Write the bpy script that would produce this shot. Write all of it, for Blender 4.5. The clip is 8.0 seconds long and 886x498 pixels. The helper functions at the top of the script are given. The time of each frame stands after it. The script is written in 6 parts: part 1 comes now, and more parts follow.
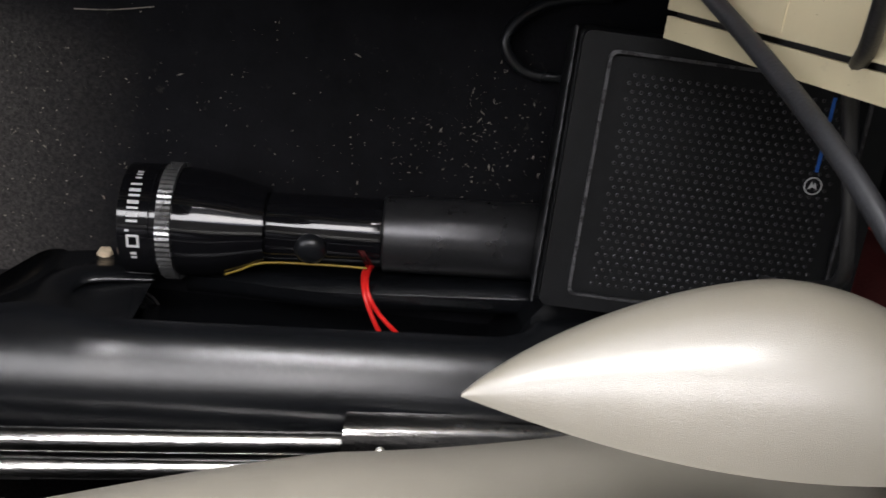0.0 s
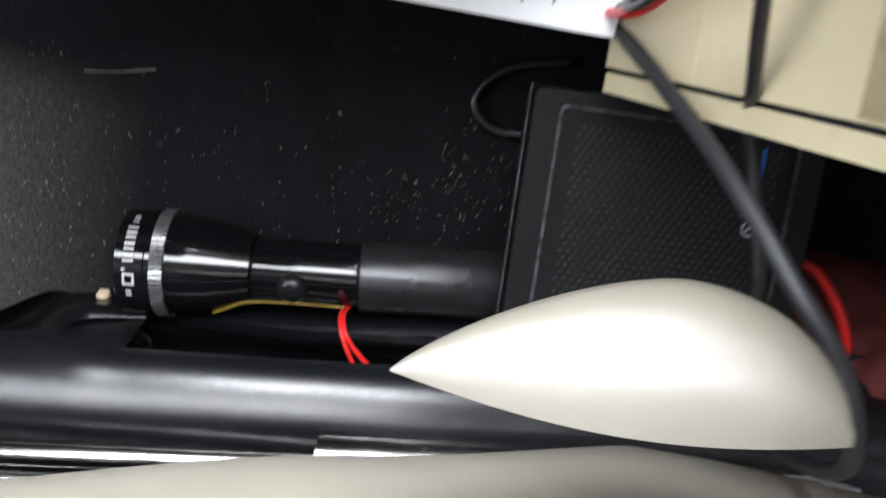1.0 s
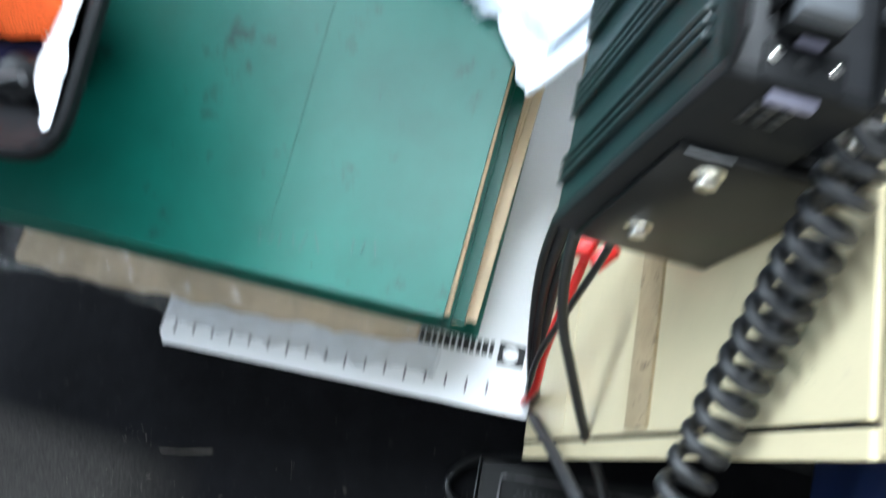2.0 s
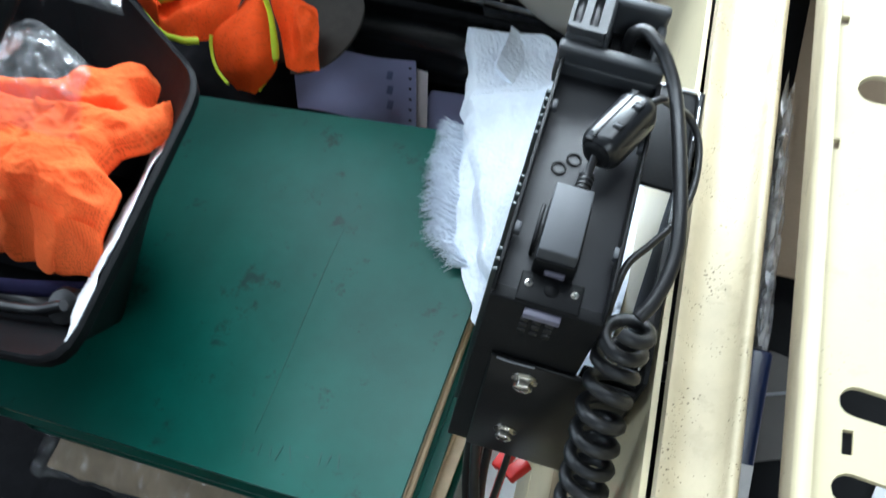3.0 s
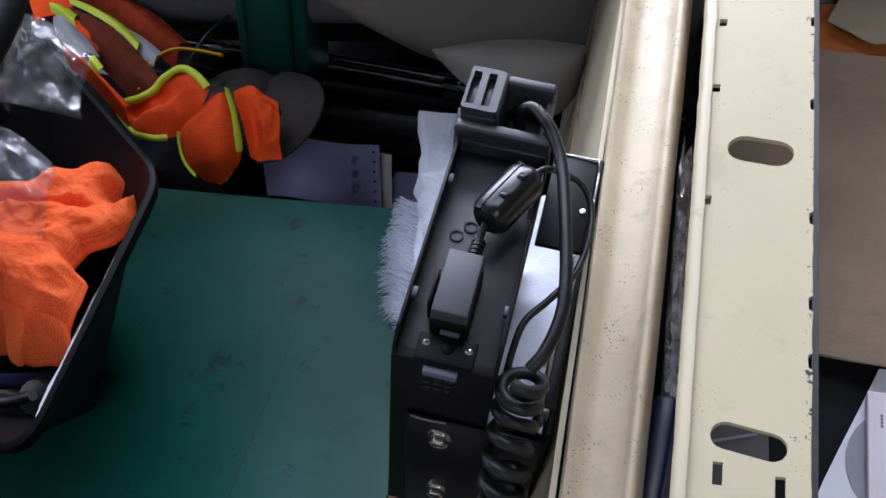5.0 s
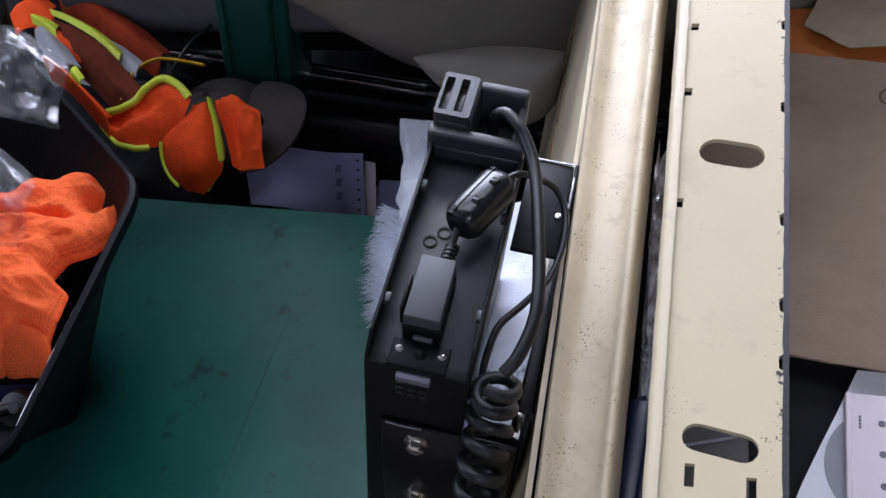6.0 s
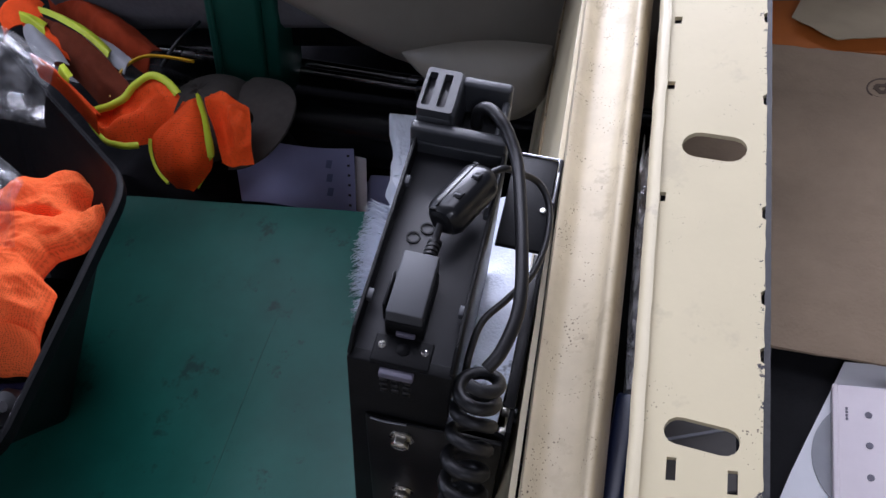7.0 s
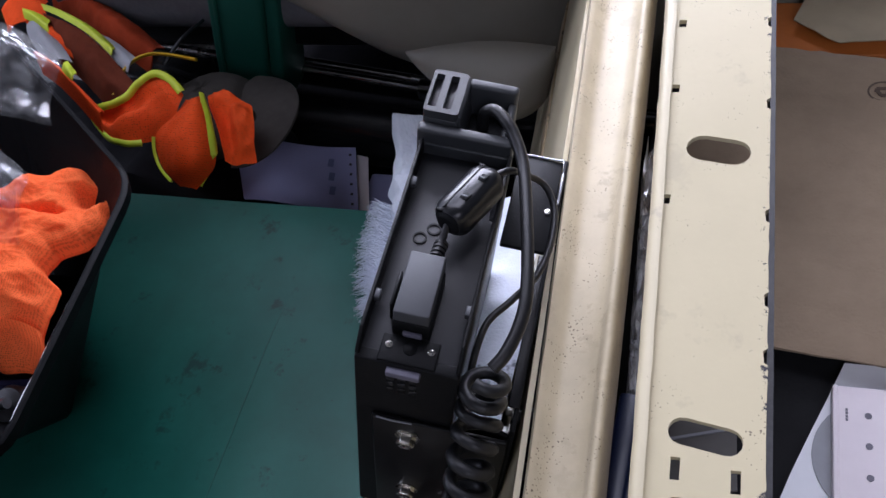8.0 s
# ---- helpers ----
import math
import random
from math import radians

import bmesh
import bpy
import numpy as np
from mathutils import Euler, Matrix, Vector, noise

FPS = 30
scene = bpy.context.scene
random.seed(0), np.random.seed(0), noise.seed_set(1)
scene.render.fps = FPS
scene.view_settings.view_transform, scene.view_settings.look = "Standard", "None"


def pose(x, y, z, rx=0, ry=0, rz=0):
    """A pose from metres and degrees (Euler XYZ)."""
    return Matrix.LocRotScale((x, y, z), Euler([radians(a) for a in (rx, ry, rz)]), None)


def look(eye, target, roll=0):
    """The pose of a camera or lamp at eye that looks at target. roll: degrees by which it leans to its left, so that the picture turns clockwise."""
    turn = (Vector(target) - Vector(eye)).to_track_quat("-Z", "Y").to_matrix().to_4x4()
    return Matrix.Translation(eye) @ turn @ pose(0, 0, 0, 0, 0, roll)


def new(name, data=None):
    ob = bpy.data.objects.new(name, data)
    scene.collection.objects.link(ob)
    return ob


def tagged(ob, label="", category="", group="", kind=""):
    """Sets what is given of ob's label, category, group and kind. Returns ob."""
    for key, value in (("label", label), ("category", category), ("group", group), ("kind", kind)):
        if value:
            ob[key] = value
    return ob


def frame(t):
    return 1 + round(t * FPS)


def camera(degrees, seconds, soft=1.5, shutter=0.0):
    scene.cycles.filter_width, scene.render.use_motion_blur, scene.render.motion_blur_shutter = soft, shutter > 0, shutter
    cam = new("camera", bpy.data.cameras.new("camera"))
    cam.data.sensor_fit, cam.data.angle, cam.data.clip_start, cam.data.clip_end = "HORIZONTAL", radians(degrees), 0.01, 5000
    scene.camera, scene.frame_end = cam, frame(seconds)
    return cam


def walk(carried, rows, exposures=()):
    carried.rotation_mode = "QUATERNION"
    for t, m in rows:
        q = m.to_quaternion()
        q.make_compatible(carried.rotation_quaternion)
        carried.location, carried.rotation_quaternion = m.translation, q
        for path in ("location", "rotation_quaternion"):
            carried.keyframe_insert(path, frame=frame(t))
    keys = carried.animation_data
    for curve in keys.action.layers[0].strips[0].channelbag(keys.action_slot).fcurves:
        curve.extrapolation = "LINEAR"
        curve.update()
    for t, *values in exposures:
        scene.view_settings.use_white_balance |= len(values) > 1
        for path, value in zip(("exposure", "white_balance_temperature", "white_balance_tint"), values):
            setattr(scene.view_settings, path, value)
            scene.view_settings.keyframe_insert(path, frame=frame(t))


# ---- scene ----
cam = camera(52.2, 8.0, shutter=0.6)
PATH = [
    (0, (0.018, 0.179, 0.473), (0.098, -0.445, -1.426), -174.6),
    (0.5, (0.022, 0.176, 0.478), (0.05, -0.44, -1.424), -170.4),
    (1, (0.042, 0.173, 0.515), (0.063, -0.283, -1.432), -169.7),
    (1.3, (0.059, 0.173, 0.568), (0.081, -0.051, -1.42), 187.2),
    (1.5, (0.081, 0.165, 0.6), (0.027, 0.175, -1.4), -67.6),
    (1.8, (0.111, 0.134, 0.647), (-0.15, 0.462, -1.308), -24.6),
    (2, (0.126, 0.12, 0.683), (-0.232, 0.654, -1.211), -19.5),
    (2.2, (0.158, 0.115, 0.697), (-0.291, 0.808, -1.125), -18.0),
    (3.3, (0.238, 0.086, 0.748), (-0.447, 1.115, -0.824), -17.2),
    (3.5, (0.244, 0.082, 0.751), (-0.437, 1.148, -0.799), -16.3),
    (4, (0.262, 0.082, 0.751), (-0.437, 1.182, -0.766), -17.3),
    (4.5, (0.271, 0.087, 0.75), (-0.443, 1.187, -0.76), -19.2),
    (6, (0.283, 0.09, 0.746), (-0.405, 1.222, -0.753), -19.4),
    (6.5, (0.286, 0.091, 0.746), (-0.397, 1.216, -0.76), -19.5),
    (7, (0.288, 0.092, 0.745), (-0.392, 1.216, -0.763), -19.8),
    (7.5, (0.287, 0.09, 0.746), (-0.384, 1.212, -0.767), -19.5),
    (8, (0.286, 0.09, 0.749), (-0.39, 1.212, -0.763), -19.4),
]
walk(cam, [(t, look(eye, target, roll)) for t, eye, target, roll in PATH],
     exposures=[(0.0, 1.2, 6950, 15), (0.5, 1.5, 6850, 14), (1.0, 1.95, 6550, 12), (1.5, 2.38, 6180, 9), (2.2, 2.2, 6000, 2), (3.3, 0.84, 5850, 4), (4.0, 0.32, 5740, 15), (4.5, 0.19, 5760, 18), (5.0, 0.16, 5900, 21), (8.0, 0.18, 5980, 25)])

# ---------------------------------------------------------------- light
world = bpy.data.worlds.new("sky")
scene.world = world
world.use_nodes = True
wn = world.node_tree
wbg = wn.nodes["Background"]
sky = wn.nodes.new("ShaderNodeTexSky")
sky.sky_type = "NISHITA"
sky.sun_disc = False
sky.sun_elevation = radians(48)
sky.sun_rotation = radians(20)
wn.links.new(sky.outputs[0], wbg.inputs[0])
wbg.inputs[1].default_value = 0.12


def window_light(name, place, target, w, h, power, colour):
    data = bpy.data.lights.new(name, "AREA")
    data.shape, data.size, data.size_y = "RECTANGLE", w, h
    data.energy, data.color = power, colour
    ob = new(name, data)
    ob.matrix_world = look(place, target)
    return ob


window_light("roof_light_daylight", (-0.2, 0.98, 1.93), (-0.15, 0.7, 0.0), 1.9, 0.6, 14, (0.93, 0.97, 1.0))
window_light("far_window_daylight", (-0.1, 1.37, 0.98), (0.0, 0.3, 0.15), 1.1, 0.38, 24, (0.90, 0.95, 1.0))
window_light("near_window_daylight", (0.55, -0.68, 1.30), (0.34, 0.33, 0.30), 0.7, 0.4, 7, (0.92, 0.96, 1.0))
window_light("windscreen_daylight", (-1.2, 0.36, 1.15), (0.1, 0.36, 0.25), 1.45, 0.54, 5, (0.90, 0.95, 1.0))

# ---------------------------------------------------------------- materials
def material(name, base, rough=0.6, metal=0.0, vary=0.15, scale=60.0, bump=0.0, bump_scale=300.0, spots=None, spot_scale=80.0, spot_cut=0.6,
             spec=0.5, coat=0.0, rough_vary=0.1, streak=None, specks=None):
    m = bpy.data.materials.new(name)
    m.use_nodes = True
    nt = m.node_tree
    bsdf = nt.nodes["Principled BSDF"]
    co = nt.nodes.new("ShaderNodeTexCoord")
    n1 = nt.nodes.new("ShaderNodeTexNoise")
    n1.inputs["Scale"].default_value, n1.inputs["Detail"].default_value, n1.inputs["Roughness"].default_value = scale, 6, 0.65
    n2 = nt.nodes.new("ShaderNodeTexNoise")
    n2.inputs["Scale"].default_value, n2.inputs["Detail"].default_value = scale / 7, 4
    src = co.outputs["Object"]
    if streak:
        mp = nt.nodes.new("ShaderNodeMapping")
        mp.inputs["Scale"].default_value = streak
        nt.links.new(src, mp.inputs[0])
        src = mp.outputs[0]
    nt.links.new(src, n1.inputs["Vector"])
    nt.links.new(src, n2.inputs["Vector"])
    add = nt.nodes.new("ShaderNodeMath")
    add.operation = "ADD"
    nt.links.new(n1.outputs["Fac"], add.inputs[0])
    nt.links.new(n2.outputs["Fac"], add.inputs[1])
    ramp = nt.nodes.new("ShaderNodeMapRange")
    ramp.inputs["From Min"].default_value, ramp.inputs["From Max"].default_value = 0.7, 1.3
    nt.links.new(add.outputs[0], ramp.inputs["Value"])
    mix = nt.nodes.new("ShaderNodeMix")
    mix.data_type = "RGBA"
    lo = [c * (1 - vary) for c in base]
    hi = [min(1, c * (1 + vary)) for c in base]
    mix.inputs["A"].default_value, mix.inputs["B"].default_value = (*lo, 1), (*hi, 1)
    nt.links.new(ramp.outputs[0], mix.inputs["Factor"])
    colour = mix.outputs["Result"]
    if spots:
        n3 = nt.nodes.new("ShaderNodeTexNoise")
        n3.inputs["Scale"].default_value, n3.inputs["Detail"].default_value, n3.inputs["Roughness"].default_value = spot_scale, 5, 0.7
        nt.links.new(co.outputs["Object"], n3.inputs["Vector"])
        cut = nt.nodes.new("ShaderNodeMapRange")
        cut.inputs["From Min"].default_value, cut.inputs["From Max"].default_value = spot_cut, spot_cut + 0.07
        nt.links.new(n3.outputs["Fac"], cut.inputs["Value"])
        mix2 = nt.nodes.new("ShaderNodeMix")
        mix2.data_type = "RGBA"
        nt.links.new(cut.outputs[0], mix2.inputs["Factor"])
        nt.links.new(colour, mix2.inputs["A"])
        mix2.inputs["B"].default_value = (*spots, 1)
        colour = mix2.outputs["Result"]
    if specks:
        # small dots that gather in patches: colour, dots a metre, size, how much of the surface
        tint, dots, size, patch = specks
        vo = nt.nodes.new("ShaderNodeTexVoronoi")
        vo.inputs["Scale"].default_value = dots
        nt.links.new(co.outputs["Object"], vo.inputs["Vector"])
        jag = nt.nodes.new("ShaderNodeTexNoise")
        jag.inputs["Scale"].default_value, jag.inputs["Detail"].default_value = dots * 3, 3
        nt.links.new(co.outputs["Object"], jag.inputs["Vector"])
        low = nt.nodes.new("ShaderNodeTexNoise")
        low.inputs["Scale"].default_value, low.inputs["Detail"].default_value = dots / 9, 4
        nt.links.new(co.outputs["Object"], low.inputs["Vector"])
        rad = nt.nodes.new("ShaderNodeMapRange")
        rad.inputs["From Min"].default_value, rad.inputs["From Max"].default_value = 1 - patch, 1.0 - patch + 0.3
        rad.inputs["To Min"].default_value, rad.inputs["To Max"].default_value = 0.0, size
        nt.links.new(low.outputs["Fac"], rad.inputs["Value"])
        jit = nt.nodes.new("ShaderNodeMath")
        jit.operation = "MULTIPLY"
        nt.links.new(rad.outputs[0], jit.inputs[0])
        nt.links.new(jag.outputs["Fac"], jit.inputs[1])
        less = nt.nodes.new("ShaderNodeMath")
        less.operation = "LESS_THAN"
        nt.links.new(vo.outputs["Distance"], less.inputs[0])
        nt.links.new(jit.outputs[0], less.inputs[1])
        mix3 = nt.nodes.new("ShaderNodeMix")
        mix3.data_type = "RGBA"
        nt.links.new(less.outputs[0], mix3.inputs["Factor"])
        nt.links.new(colour, mix3.inputs["A"])
        mix3.inputs["B"].default_value = (*tint, 1)
        colour = mix3.outputs["Result"]
    nt.links.new(colour, bsdf.inputs["Base Color"])
    rr = nt.nodes.new("ShaderNodeMapRange")
    rr.inputs["To Min"].default_value, rr.inputs["To Max"].default_value = max(0.02, rough - rough_vary), min(1, rough + rough_vary)
    nt.links.new(n2.outputs["Fac"], rr.inputs["Value"])
    nt.links.new(rr.outputs[0], bsdf.inputs["Roughness"])
    bsdf.inputs["Metallic"].default_value = metal
    bsdf.inputs["Specular IOR Level"].default_value = spec
    bsdf.inputs["Coat Weight"].default_value = coat
    if bump:
        n4 = nt.nodes.new("ShaderNodeTexNoise")
        n4.inputs["Scale"].default_value, n4.inputs["Detail"].default_value = bump_scale, 3
        nt.links.new(src, n4.inputs["Vector"])
        bp = nt.nodes.new("ShaderNodeBump")
        bp.inputs["Strength"].default_value, bp.inputs["Distance"].default_value = bump, 0.0004
        nt.links.new(n4.outputs["Fac"], bp.inputs["Height"])
        nt.links.new(bp.outputs[0], bsdf.inputs["Normal"])
    return m


def mesh_cloth(name, base, pitch=700.0, holes=0.28, translucent=0.25, rough=0.8, thread=0.0):
    """Knitted open-mesh fabric: tiny holes between threads, light passing through."""
    m = material(name, base, rough, 0, 0.12, 40, 0.4, 500, spec=0.2)
    nt = m.node_tree
    bsdf, out = nt.nodes["Principled BSDF"], nt.nodes["Material Output"]
    co = nt.nodes.new("ShaderNodeTexCoord")
    vo = nt.nodes.new("ShaderNodeTexVoronoi")
    vo.inputs["Scale"].default_value, vo.inputs["Randomness"].default_value = pitch, 0.34
    nt.links.new(co.outputs["UV"], vo.inputs["Vector"])
    cut = nt.nodes.new("ShaderNodeMapRange")
    cut.inputs["From Min"].default_value, cut.inputs["From Max"].default_value = holes, holes + 0.14
    cut.inputs["To Min"].default_value = thread
    nt.links.new(vo.outputs["Distance"], cut.inputs["Value"])
    tl = nt.nodes.new("ShaderNodeBsdfTranslucent")
    tl.inputs["Color"].default_value = (*base, 1)
    m1 = nt.nodes.new("ShaderNodeMixShader")
    m1.inputs[0].default_value = translucent
    nt.links.new(bsdf.outputs[0], m1.inputs[1])
    nt.links.new(tl.outputs[0], m1.inputs[2])
    tr = nt.nodes.new("ShaderNodeBsdfTransparent")
    m2 = nt.nodes.new("ShaderNodeMixShader")
    nt.links.new(cut.outputs[0], m2.inputs[0])
    nt.links.new(tr.outputs[0], m2.inputs[1])
    nt.links.new(m1.outputs[0], m2.inputs[2])
    nt.links.new(m2.outputs[0], out.inputs["Surface"])
    return m


def film_plastic(name, tint=(0.95, 0.96, 0.98), body=0.25):
    """Thin clear plastic film: mostly see-through, glossy, slightly milky."""
    m = bpy.data.materials.new(name)
    m.use_nodes = True
    nt = m.node_tree
    bsdf, out = nt.nodes["Principled BSDF"], nt.nodes["Material Output"]
    bsdf.inputs["Base Color"].default_value = (*tint, 1)
    bsdf.inputs["Roughness"].default_value = 0.12
    bsdf.inputs["Specular IOR Level"].default_value = 1.0
    tr = nt.nodes.new("ShaderNodeBsdfTransparent")
    tr.inputs["Color"].default_value = (0.93, 0.94, 0.95, 1)
    n = nt.nodes.new("ShaderNodeTexNoise")
    n.inputs["Scale"].default_value, n.inputs["Detail"].default_value = 95, 5
    co = nt.nodes.new("ShaderNodeTexCoord")
    nt.links.new(co.outputs["Object"], n.inputs["Vector"])
    r = nt.nodes.new("ShaderNodeMapRange")
    r.inputs["From Min"].default_value, r.inputs["From Max"].default_value = 0.35, 0.75
    r.inputs["To Min"].default_value, r.inputs["To Max"].default_value = body * 0.3, body * 1.9
    nt.links.new(n.outputs["Fac"], r.inputs["Value"])
    bp = nt.nodes.new("ShaderNodeBump")
    bp.inputs["Strength"].default_value, bp.inputs["Distance"].default_value = 0.32, 0.003
    nt.links.new(n.outputs["Fac"], bp.inputs["Height"])
    nt.links.new(bp.outputs[0], bsdf.inputs["Normal"])
    mx = nt.nodes.new("ShaderNodeMixShader")
    nt.links.new(r.outputs[0], mx.inputs[0])
    nt.links.new(tr.outputs[0], mx.inputs[1])
    nt.links.new(bsdf.outputs[0], mx.inputs[2])
    gl = nt.nodes.new("ShaderNodeBsdfGlossy")
    gl.inputs["Roughness"].default_value = 0.16
    nt.links.new(bp.outputs[0], gl.inputs["Normal"])
    lw = nt.nodes.new("ShaderNodeLayerWeight")
    lw.inputs["Blend"].default_value = 0.07
    nt.links.new(bp.outputs[0], lw.inputs["Normal"])
    my = nt.nodes.new("ShaderNodeMixShader")
    nt.links.new(lw.outputs["Facing"], my.inputs[0])
    nt.links.new(mx.outputs[0], my.inputs[1])
    nt.links.new(gl.outputs[0], my.inputs[2])
    nt.links.new(my.outputs[0], out.inputs["Surface"])
    return m


MOULDING = material("black_moulded_plastic", (0.0055, 0.006, 0.007), 0.25, 0, 0.2, 90, 0.25, 1500, spec=0.62, spots=(0.05, 0.05, 0.05), spot_scale=400, spot_cut=0.75, rough_vary=0.05)
CHROME = material("greased_steel_rail", (0.55, 0.54, 0.52), 0.24, 1.0, 0.5, 150, 0.9, 170, rough_vary=0.2, streak=(0.45, 1, 1), spots=(0.10, 0.095, 0.085), spot_scale=260, spot_cut=0.60)
DARKSTEEL = material("dark_oiled_steel", (0.05, 0.05, 0.052), 0.35, 0.9, 0.3, 90, 0.2, 200)
TRIM = material("beige_grey_trim_plastic", (0.235, 0.216, 0.178), 0.40, 0, 0.07, 50, 0.5, 3800, spec=0.75, rough_vary=0.06)
COVER = material("satin_champagne_plastic", (0.19, 0.173, 0.140), 0.30, 0, 0.06, 50, 0.45, 4200, spec=1.0, rough_vary=0.03, coat=0.7)
COVER.node_tree.nodes["Principled BSDF"].inputs["Coat Roughness"].default_value = 0.27
SEATCLOTH = material("grey_seat_cloth", (0.14, 0.14, 0.15), 0.9, 0, 0.15, 200, 0.6, 900, spec=0.15)
CREAM = material("cream_painted_steel", (0.565, 0.492, 0.322), 0.36, 0, 0.07, 25, 0.15, 260, spots=(0.50, 0.43, 0.295), spot_scale=55, spot_cut=0.62, specks=((0.14, 0.11, 0.075), 520, 0.42, 0.50))
CREAM_DIRTY = material("grimy_cream_paint", (0.53, 0.455, 0.31), 0.42, 0, 0.16, 40, 0.2, 300, spec=0.3, spots=(0.45, 0.38, 0.255), spot_scale=60, spot_cut=0.56, specks=((0.13, 0.10, 0.065), 620, 0.62, 0.58))
RIBGRIME = material("brown_grimed_cream_paint", (0.40, 0.31, 0.19), 0.5, 0, 0.3, 60, 0.3, 300, spots=(0.12, 0.09, 0.06), spot_scale=120, spot_cut=0.57)
TABLILAC = material("pale_lilac_grey_plastic", (0.15, 0.143, 0.19), 0.5, 0, 0.1, 120)
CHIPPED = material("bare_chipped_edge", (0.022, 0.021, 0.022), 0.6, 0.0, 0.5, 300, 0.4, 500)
GREENCLOTH = material("green_book_cloth", (0.0045, 0.074, 0.056), 0.37, 0, 0.2, 26, 0.3, 1200, spots=(0.0055, 0.034, 0.029), spot_scale=28, spot_cut=0.60, specks=((0.005, 0.030, 0.026), 170, 0.34, 0.52), spec=0.32)
PAPER = material("cream_page_edges", (0.62, 0.5, 0.35), 0.85, 0, 0.25, 30, 0.5, 300, spec=0.2, streak=(1, 1, 30))
WHITEPAPER = material("white_printed_paper", (0.82, 0.83, 0.86), 0.6, 0, 0.05, 30, 0.1, 200, spec=0.3)
PINKPAPER = material("pinkish_form_paper", (0.80, 0.73, 0.75), 0.7, 0, 0.05, 40, 0.1, 200, spec=0.3)
KRAFT = material("brown_kraft_paper", (0.30, 0.226, 0.155), 0.85, 0, 0.24, 15, 1.3, 420, spec=0.15)
INK = material("dark_print_ink", (0.02, 0.02, 0.024), 0.7)
INK_SOFT = material("grey_print_ink", (0.16, 0.15, 0.18), 0.7)
WHITEINK = material("white_print", (0.6, 0.6, 0.6), 0.5)
BLUEINK = material("blue_print", (0.01, 0.12, 0.5), 0.5)
BROWNINK = material("brown_print", (0.09, 0.06, 0.04), 0.7)
RADIO = material("black_textured_enclosure", (0.0045, 0.0047, 0.0053), 0.44, 0, 0.2, 90, 0.4, 1800, spec=0.16)
BRACKET = material("black_painted_bracket", (0.0085, 0.0088, 0.0095), 0.48, 0, 0.2, 90, 0.3, 900, spec=0.12)
FLANGE = material("glossy_black_enamel", (0.006, 0.006, 0.0065), 0.34, 0, 0.2, 90, 0.15, 600, spec=0.24)
WORNEDGE = material("bright_worn_edge", (0.30, 0.31, 0.33), 0.35, 0.7, 0.4, 200)
SPEAKERBLACK = material("black_speaker_plastic", (0.0070, 0.0073, 0.0080), 0.5, 0, 0.3, 120, 0.4, 1500, spots=(0.03, 0.03, 0.032), spot_scale=330, spot_cut=0.69, spec=0.2)
RADIOGREEN = material("dark_green_black_enclosure", (0.006, 0.015, 0.016), 0.42, 0, 0.2, 90, 0.5, 1100)
TRAYBLACK = material("black_tray_plastic", (0.014, 0.0145, 0.017), 0.42, 0, 0.25, 120, 0.2, 2200, spots=(0.05, 0.05, 0.055), spot_scale=260, spot_cut=0.72)
CRADLE = material("dark_grey_cradle_plastic", (0.038, 0.041, 0.045), 0.46, 0, 0.15, 120, 0.2, 2200)
PLUGGREY = material("grey_plug_plastic", (0.058, 0.061, 0.068), 0.55, 0, 0.08, 120, 0.15, 2200)
GLOSSBLACK = material("glossy_black_plastic", (0.009, 0.0098, 0.0115), 0.30, 0, 0.15, 90)
CABLE = material("black_cable_sheath", (0.012, 0.012, 0.013), 0.38, 0, 0.2, 200, 0.3, 900)
GREYCABLE = material("scuffed_grey_cable", (0.019, 0.0195, 0.022), 0.5, 0, 0.3, 300, 0.4, 900)
COIL = material("coiled_cord_rubber", (0.010, 0.0105, 0.012), 0.42, 0, 0.2, 200, 0.2, 900)
REDWIRE = material("red_wire_sheath", (0.62, 0.015, 0.012), 0.38, 0, 0.12, 200)
YELLOWWIRE = material("yellow_wire_sheath", (0.22, 0.14, 0.015), 0.45, 0, 0.2, 200)
SCUFF = material("scuffed_grey_edge", (0.060, 0.060, 0.063), 0.5, 0, 0.7, 260, 0.4, 900, spots=(0.005, 0.005, 0.006), spot_scale=150, spot_cut=0.5)
DIMRIM = material("faint_grey_rim", (0.028, 0.028, 0.030), 0.5, 0, 0.7, 40, 0.4, 900)
TANBUNDLE = material("tan_wrapping_paper", (0.52, 0.41, 0.285), 0.85, 0, 0.25, 30, 0.5, 300, spec=0.2)
BOOKINK = material("faded_pen_on_cloth", (0.0055, 0.060, 0.047), 0.4)
CREASE = material("worn_dark_green_crease", (0.006, 0.066, 0.049), 0.6)
GRIT = material("pale_floor_grit", (0.26, 0.23, 0.19), 0.9, 0, 0.5, 300)
ZINC = material("bright_zinc_bolt", (0.80, 0.77, 0.70), 0.27, 1.0, 0.15, 300)
ANODISED = material("black_anodised_aluminium", (0.005, 0.005, 0.006), 0.09, 0.0, 0.15, 150, spec=0.8, rough_vary=0.04)
KNURL = material("knurled_anodised_grip", (0.075, 0.075, 0.079), 0.30, 0.75, 0.12, 300, 0.12, 3200)
RIBBED = material("worn_ribbed_ring", (0.32, 0.32, 0.32), 0.28, 0.85, 0.3, 300)
MESHORANGE = mesh_cloth("orange_mesh_fabric", (0.97, 0.19, 0.045), 185, 0.25, 0.35, thread=0.6)
# vest lining: its shade is painted in as brown
SHADELINING = material("shade_brown_lining_cloth", (0.115, 0.026, 0.012), 0.9, 0, 0.25, 60, 0.6, 700, spec=0.1)
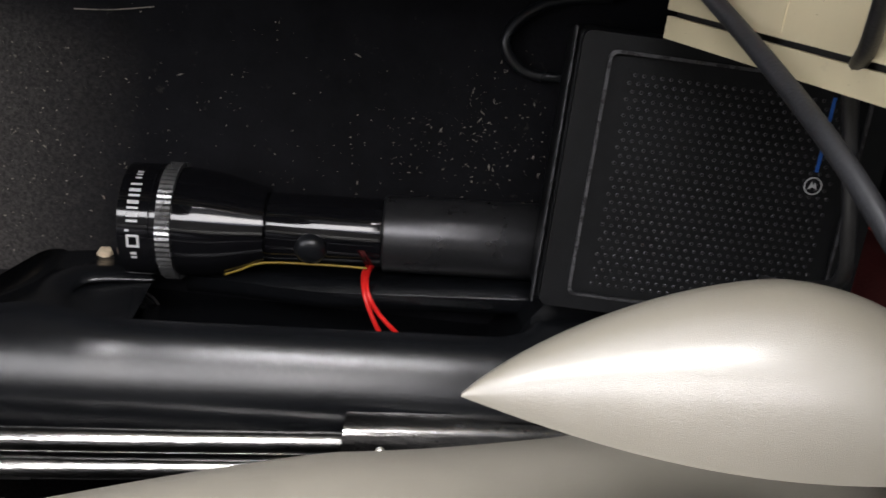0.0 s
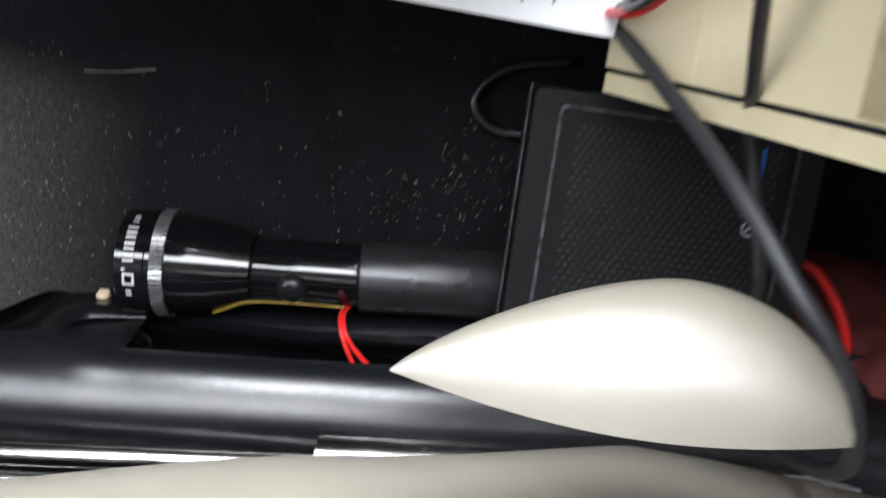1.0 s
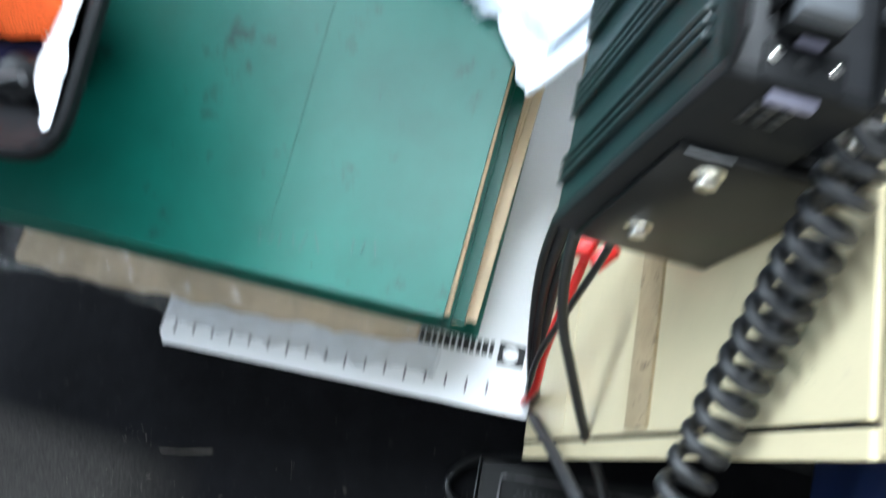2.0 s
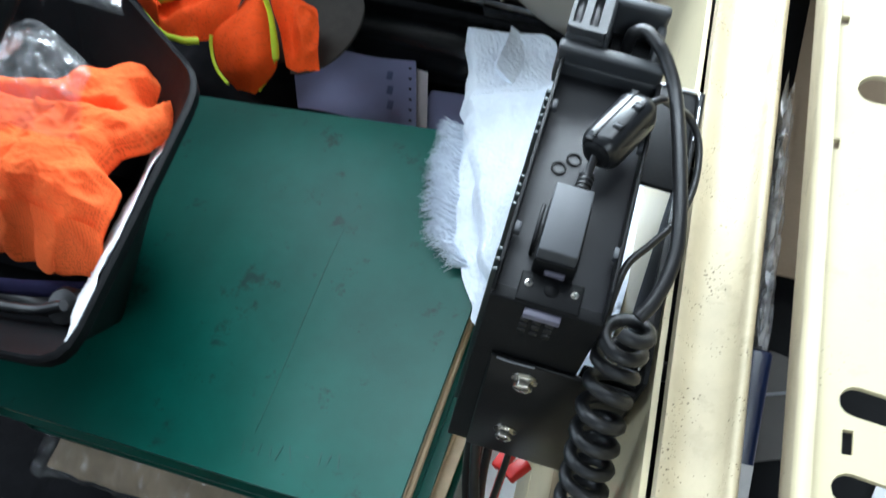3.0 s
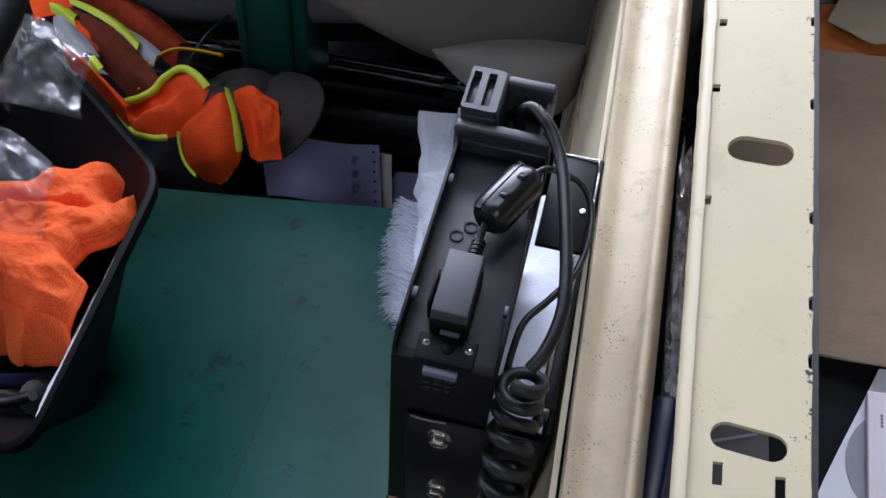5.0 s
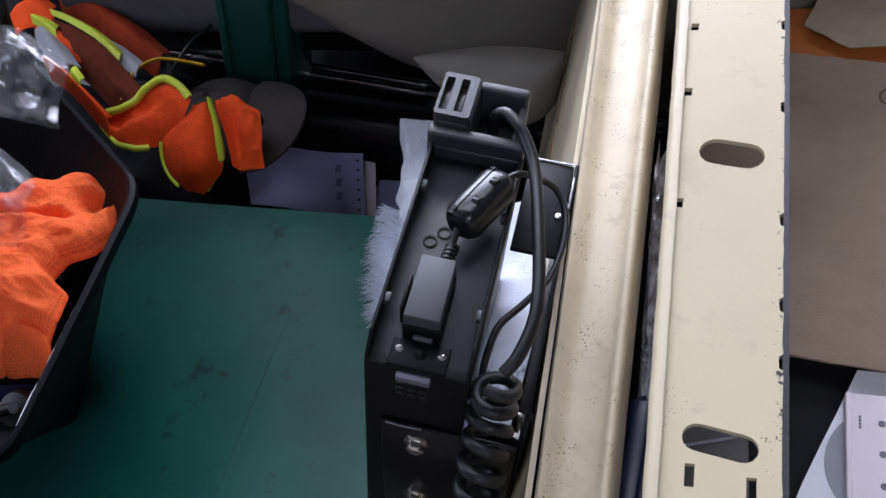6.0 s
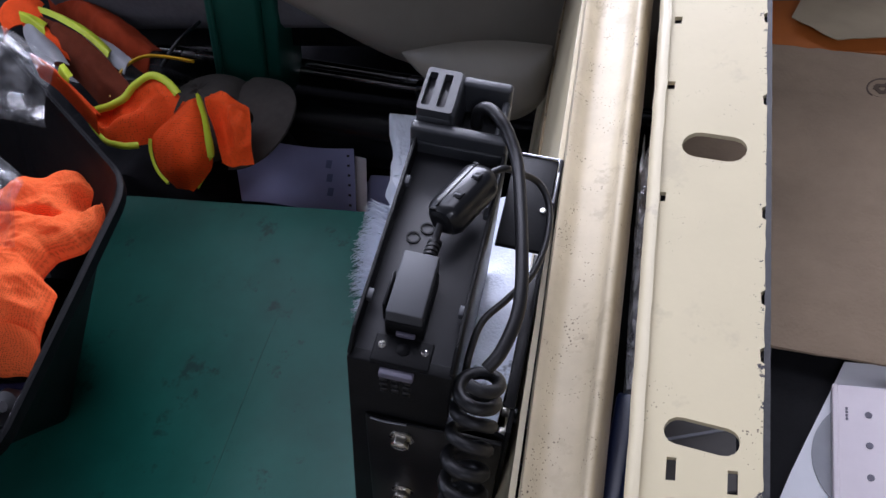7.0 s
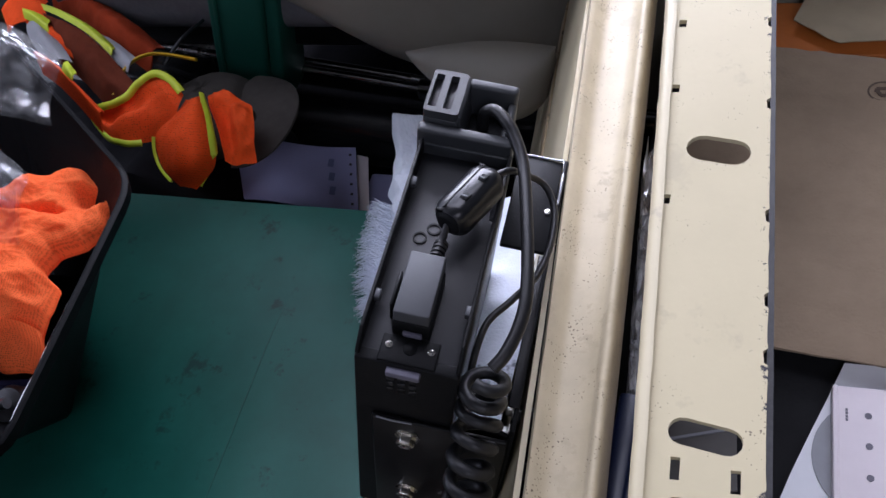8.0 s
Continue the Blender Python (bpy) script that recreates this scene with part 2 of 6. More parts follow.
NETLINING = material("orange_net_underlayer", (0.92, 0.14, 0.03), 0.85, 0, 0.2, 60, 0.5, 700, spec=0.1)
ORANGECLOTH = mesh_cloth("orange_vest_fabric", (0.96, 0.092, 0.009), 60, 0.13, 0.12, thread=0.45)
# darker copy of the orange vest cloth, with shade put into the colour
SHADEORANGE = material("shade_orange_cloth", (0.26, 0.034, 0.010), 0.9, 0, 0.25, 60, 0.6, 700, spec=0.1)
LIME = material("lime_reflective_tape", (0.52, 0.62, 0.025), 0.55, 0, 0.1, 80, 0.2, 500)
TOWEL = material("pale_blue_white_towel", (0.80, 0.85, 0.95), 0.95, 0, 0.1, 60, 1.0, 700, spec=0.1)
CAPGREY = material("grey_cap_cotton", (0.055, 0.05, 0.045), 0.9, 0, 0.15, 120, 0.5, 900, spec=0.1)
CASEGREEN = material("green_painted_case", (0.004, 0.070, 0.050), 0.5, 0, 0.15, 40, 0.2, 300)
DARKBAG = material("dark_bag_fabric", (0.009, 0.009, 0.011), 0.85, 0, 0.3, 60, 0.6, 500, spec=0.2)
FILM = film_plastic("clear_plastic_film", (0.95, 0.96, 0.98), 0.06)
SHADESHELF = material("shade_black_shelf", (0.006, 0.006, 0.007), 0.7, 0, 0.3, 60, 0.3, 400, spec=0.2)
FILMWRAP = film_plastic("crinkled_plastic_wrap", (0.9, 0.92, 0.95), 0.05)
PURPLEWEB = material("dark_purple_webbing", (0.011, 0.010, 0.032), 0.8, 0, 0.3, 90, 0.5, 900, spec=0.1)
BLUEPLASTIC = material("dark_blue_wrapper", (0.004, 0.012, 0.055), 0.35, 0, 0.2, 40)
MAROON = material("maroon_cloth", (0.10, 0.022, 0.021), 0.85, 0, 0.25, 80, 0.6, 500, spec=0.2)
BLACKBIN = material("black_bin_plastic", (0.003, 0.0033, 0.004), 0.55, 0, 0.2, 60, 0.4, 700, spec=0.09)
SHELL = material("grey_headliner", (0.30, 0.29, 0.27), 0.9, 0, 0.08, 20)
DOORPLASTIC = material("dark_door_plastic", (0.06, 0.06, 0.065), 0.6, 0, 0.1, 20)
ORANGEPAPER = material("orange_card", (0.5, 0.14, 0.02), 0.7, 0, 0.12, 40)
TANPAPER = material("printed_tan_paper", (0.35, 0.285, 0.185), 0.8, 0, 0.12, 30, 0.4, 300)



def chipped_paint():
    """Cream paint, grey with handling, knocked off in dark chips along the plate's far edge."""
    m = material("chipped_cream_paint", (0.565, 0.495, 0.318), 0.46, 0, 0.07, 16, 0.15, 260, spots=(0.49, 0.428, 0.28), spot_scale=24, spot_cut=0.60, spec=0.22,
                 specks=((0.15, 0.12, 0.085), 620, 0.50, 0.50))
    nt = m.node_tree
    bsdf = nt.nodes["Principled BSDF"]
    was = bsdf.inputs["Base Color"].links[0].from_socket
    co = nt.nodes.new("ShaderNodeTexCoord")
    sep = nt.nodes.new("ShaderNodeSeparateXYZ")
    nt.links.new(co.outputs["Object"], sep.inputs[0])

    def maths(op, a, b):
        n = nt.nodes.new("ShaderNodeMath")
        n.operation = op
        for i, v in enumerate((a, b)):
            if isinstance(v, (int, float)):
                n.inputs[i].default_value = v
            else:
                nt.links.new(v, n.inputs[i])
        return n.outputs[0]

    def speckle(scale, rough):
        n = nt.nodes.new("ShaderNodeTexNoise")
        n.inputs["Scale"].default_value, n.inputs["Detail"].default_value, n.inputs["Roughness"].default_value = scale, 6, rough
        nt.links.new(co.outputs["Object"], n.inputs["Vector"])
        return n.outputs["Fac"]

    across = maths("ADD", sep.outputs["X"], maths("MULTIPLY", maths("SUBTRACT", sep.outputs["Y"], 0.36), 0.061))
    for edge, sign, reach, cut in ((0.2838, -1, 0.0050, 0.62), (0.2400, 1, 0.0035, 0.73)):
        inward = maths("DIVIDE", maths("MULTIPLY", maths("SUBTRACT", across, edge), sign), reach)
        level = maths("SUBTRACT", speckle(230, 0.75), maths("MULTIPLY", inward, 0.10))
        chip = maths("GREATER_THAN", level, cut - 0.055)
        mx = nt.nodes.new("ShaderNodeMix")
        mx.data_type = "RGBA"
        nt.links.new(chip, mx.inputs["Factor"])
        nt.links.new(was, mx.inputs["A"])
        mx.inputs["B"].default_value = (0.045, 0.042, 0.048, 1)
        was = mx.outputs["Result"]
    nt.links.new(was, bsdf.inputs["Base Color"])
    return m


CHIPPEDCREAM = chipped_paint()


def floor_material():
    """Black rubber with grainy grey towards the front: light painted into the colour."""
    m = material("rubber_floor_lit_front", (0.0075, 0.0075, 0.0088), 0.85, 0, 0.4, 45, 0.5, 420, spots=(0.03, 0.028, 0.026), spot_scale=120, spot_cut=0.64, spec=0.08, specks=((0.10, 0.095, 0.09), 300, 0.30, 0.50))
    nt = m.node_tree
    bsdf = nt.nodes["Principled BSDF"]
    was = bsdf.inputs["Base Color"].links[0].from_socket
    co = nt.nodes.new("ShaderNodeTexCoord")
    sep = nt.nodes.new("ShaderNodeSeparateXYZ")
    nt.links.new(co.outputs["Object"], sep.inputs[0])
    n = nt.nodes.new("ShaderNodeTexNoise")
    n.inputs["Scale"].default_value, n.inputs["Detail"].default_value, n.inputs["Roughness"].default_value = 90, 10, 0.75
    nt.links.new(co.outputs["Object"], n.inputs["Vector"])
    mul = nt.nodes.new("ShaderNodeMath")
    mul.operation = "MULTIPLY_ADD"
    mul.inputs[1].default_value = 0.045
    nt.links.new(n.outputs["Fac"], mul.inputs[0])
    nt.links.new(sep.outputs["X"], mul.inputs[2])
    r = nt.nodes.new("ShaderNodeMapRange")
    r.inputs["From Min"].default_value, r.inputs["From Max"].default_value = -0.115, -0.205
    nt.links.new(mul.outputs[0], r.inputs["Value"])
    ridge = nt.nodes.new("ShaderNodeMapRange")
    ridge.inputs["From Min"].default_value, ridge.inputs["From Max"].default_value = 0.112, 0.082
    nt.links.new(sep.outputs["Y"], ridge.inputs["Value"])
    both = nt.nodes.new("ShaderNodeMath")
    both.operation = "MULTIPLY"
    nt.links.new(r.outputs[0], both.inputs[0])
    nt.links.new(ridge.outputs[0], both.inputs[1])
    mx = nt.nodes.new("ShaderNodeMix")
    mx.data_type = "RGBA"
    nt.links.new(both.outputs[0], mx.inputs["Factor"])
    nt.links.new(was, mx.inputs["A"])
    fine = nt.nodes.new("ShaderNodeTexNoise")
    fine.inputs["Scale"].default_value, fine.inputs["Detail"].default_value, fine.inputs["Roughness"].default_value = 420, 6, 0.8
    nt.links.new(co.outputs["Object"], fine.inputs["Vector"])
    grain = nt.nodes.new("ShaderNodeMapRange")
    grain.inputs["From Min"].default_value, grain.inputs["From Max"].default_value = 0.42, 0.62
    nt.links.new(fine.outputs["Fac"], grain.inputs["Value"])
    # grainy greys that stand for the light on the floor's front
    lit_grey = nt.nodes.new("ShaderNodeMix")
    lit_grey.data_type = "RGBA"
    lit_grey.inputs["A"].default_value, lit_grey.inputs["B"].default_value = (0.034, 0.031, 0.030, 1), (0.085, 0.079, 0.073, 1)
    nt.links.new(grain.outputs[0], lit_grey.inputs["Factor"])
    nt.links.new(lit_grey.outputs["Result"], mx.inputs["B"])
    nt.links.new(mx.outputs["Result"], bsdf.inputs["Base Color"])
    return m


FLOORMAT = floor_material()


# ---------------------------------------------------------------- mesh tools
def part(name, bm, mat, parent=None, label="", smooth=True, angle=50):
    """Links a bmesh as one mesh object, in the world's place, under its parent."""
    me = bpy.data.meshes.new(name)
    bm.normal_update()
    if smooth:
        for f in bm.faces:
            f.smooth = True
        for e in bm.edges:
            if len(e.link_faces) == 2 and e.calc_face_angle(0) > radians(angle):
                e.smooth = False
    bm.to_mesh(me)
    bm.free()
    me.materials.append(mat)
    ob = new(name, me)
    if parent:
        ob.parent = parent
        ob.matrix_parent_inverse = world_of(parent).inverted()
    if label:
        ob["label"] = label
    return ob


def world_of(ob):
    m = ob.matrix_basis.copy()
    while ob.parent:
        m = ob.matrix_parent_inverse @ m
        ob = ob.parent
        m = ob.matrix_basis @ m
    return m


def thing(name, place, label, category, group="", kind=""):
    ob = new(name)
    ob.empty_display_size = 0.02
    ob.location = place
    return tagged(ob, label, category, group, kind)


def join(*bms):
    out = bms[0]
    for b in bms[1:]:
        me = bpy.data.meshes.new("join")
        b.to_mesh(me)
        b.free()
        out.from_mesh(me)
        bpy.data.meshes.remove(me)
    return out


def moved(bm, m):
    bmesh.ops.transform(bm, matrix=m, verts=bm.verts)
    return bm


def box(x0, x1, y0, y1, z0, z1, bevel=0.0, seg=2):
    bm = bmesh.new()
    bmesh.ops.create_cube(bm, size=1, matrix=Matrix.Translation(((x0 + x1) / 2, (y0 + y1) / 2, (z0 + z1) / 2)) @ Matrix.Diagonal((x1 - x0, y1 - y0, z1 - z0, 1)))
    if bevel:
        bmesh.ops.bevel(bm, geom=list(bm.edges), offset=bevel, segments=seg, profile=0.5, affect="EDGES")
    return bm


def prism(outline, depth, m=None, bevel=0.0, seg=2):
    """A flat outline in x and y, drawn out from z = 0 to depth."""
    bm = bmesh.new()
    low = [bm.verts.new((x, y, 0)) for x, y in outline]
    high = [bm.verts.new((x, y, depth)) for x, y in outline]
    n = len(outline)
    bm.faces.new(low[::-1])
    bm.faces.new(high)
    for i in range(n):
        bm.faces.new((low[i], low[(i + 1) % n], high[(i + 1) % n], high[i]))
    bmesh.ops.recalc_face_normals(bm, faces=bm.faces)
    if bevel:
        bmesh.ops.bevel(bm, geom=list(bm.edges), offset=bevel, segments=seg, profile=0.5, affect="EDGES")
    return moved(bm, m) if m else bm


def curve_points(points, res=8):
    """A smooth way through the points (Catmull-Rom)."""
    p = [Vector(q) for q in points]
    p = [p[0] * 2 - p[1], *p, p[-1] * 2 - p[-2]]
    out = []
    for i in range(1, len(p) - 2):
        for k in range(res):
            t = k / res
            a, b, c, d = p[i - 1], p[i], p[i + 1], p[i + 2]
            out.append(0.5 * (2 * b + (c - a) * t + (2 * a - 5 * b + 4 * c - d) * t * t + (3 * b - a - 3 * c + d) * t ** 3))
    out.append(p[-2])
    return out


def rings(bm, loops, closed=True, caps=True):
    rows = [[bm.verts.new(v) for v in loop] for loop in loops]
    for a, b in zip(rows, rows[1:]):
        n = len(a)
        for i in range(n if closed else n - 1):
            bm.faces.new((a[i], a[(i + 1) % n], b[(i + 1) % n], b[i]))
    if caps and closed:
        bm.faces.new(rows[0][::-1])
        bm.faces.new(rows[-1])
    return bm


def tube(points, r, seg=10, res=8, raw=False, flat=1.0):
    way = [Vector(q) for q in points] if raw else curve_points(points, res)
    loops, side = [], None
    for i, p in enumerate(way):
        d = (way[min(i + 1, len(way) - 1)] - way[max(i - 1, 0)]).normalized()
        if side is None:
            side = d.orthogonal().normalized()
        side = (side - d * side.dot(d)).normalized()
        up = d.cross(side)
        rad = r(i / (len(way) - 1)) if callable(r) else r
        loops.append([p + (side * math.cos(a) + up * math.sin(a) * flat) * rad for a in [2 * math.pi * k / seg for k in range(seg)]])
    bm = rings(bmesh.new(), loops)
    bmesh.ops.recalc_face_normals(bm, faces=bm.faces)
    return bm


def lathe(profile, m=None, seg=40, ring=False):
    """Turned about z: rows of radius and height; ring: the rows close on themselves."""
    profile = list(profile) + ([profile[0]] if ring else [])
    loops = [[(r * math.cos(a), r * math.sin(a), h) for a in [2 * math.pi * k / seg for k in range(seg)]] for r, h in profile]
    bm = rings(bmesh.new(), loops, caps=not ring)
    if ring:
        bmesh.ops.remove_doubles(bm, verts=bm.verts, dist=1e-6)
    bmesh.ops.recalc_face_normals(bm, faces=bm.faces)
    return moved(bm, m) if m else bm


def sheet(f, nu, nv, thick=0.0, uv=1.0):
    """A surface f(u, v) over 0..1; thick gives it a back and edges."""
    bm = bmesh.new()
    lay = bm.loops.layers.uv.new("UVMap")
    grid = [[bm.verts.new(f(i / nu, j / nv)) for j in range(nv + 1)] for i in range(nu + 1)]
    tex = {}
    for i in range(nu + 1):
        for j in range(nv + 1):
            tex[grid[i][j]] = (i / nu * uv, j / nv * uv)
    for i in range(nu):
        for j in range(nv):
            face = bm.faces.new((grid[i][j], grid[i + 1][j], grid[i + 1][j + 1], grid[i][j + 1]))
            for lp in face.loops:
                lp[lay].uv = tex[lp.vert]
    if thick:
        bm.normal_update()
        bmesh.ops.solidify(bm, geom=list(bm.faces), thickness=thick)
    return bm


def along(p0, p1, profile, steps=1, wobble=0.0):
    """A profile of (out, up) offsets, swept level from p0 to p1; out is to the right of the way."""
    p0, p1 = Vector(p0), Vector(p1)
    d = (p1 - p0).normalized()
    out = Vector((d.y, -d.x, 0)).normalized()
    up = Vector((0, 0, 1))
    loops = []
    for i in range(steps + 1):
        p = p0.lerp(p1, i / steps)
        w = wobble * noise.noise(p * 9)
        loops.append([p + out * (a + w) + up * (b + w * 0.5) for a, b in profile])
    bm = rings(bmesh.new(), loops)
    bmesh.ops.recalc_face_normals(bm, faces=bm.faces)
    return bm


def fold(x, y, s, seed=0.0):
    """Crumple: ridged noise about -1..1."""
    v = Vector((x * s, y * s, seed))
    a = 1 - 2 * abs(noise.noise(v))
    b = 1 - 2 * abs(noise.noise(v * 2.1 + Vector((5, 3, 1))))
    return 0.65 * a + 0.35 * b - 0.35


def rounded(w, h, r, seg=5):
    pts = []
    for cx, cy, a0 in ((w / 2 - r, h / 2 - r, 0), (-w / 2 + r, h / 2 - r, 90), (-w / 2 + r, -h / 2 + r, 180), (w / 2 - r, -h / 2 + r, 270)):
        for k in range(seg + 1):
            a = radians(a0 + 90 * k / seg)
            pts.append((cx + r * math.cos(a), cy + r * math.sin(a)))
    return pts


def frame_to(origin, xdir, zdir=(0, 0, 1)):
    """A pose at origin with its x along xdir and its z near zdir."""
    x = Vector(xdir).normalized()
    z = Vector(zdir)
    z = (z - x * z.dot(x)).normalized()
    y = z.cross(x)
    m = Matrix((x, y, z)).transposed().to_4x4()
    m.translation = Vector(origin)
    return m

# ---------------------------------------------------------------- the cab
FLOOR = -0.022


def plate_with_holes(outline, holes, thick, m=None):
    bm = bmesh.new()
    edges = []
    for loop in (outline, *holes):
        vs = [bm.verts.new((x, y, 0)) for x, y in loop]
        edges += [bm.edges.new((vs[i], vs[(i + 1) % len(vs)])) for i in range(len(vs))]
    bmesh.ops.triangle_fill(bm, use_beauty=True, use_dissolve=False, edges=edges)
    bmesh.ops.recalc_face_normals(bm, faces=bm.faces)
    if bm.faces and sum(f.normal.z for f in bm.faces) < 0:
        bmesh.ops.reverse_faces(bm, faces=bm.faces)
    bm.normal_update()
    bmesh.ops.solidify(bm, geom=list(bm.faces), thickness=thick)
    return moved(bm, m) if m else bm


def wall_with_opening(name, m, w, h, hole, mat):
    bm = plate_with_holes([(-w / 2, 0), (w / 2, 0), (w / 2, h), (-w / 2, h)], [hole] if hole else [], 0.04, m)
    return tagged(part(name, bm, mat, smooth=False), "plain closing panel of the vehicle cab", "wall", kind="structure")


def build_shell():
    def ground(u, v):
        x, y = -1.3 + 2.6 * u, -0.75 + 2.2 * v
        z = FLOOR + 0.0012 * noise.noise(Vector((x * 14, y * 14, 0)))
        z += 0.004 * math.exp(-((y - 0.138 - 0.03 * x) / 0.008) ** 2) + 0.005 * math.exp(-((y - 0.104 - 0.02 * x) / 0.006) ** 2)
        z -= 0.9 * max(0.0, -0.165 - x) ** 1.6 if x > -0.5 else 0.9 * 0.335 ** 1.6
        return (x, y, z)
    tagged(part("floor", sheet(ground, 200, 130), FLOORMAT), "black rubber floor mat with lint, crumbs and painted-in light", "floor", kind="structure")
    up = (0, 0, 1)
    sq = lambda a, b, c, d: [(a, c), (b, c), (b, d), (a, d)]
    wall_with_opening("wall_front", Matrix(((0, 0, 1, -1.28), (1, 0, 0, 0.36), (0, 1, 0, -0.2), (0, 0, 0, 1))), 2.2, 2.2, sq(-0.75, 0.75, 1.05, 1.65), DOORPLASTIC)
    wall_with_opening("wall_rear", Matrix(((0, 0, 1, 1.24), (1, 0, 0, 0.36), (0, 1, 0, -0.2), (0, 0, 0, 1))), 2.2, 2.2, None, DOORPLASTIC)
    wall_with_opening("wall_near", Matrix(((1, 0, 0, 0), (0, 0, 1, -0.74), (0, 1, 0, -0.2), (0, 0, 0, 1))), 2.6, 2.2, sq(-0.15, 0.85, 1.25, 1.75), DOORPLASTIC)
    wall_with_opening("wall_far", Matrix(((1, 0, 0, 0), (0, 0, 1, 1.42), (0, 1, 0, -0.2), (0, 0, 0, 1))), 2.6, 2.2, sq(-0.7, 0.5, 0.98, 1.52), DOORPLASTIC)
    roof = plate_with_holes([(-1.3, -0.76), (1.28, -0.76), (1.28, 1.46), (-1.3, 1.46)], [[(-1.2, 0.64), (0.8, 0.64), (0.8, 1.32), (-1.2, 1.32)]], 0.04, Matrix.Translation((0, 0, 2.0)))
    tagged(part("ceiling", roof, SHELL, smooth=False), "grey van roof with an open roof light", "ceiling", kind="structure")


build_shell()


def smooth(a, b, x):
    t = min(1.0, max(0.0, (x - a) / (b - a)))
    return t * t * (3 - 2 * t)


# ---------------------------------------------------------------- seats
def build_seat(near):
    """Seat with side shield, recliner cover and rails. side: +1 looks to +y."""
    side = 1 if near else -1
    face = 0.012 if near else 0.708
    tip = Vector((0.0374, 0.0822, 0.2832)) if near else Vector((-0.015, 0.637, 0.284))
    label = "beige grey plastic seat base beside a black floor moulding" if near else "grey plastic seat base in the shade behind a black moulding"
    seat = thing("front_seat", (-0.1, face - side * 0.24, FLOOR), label, "seat", "front seats")
    # side shield: lower edge sweeps up to the front
    x0 = 0.0 if near else -0.088
    lift = 0.0 if near else 0.02
    def shield(u, v):
        x = x0 - 0.32 + 0.85 * u
        d = x - x0 - 0.012
        low = lift + (0.18 + max(0, -d) ** 1.12 if d < 0 else max(0.12, 0.18 - 0.45 * d))
        z = low + (0.50 - low) * v
        roll = 0.02 * (1 - min(1, v * 6)) ** 2 + 0.05 * max(0, v - 0.6) ** 2 * 4
        if near:
            roll -= 0.012 * smooth(0.02, 0.20, x) * (1 - smooth(0.10, 0.5, v))
        return (x, face - side * roll, z)
    part("side_shield", sheet(shield, 80, 40, 0.004), TRIM, seat)
    part("cushion", box(-0.5, 0.2, *sorted((face - side * 0.04, face - side * 0.5)), 0.2, 0.44, 0.04, 4), SEATCLOTH, seat)
    if not near:
        # added out of view, to block window light from the books and gear
        part("unseen_shade_block", box(-0.17, 0.2, 0.61, 0.75, 0.388, 0.485, 0.02, 4), SEATCLOTH, seat)
    # unseen; the far backrest is set back to tune daylight on the rack
    part("backrest", box(*((0.2, 0.36) if near else (0.34, 0.50)), *sorted((face - side * 0.06, face - side * 0.5)), 0.22, 0.98, 0.05, 4), SEATCLOTH, seat)
    # recliner cover: a leaf that starts in a point and swells outwards below its upper edge
    n, k, L = 48, 20, 0.131 if not near else 0.124
    front, back = [], []
    for i in range(n + 1):
        s = 0.004 + 0.994 * i / n
        g = (1 - (1 - s / 0.62) ** 1.62) ** 0.88 if s < 0.62 else math.sqrt(max(0.0, 1 - ((s - 0.62) / 0.382) ** 2))
        for rows, bulge, hang, dz in ((front, 0.0372 if near else 0.0305, 0.056 if near else 0.074, 0.0), (back, 0.0350 if near else 0.0282, 0.053 if near else 0.070, -0.0018)):
            row = []
            for j in range(k + 1):
                a = j / k * math.pi * 0.86
                yy = tip.y + side * (bulge * g * math.sin(a) ** 0.9 - 0.003 * math.sin(s * math.pi) + (0.0105 * s * s if near else 0.0))
                zz = tip.z + dz * g + 0.010 * math.sin(s * math.pi * 0.75) - hang * g * (1 - math.cos(a)) / 1.9
                row.append((tip.x + L * s, yy, zz))
            rows.append(row)
    bm = bmesh.new()
    rings(bm, [f + q[::-1] for f, q in zip(front, back)])
    bmesh.ops.recalc_face_normals(bm, faces=bm.faces)
    part("recliner_cover", bm, COVER if near else TRIM, seat, "smooth leaf-shaped plastic recliner cover", angle=60)
    # rails, on feet
    a, b = (Vector((-0.32, -0.075, 0.175)), Vector((0.3, -0.02, 0.04))) if near else (Vector((-0.45, 0.792, 0.165)), Vector((0.22, 0.80, 0.035)))
    t_c = 0.53 if near else 0.53
    mid = a.lerp(b, t_c)
    prof = [(0.0055 * math.cos(radians(30 * k)), 0.0055 * math.sin(radians(30 * k))) for k in range(12)]
    for off, dz in ((0.0, 0.0), (-0.017, -0.004)):
        o = Vector((0, off * side, dz))
        part("rail_rod", along(a + o, b + o, prof, 40, 0.0006), CHROME, seat, "greasy bright steel slide rod")
    o = Vector((0, side * 0.004, 0.007))
    part("rail_sleeve", along(mid + o, b + o, [(-0.011, -0.010), (-0.011, 0.002), (-0.007, 0.006), (0.004, 0.006), (0.0045, 0.002), (0.011, 0.002), (0.012, -0.010)]), CHROME, seat, "bright steel rail sleeve with a rivet")
    part("rivet", lathe([(0.0022, 0), (0.0022, 0.001), (0.0012, 0.002), (0.0002, 0.0023)], Matrix.Translation(mid.lerp(b, 0.06) + Vector((0, side * 0.004, 0.0128))), 14), ZINC, seat)
    part("rail_base", along(a + Vector((0, -side * 0.012, -0.05)), b + Vector((0, -side * 0.012, -0.05)), [(-0.03, -0.02), (-0.03, 0.012), (0.012, 0.012), (0.014, -0.02)]), DARKSTEEL, seat)
    for t in (0.08, 0.92):
        p = a.lerp(b, t)
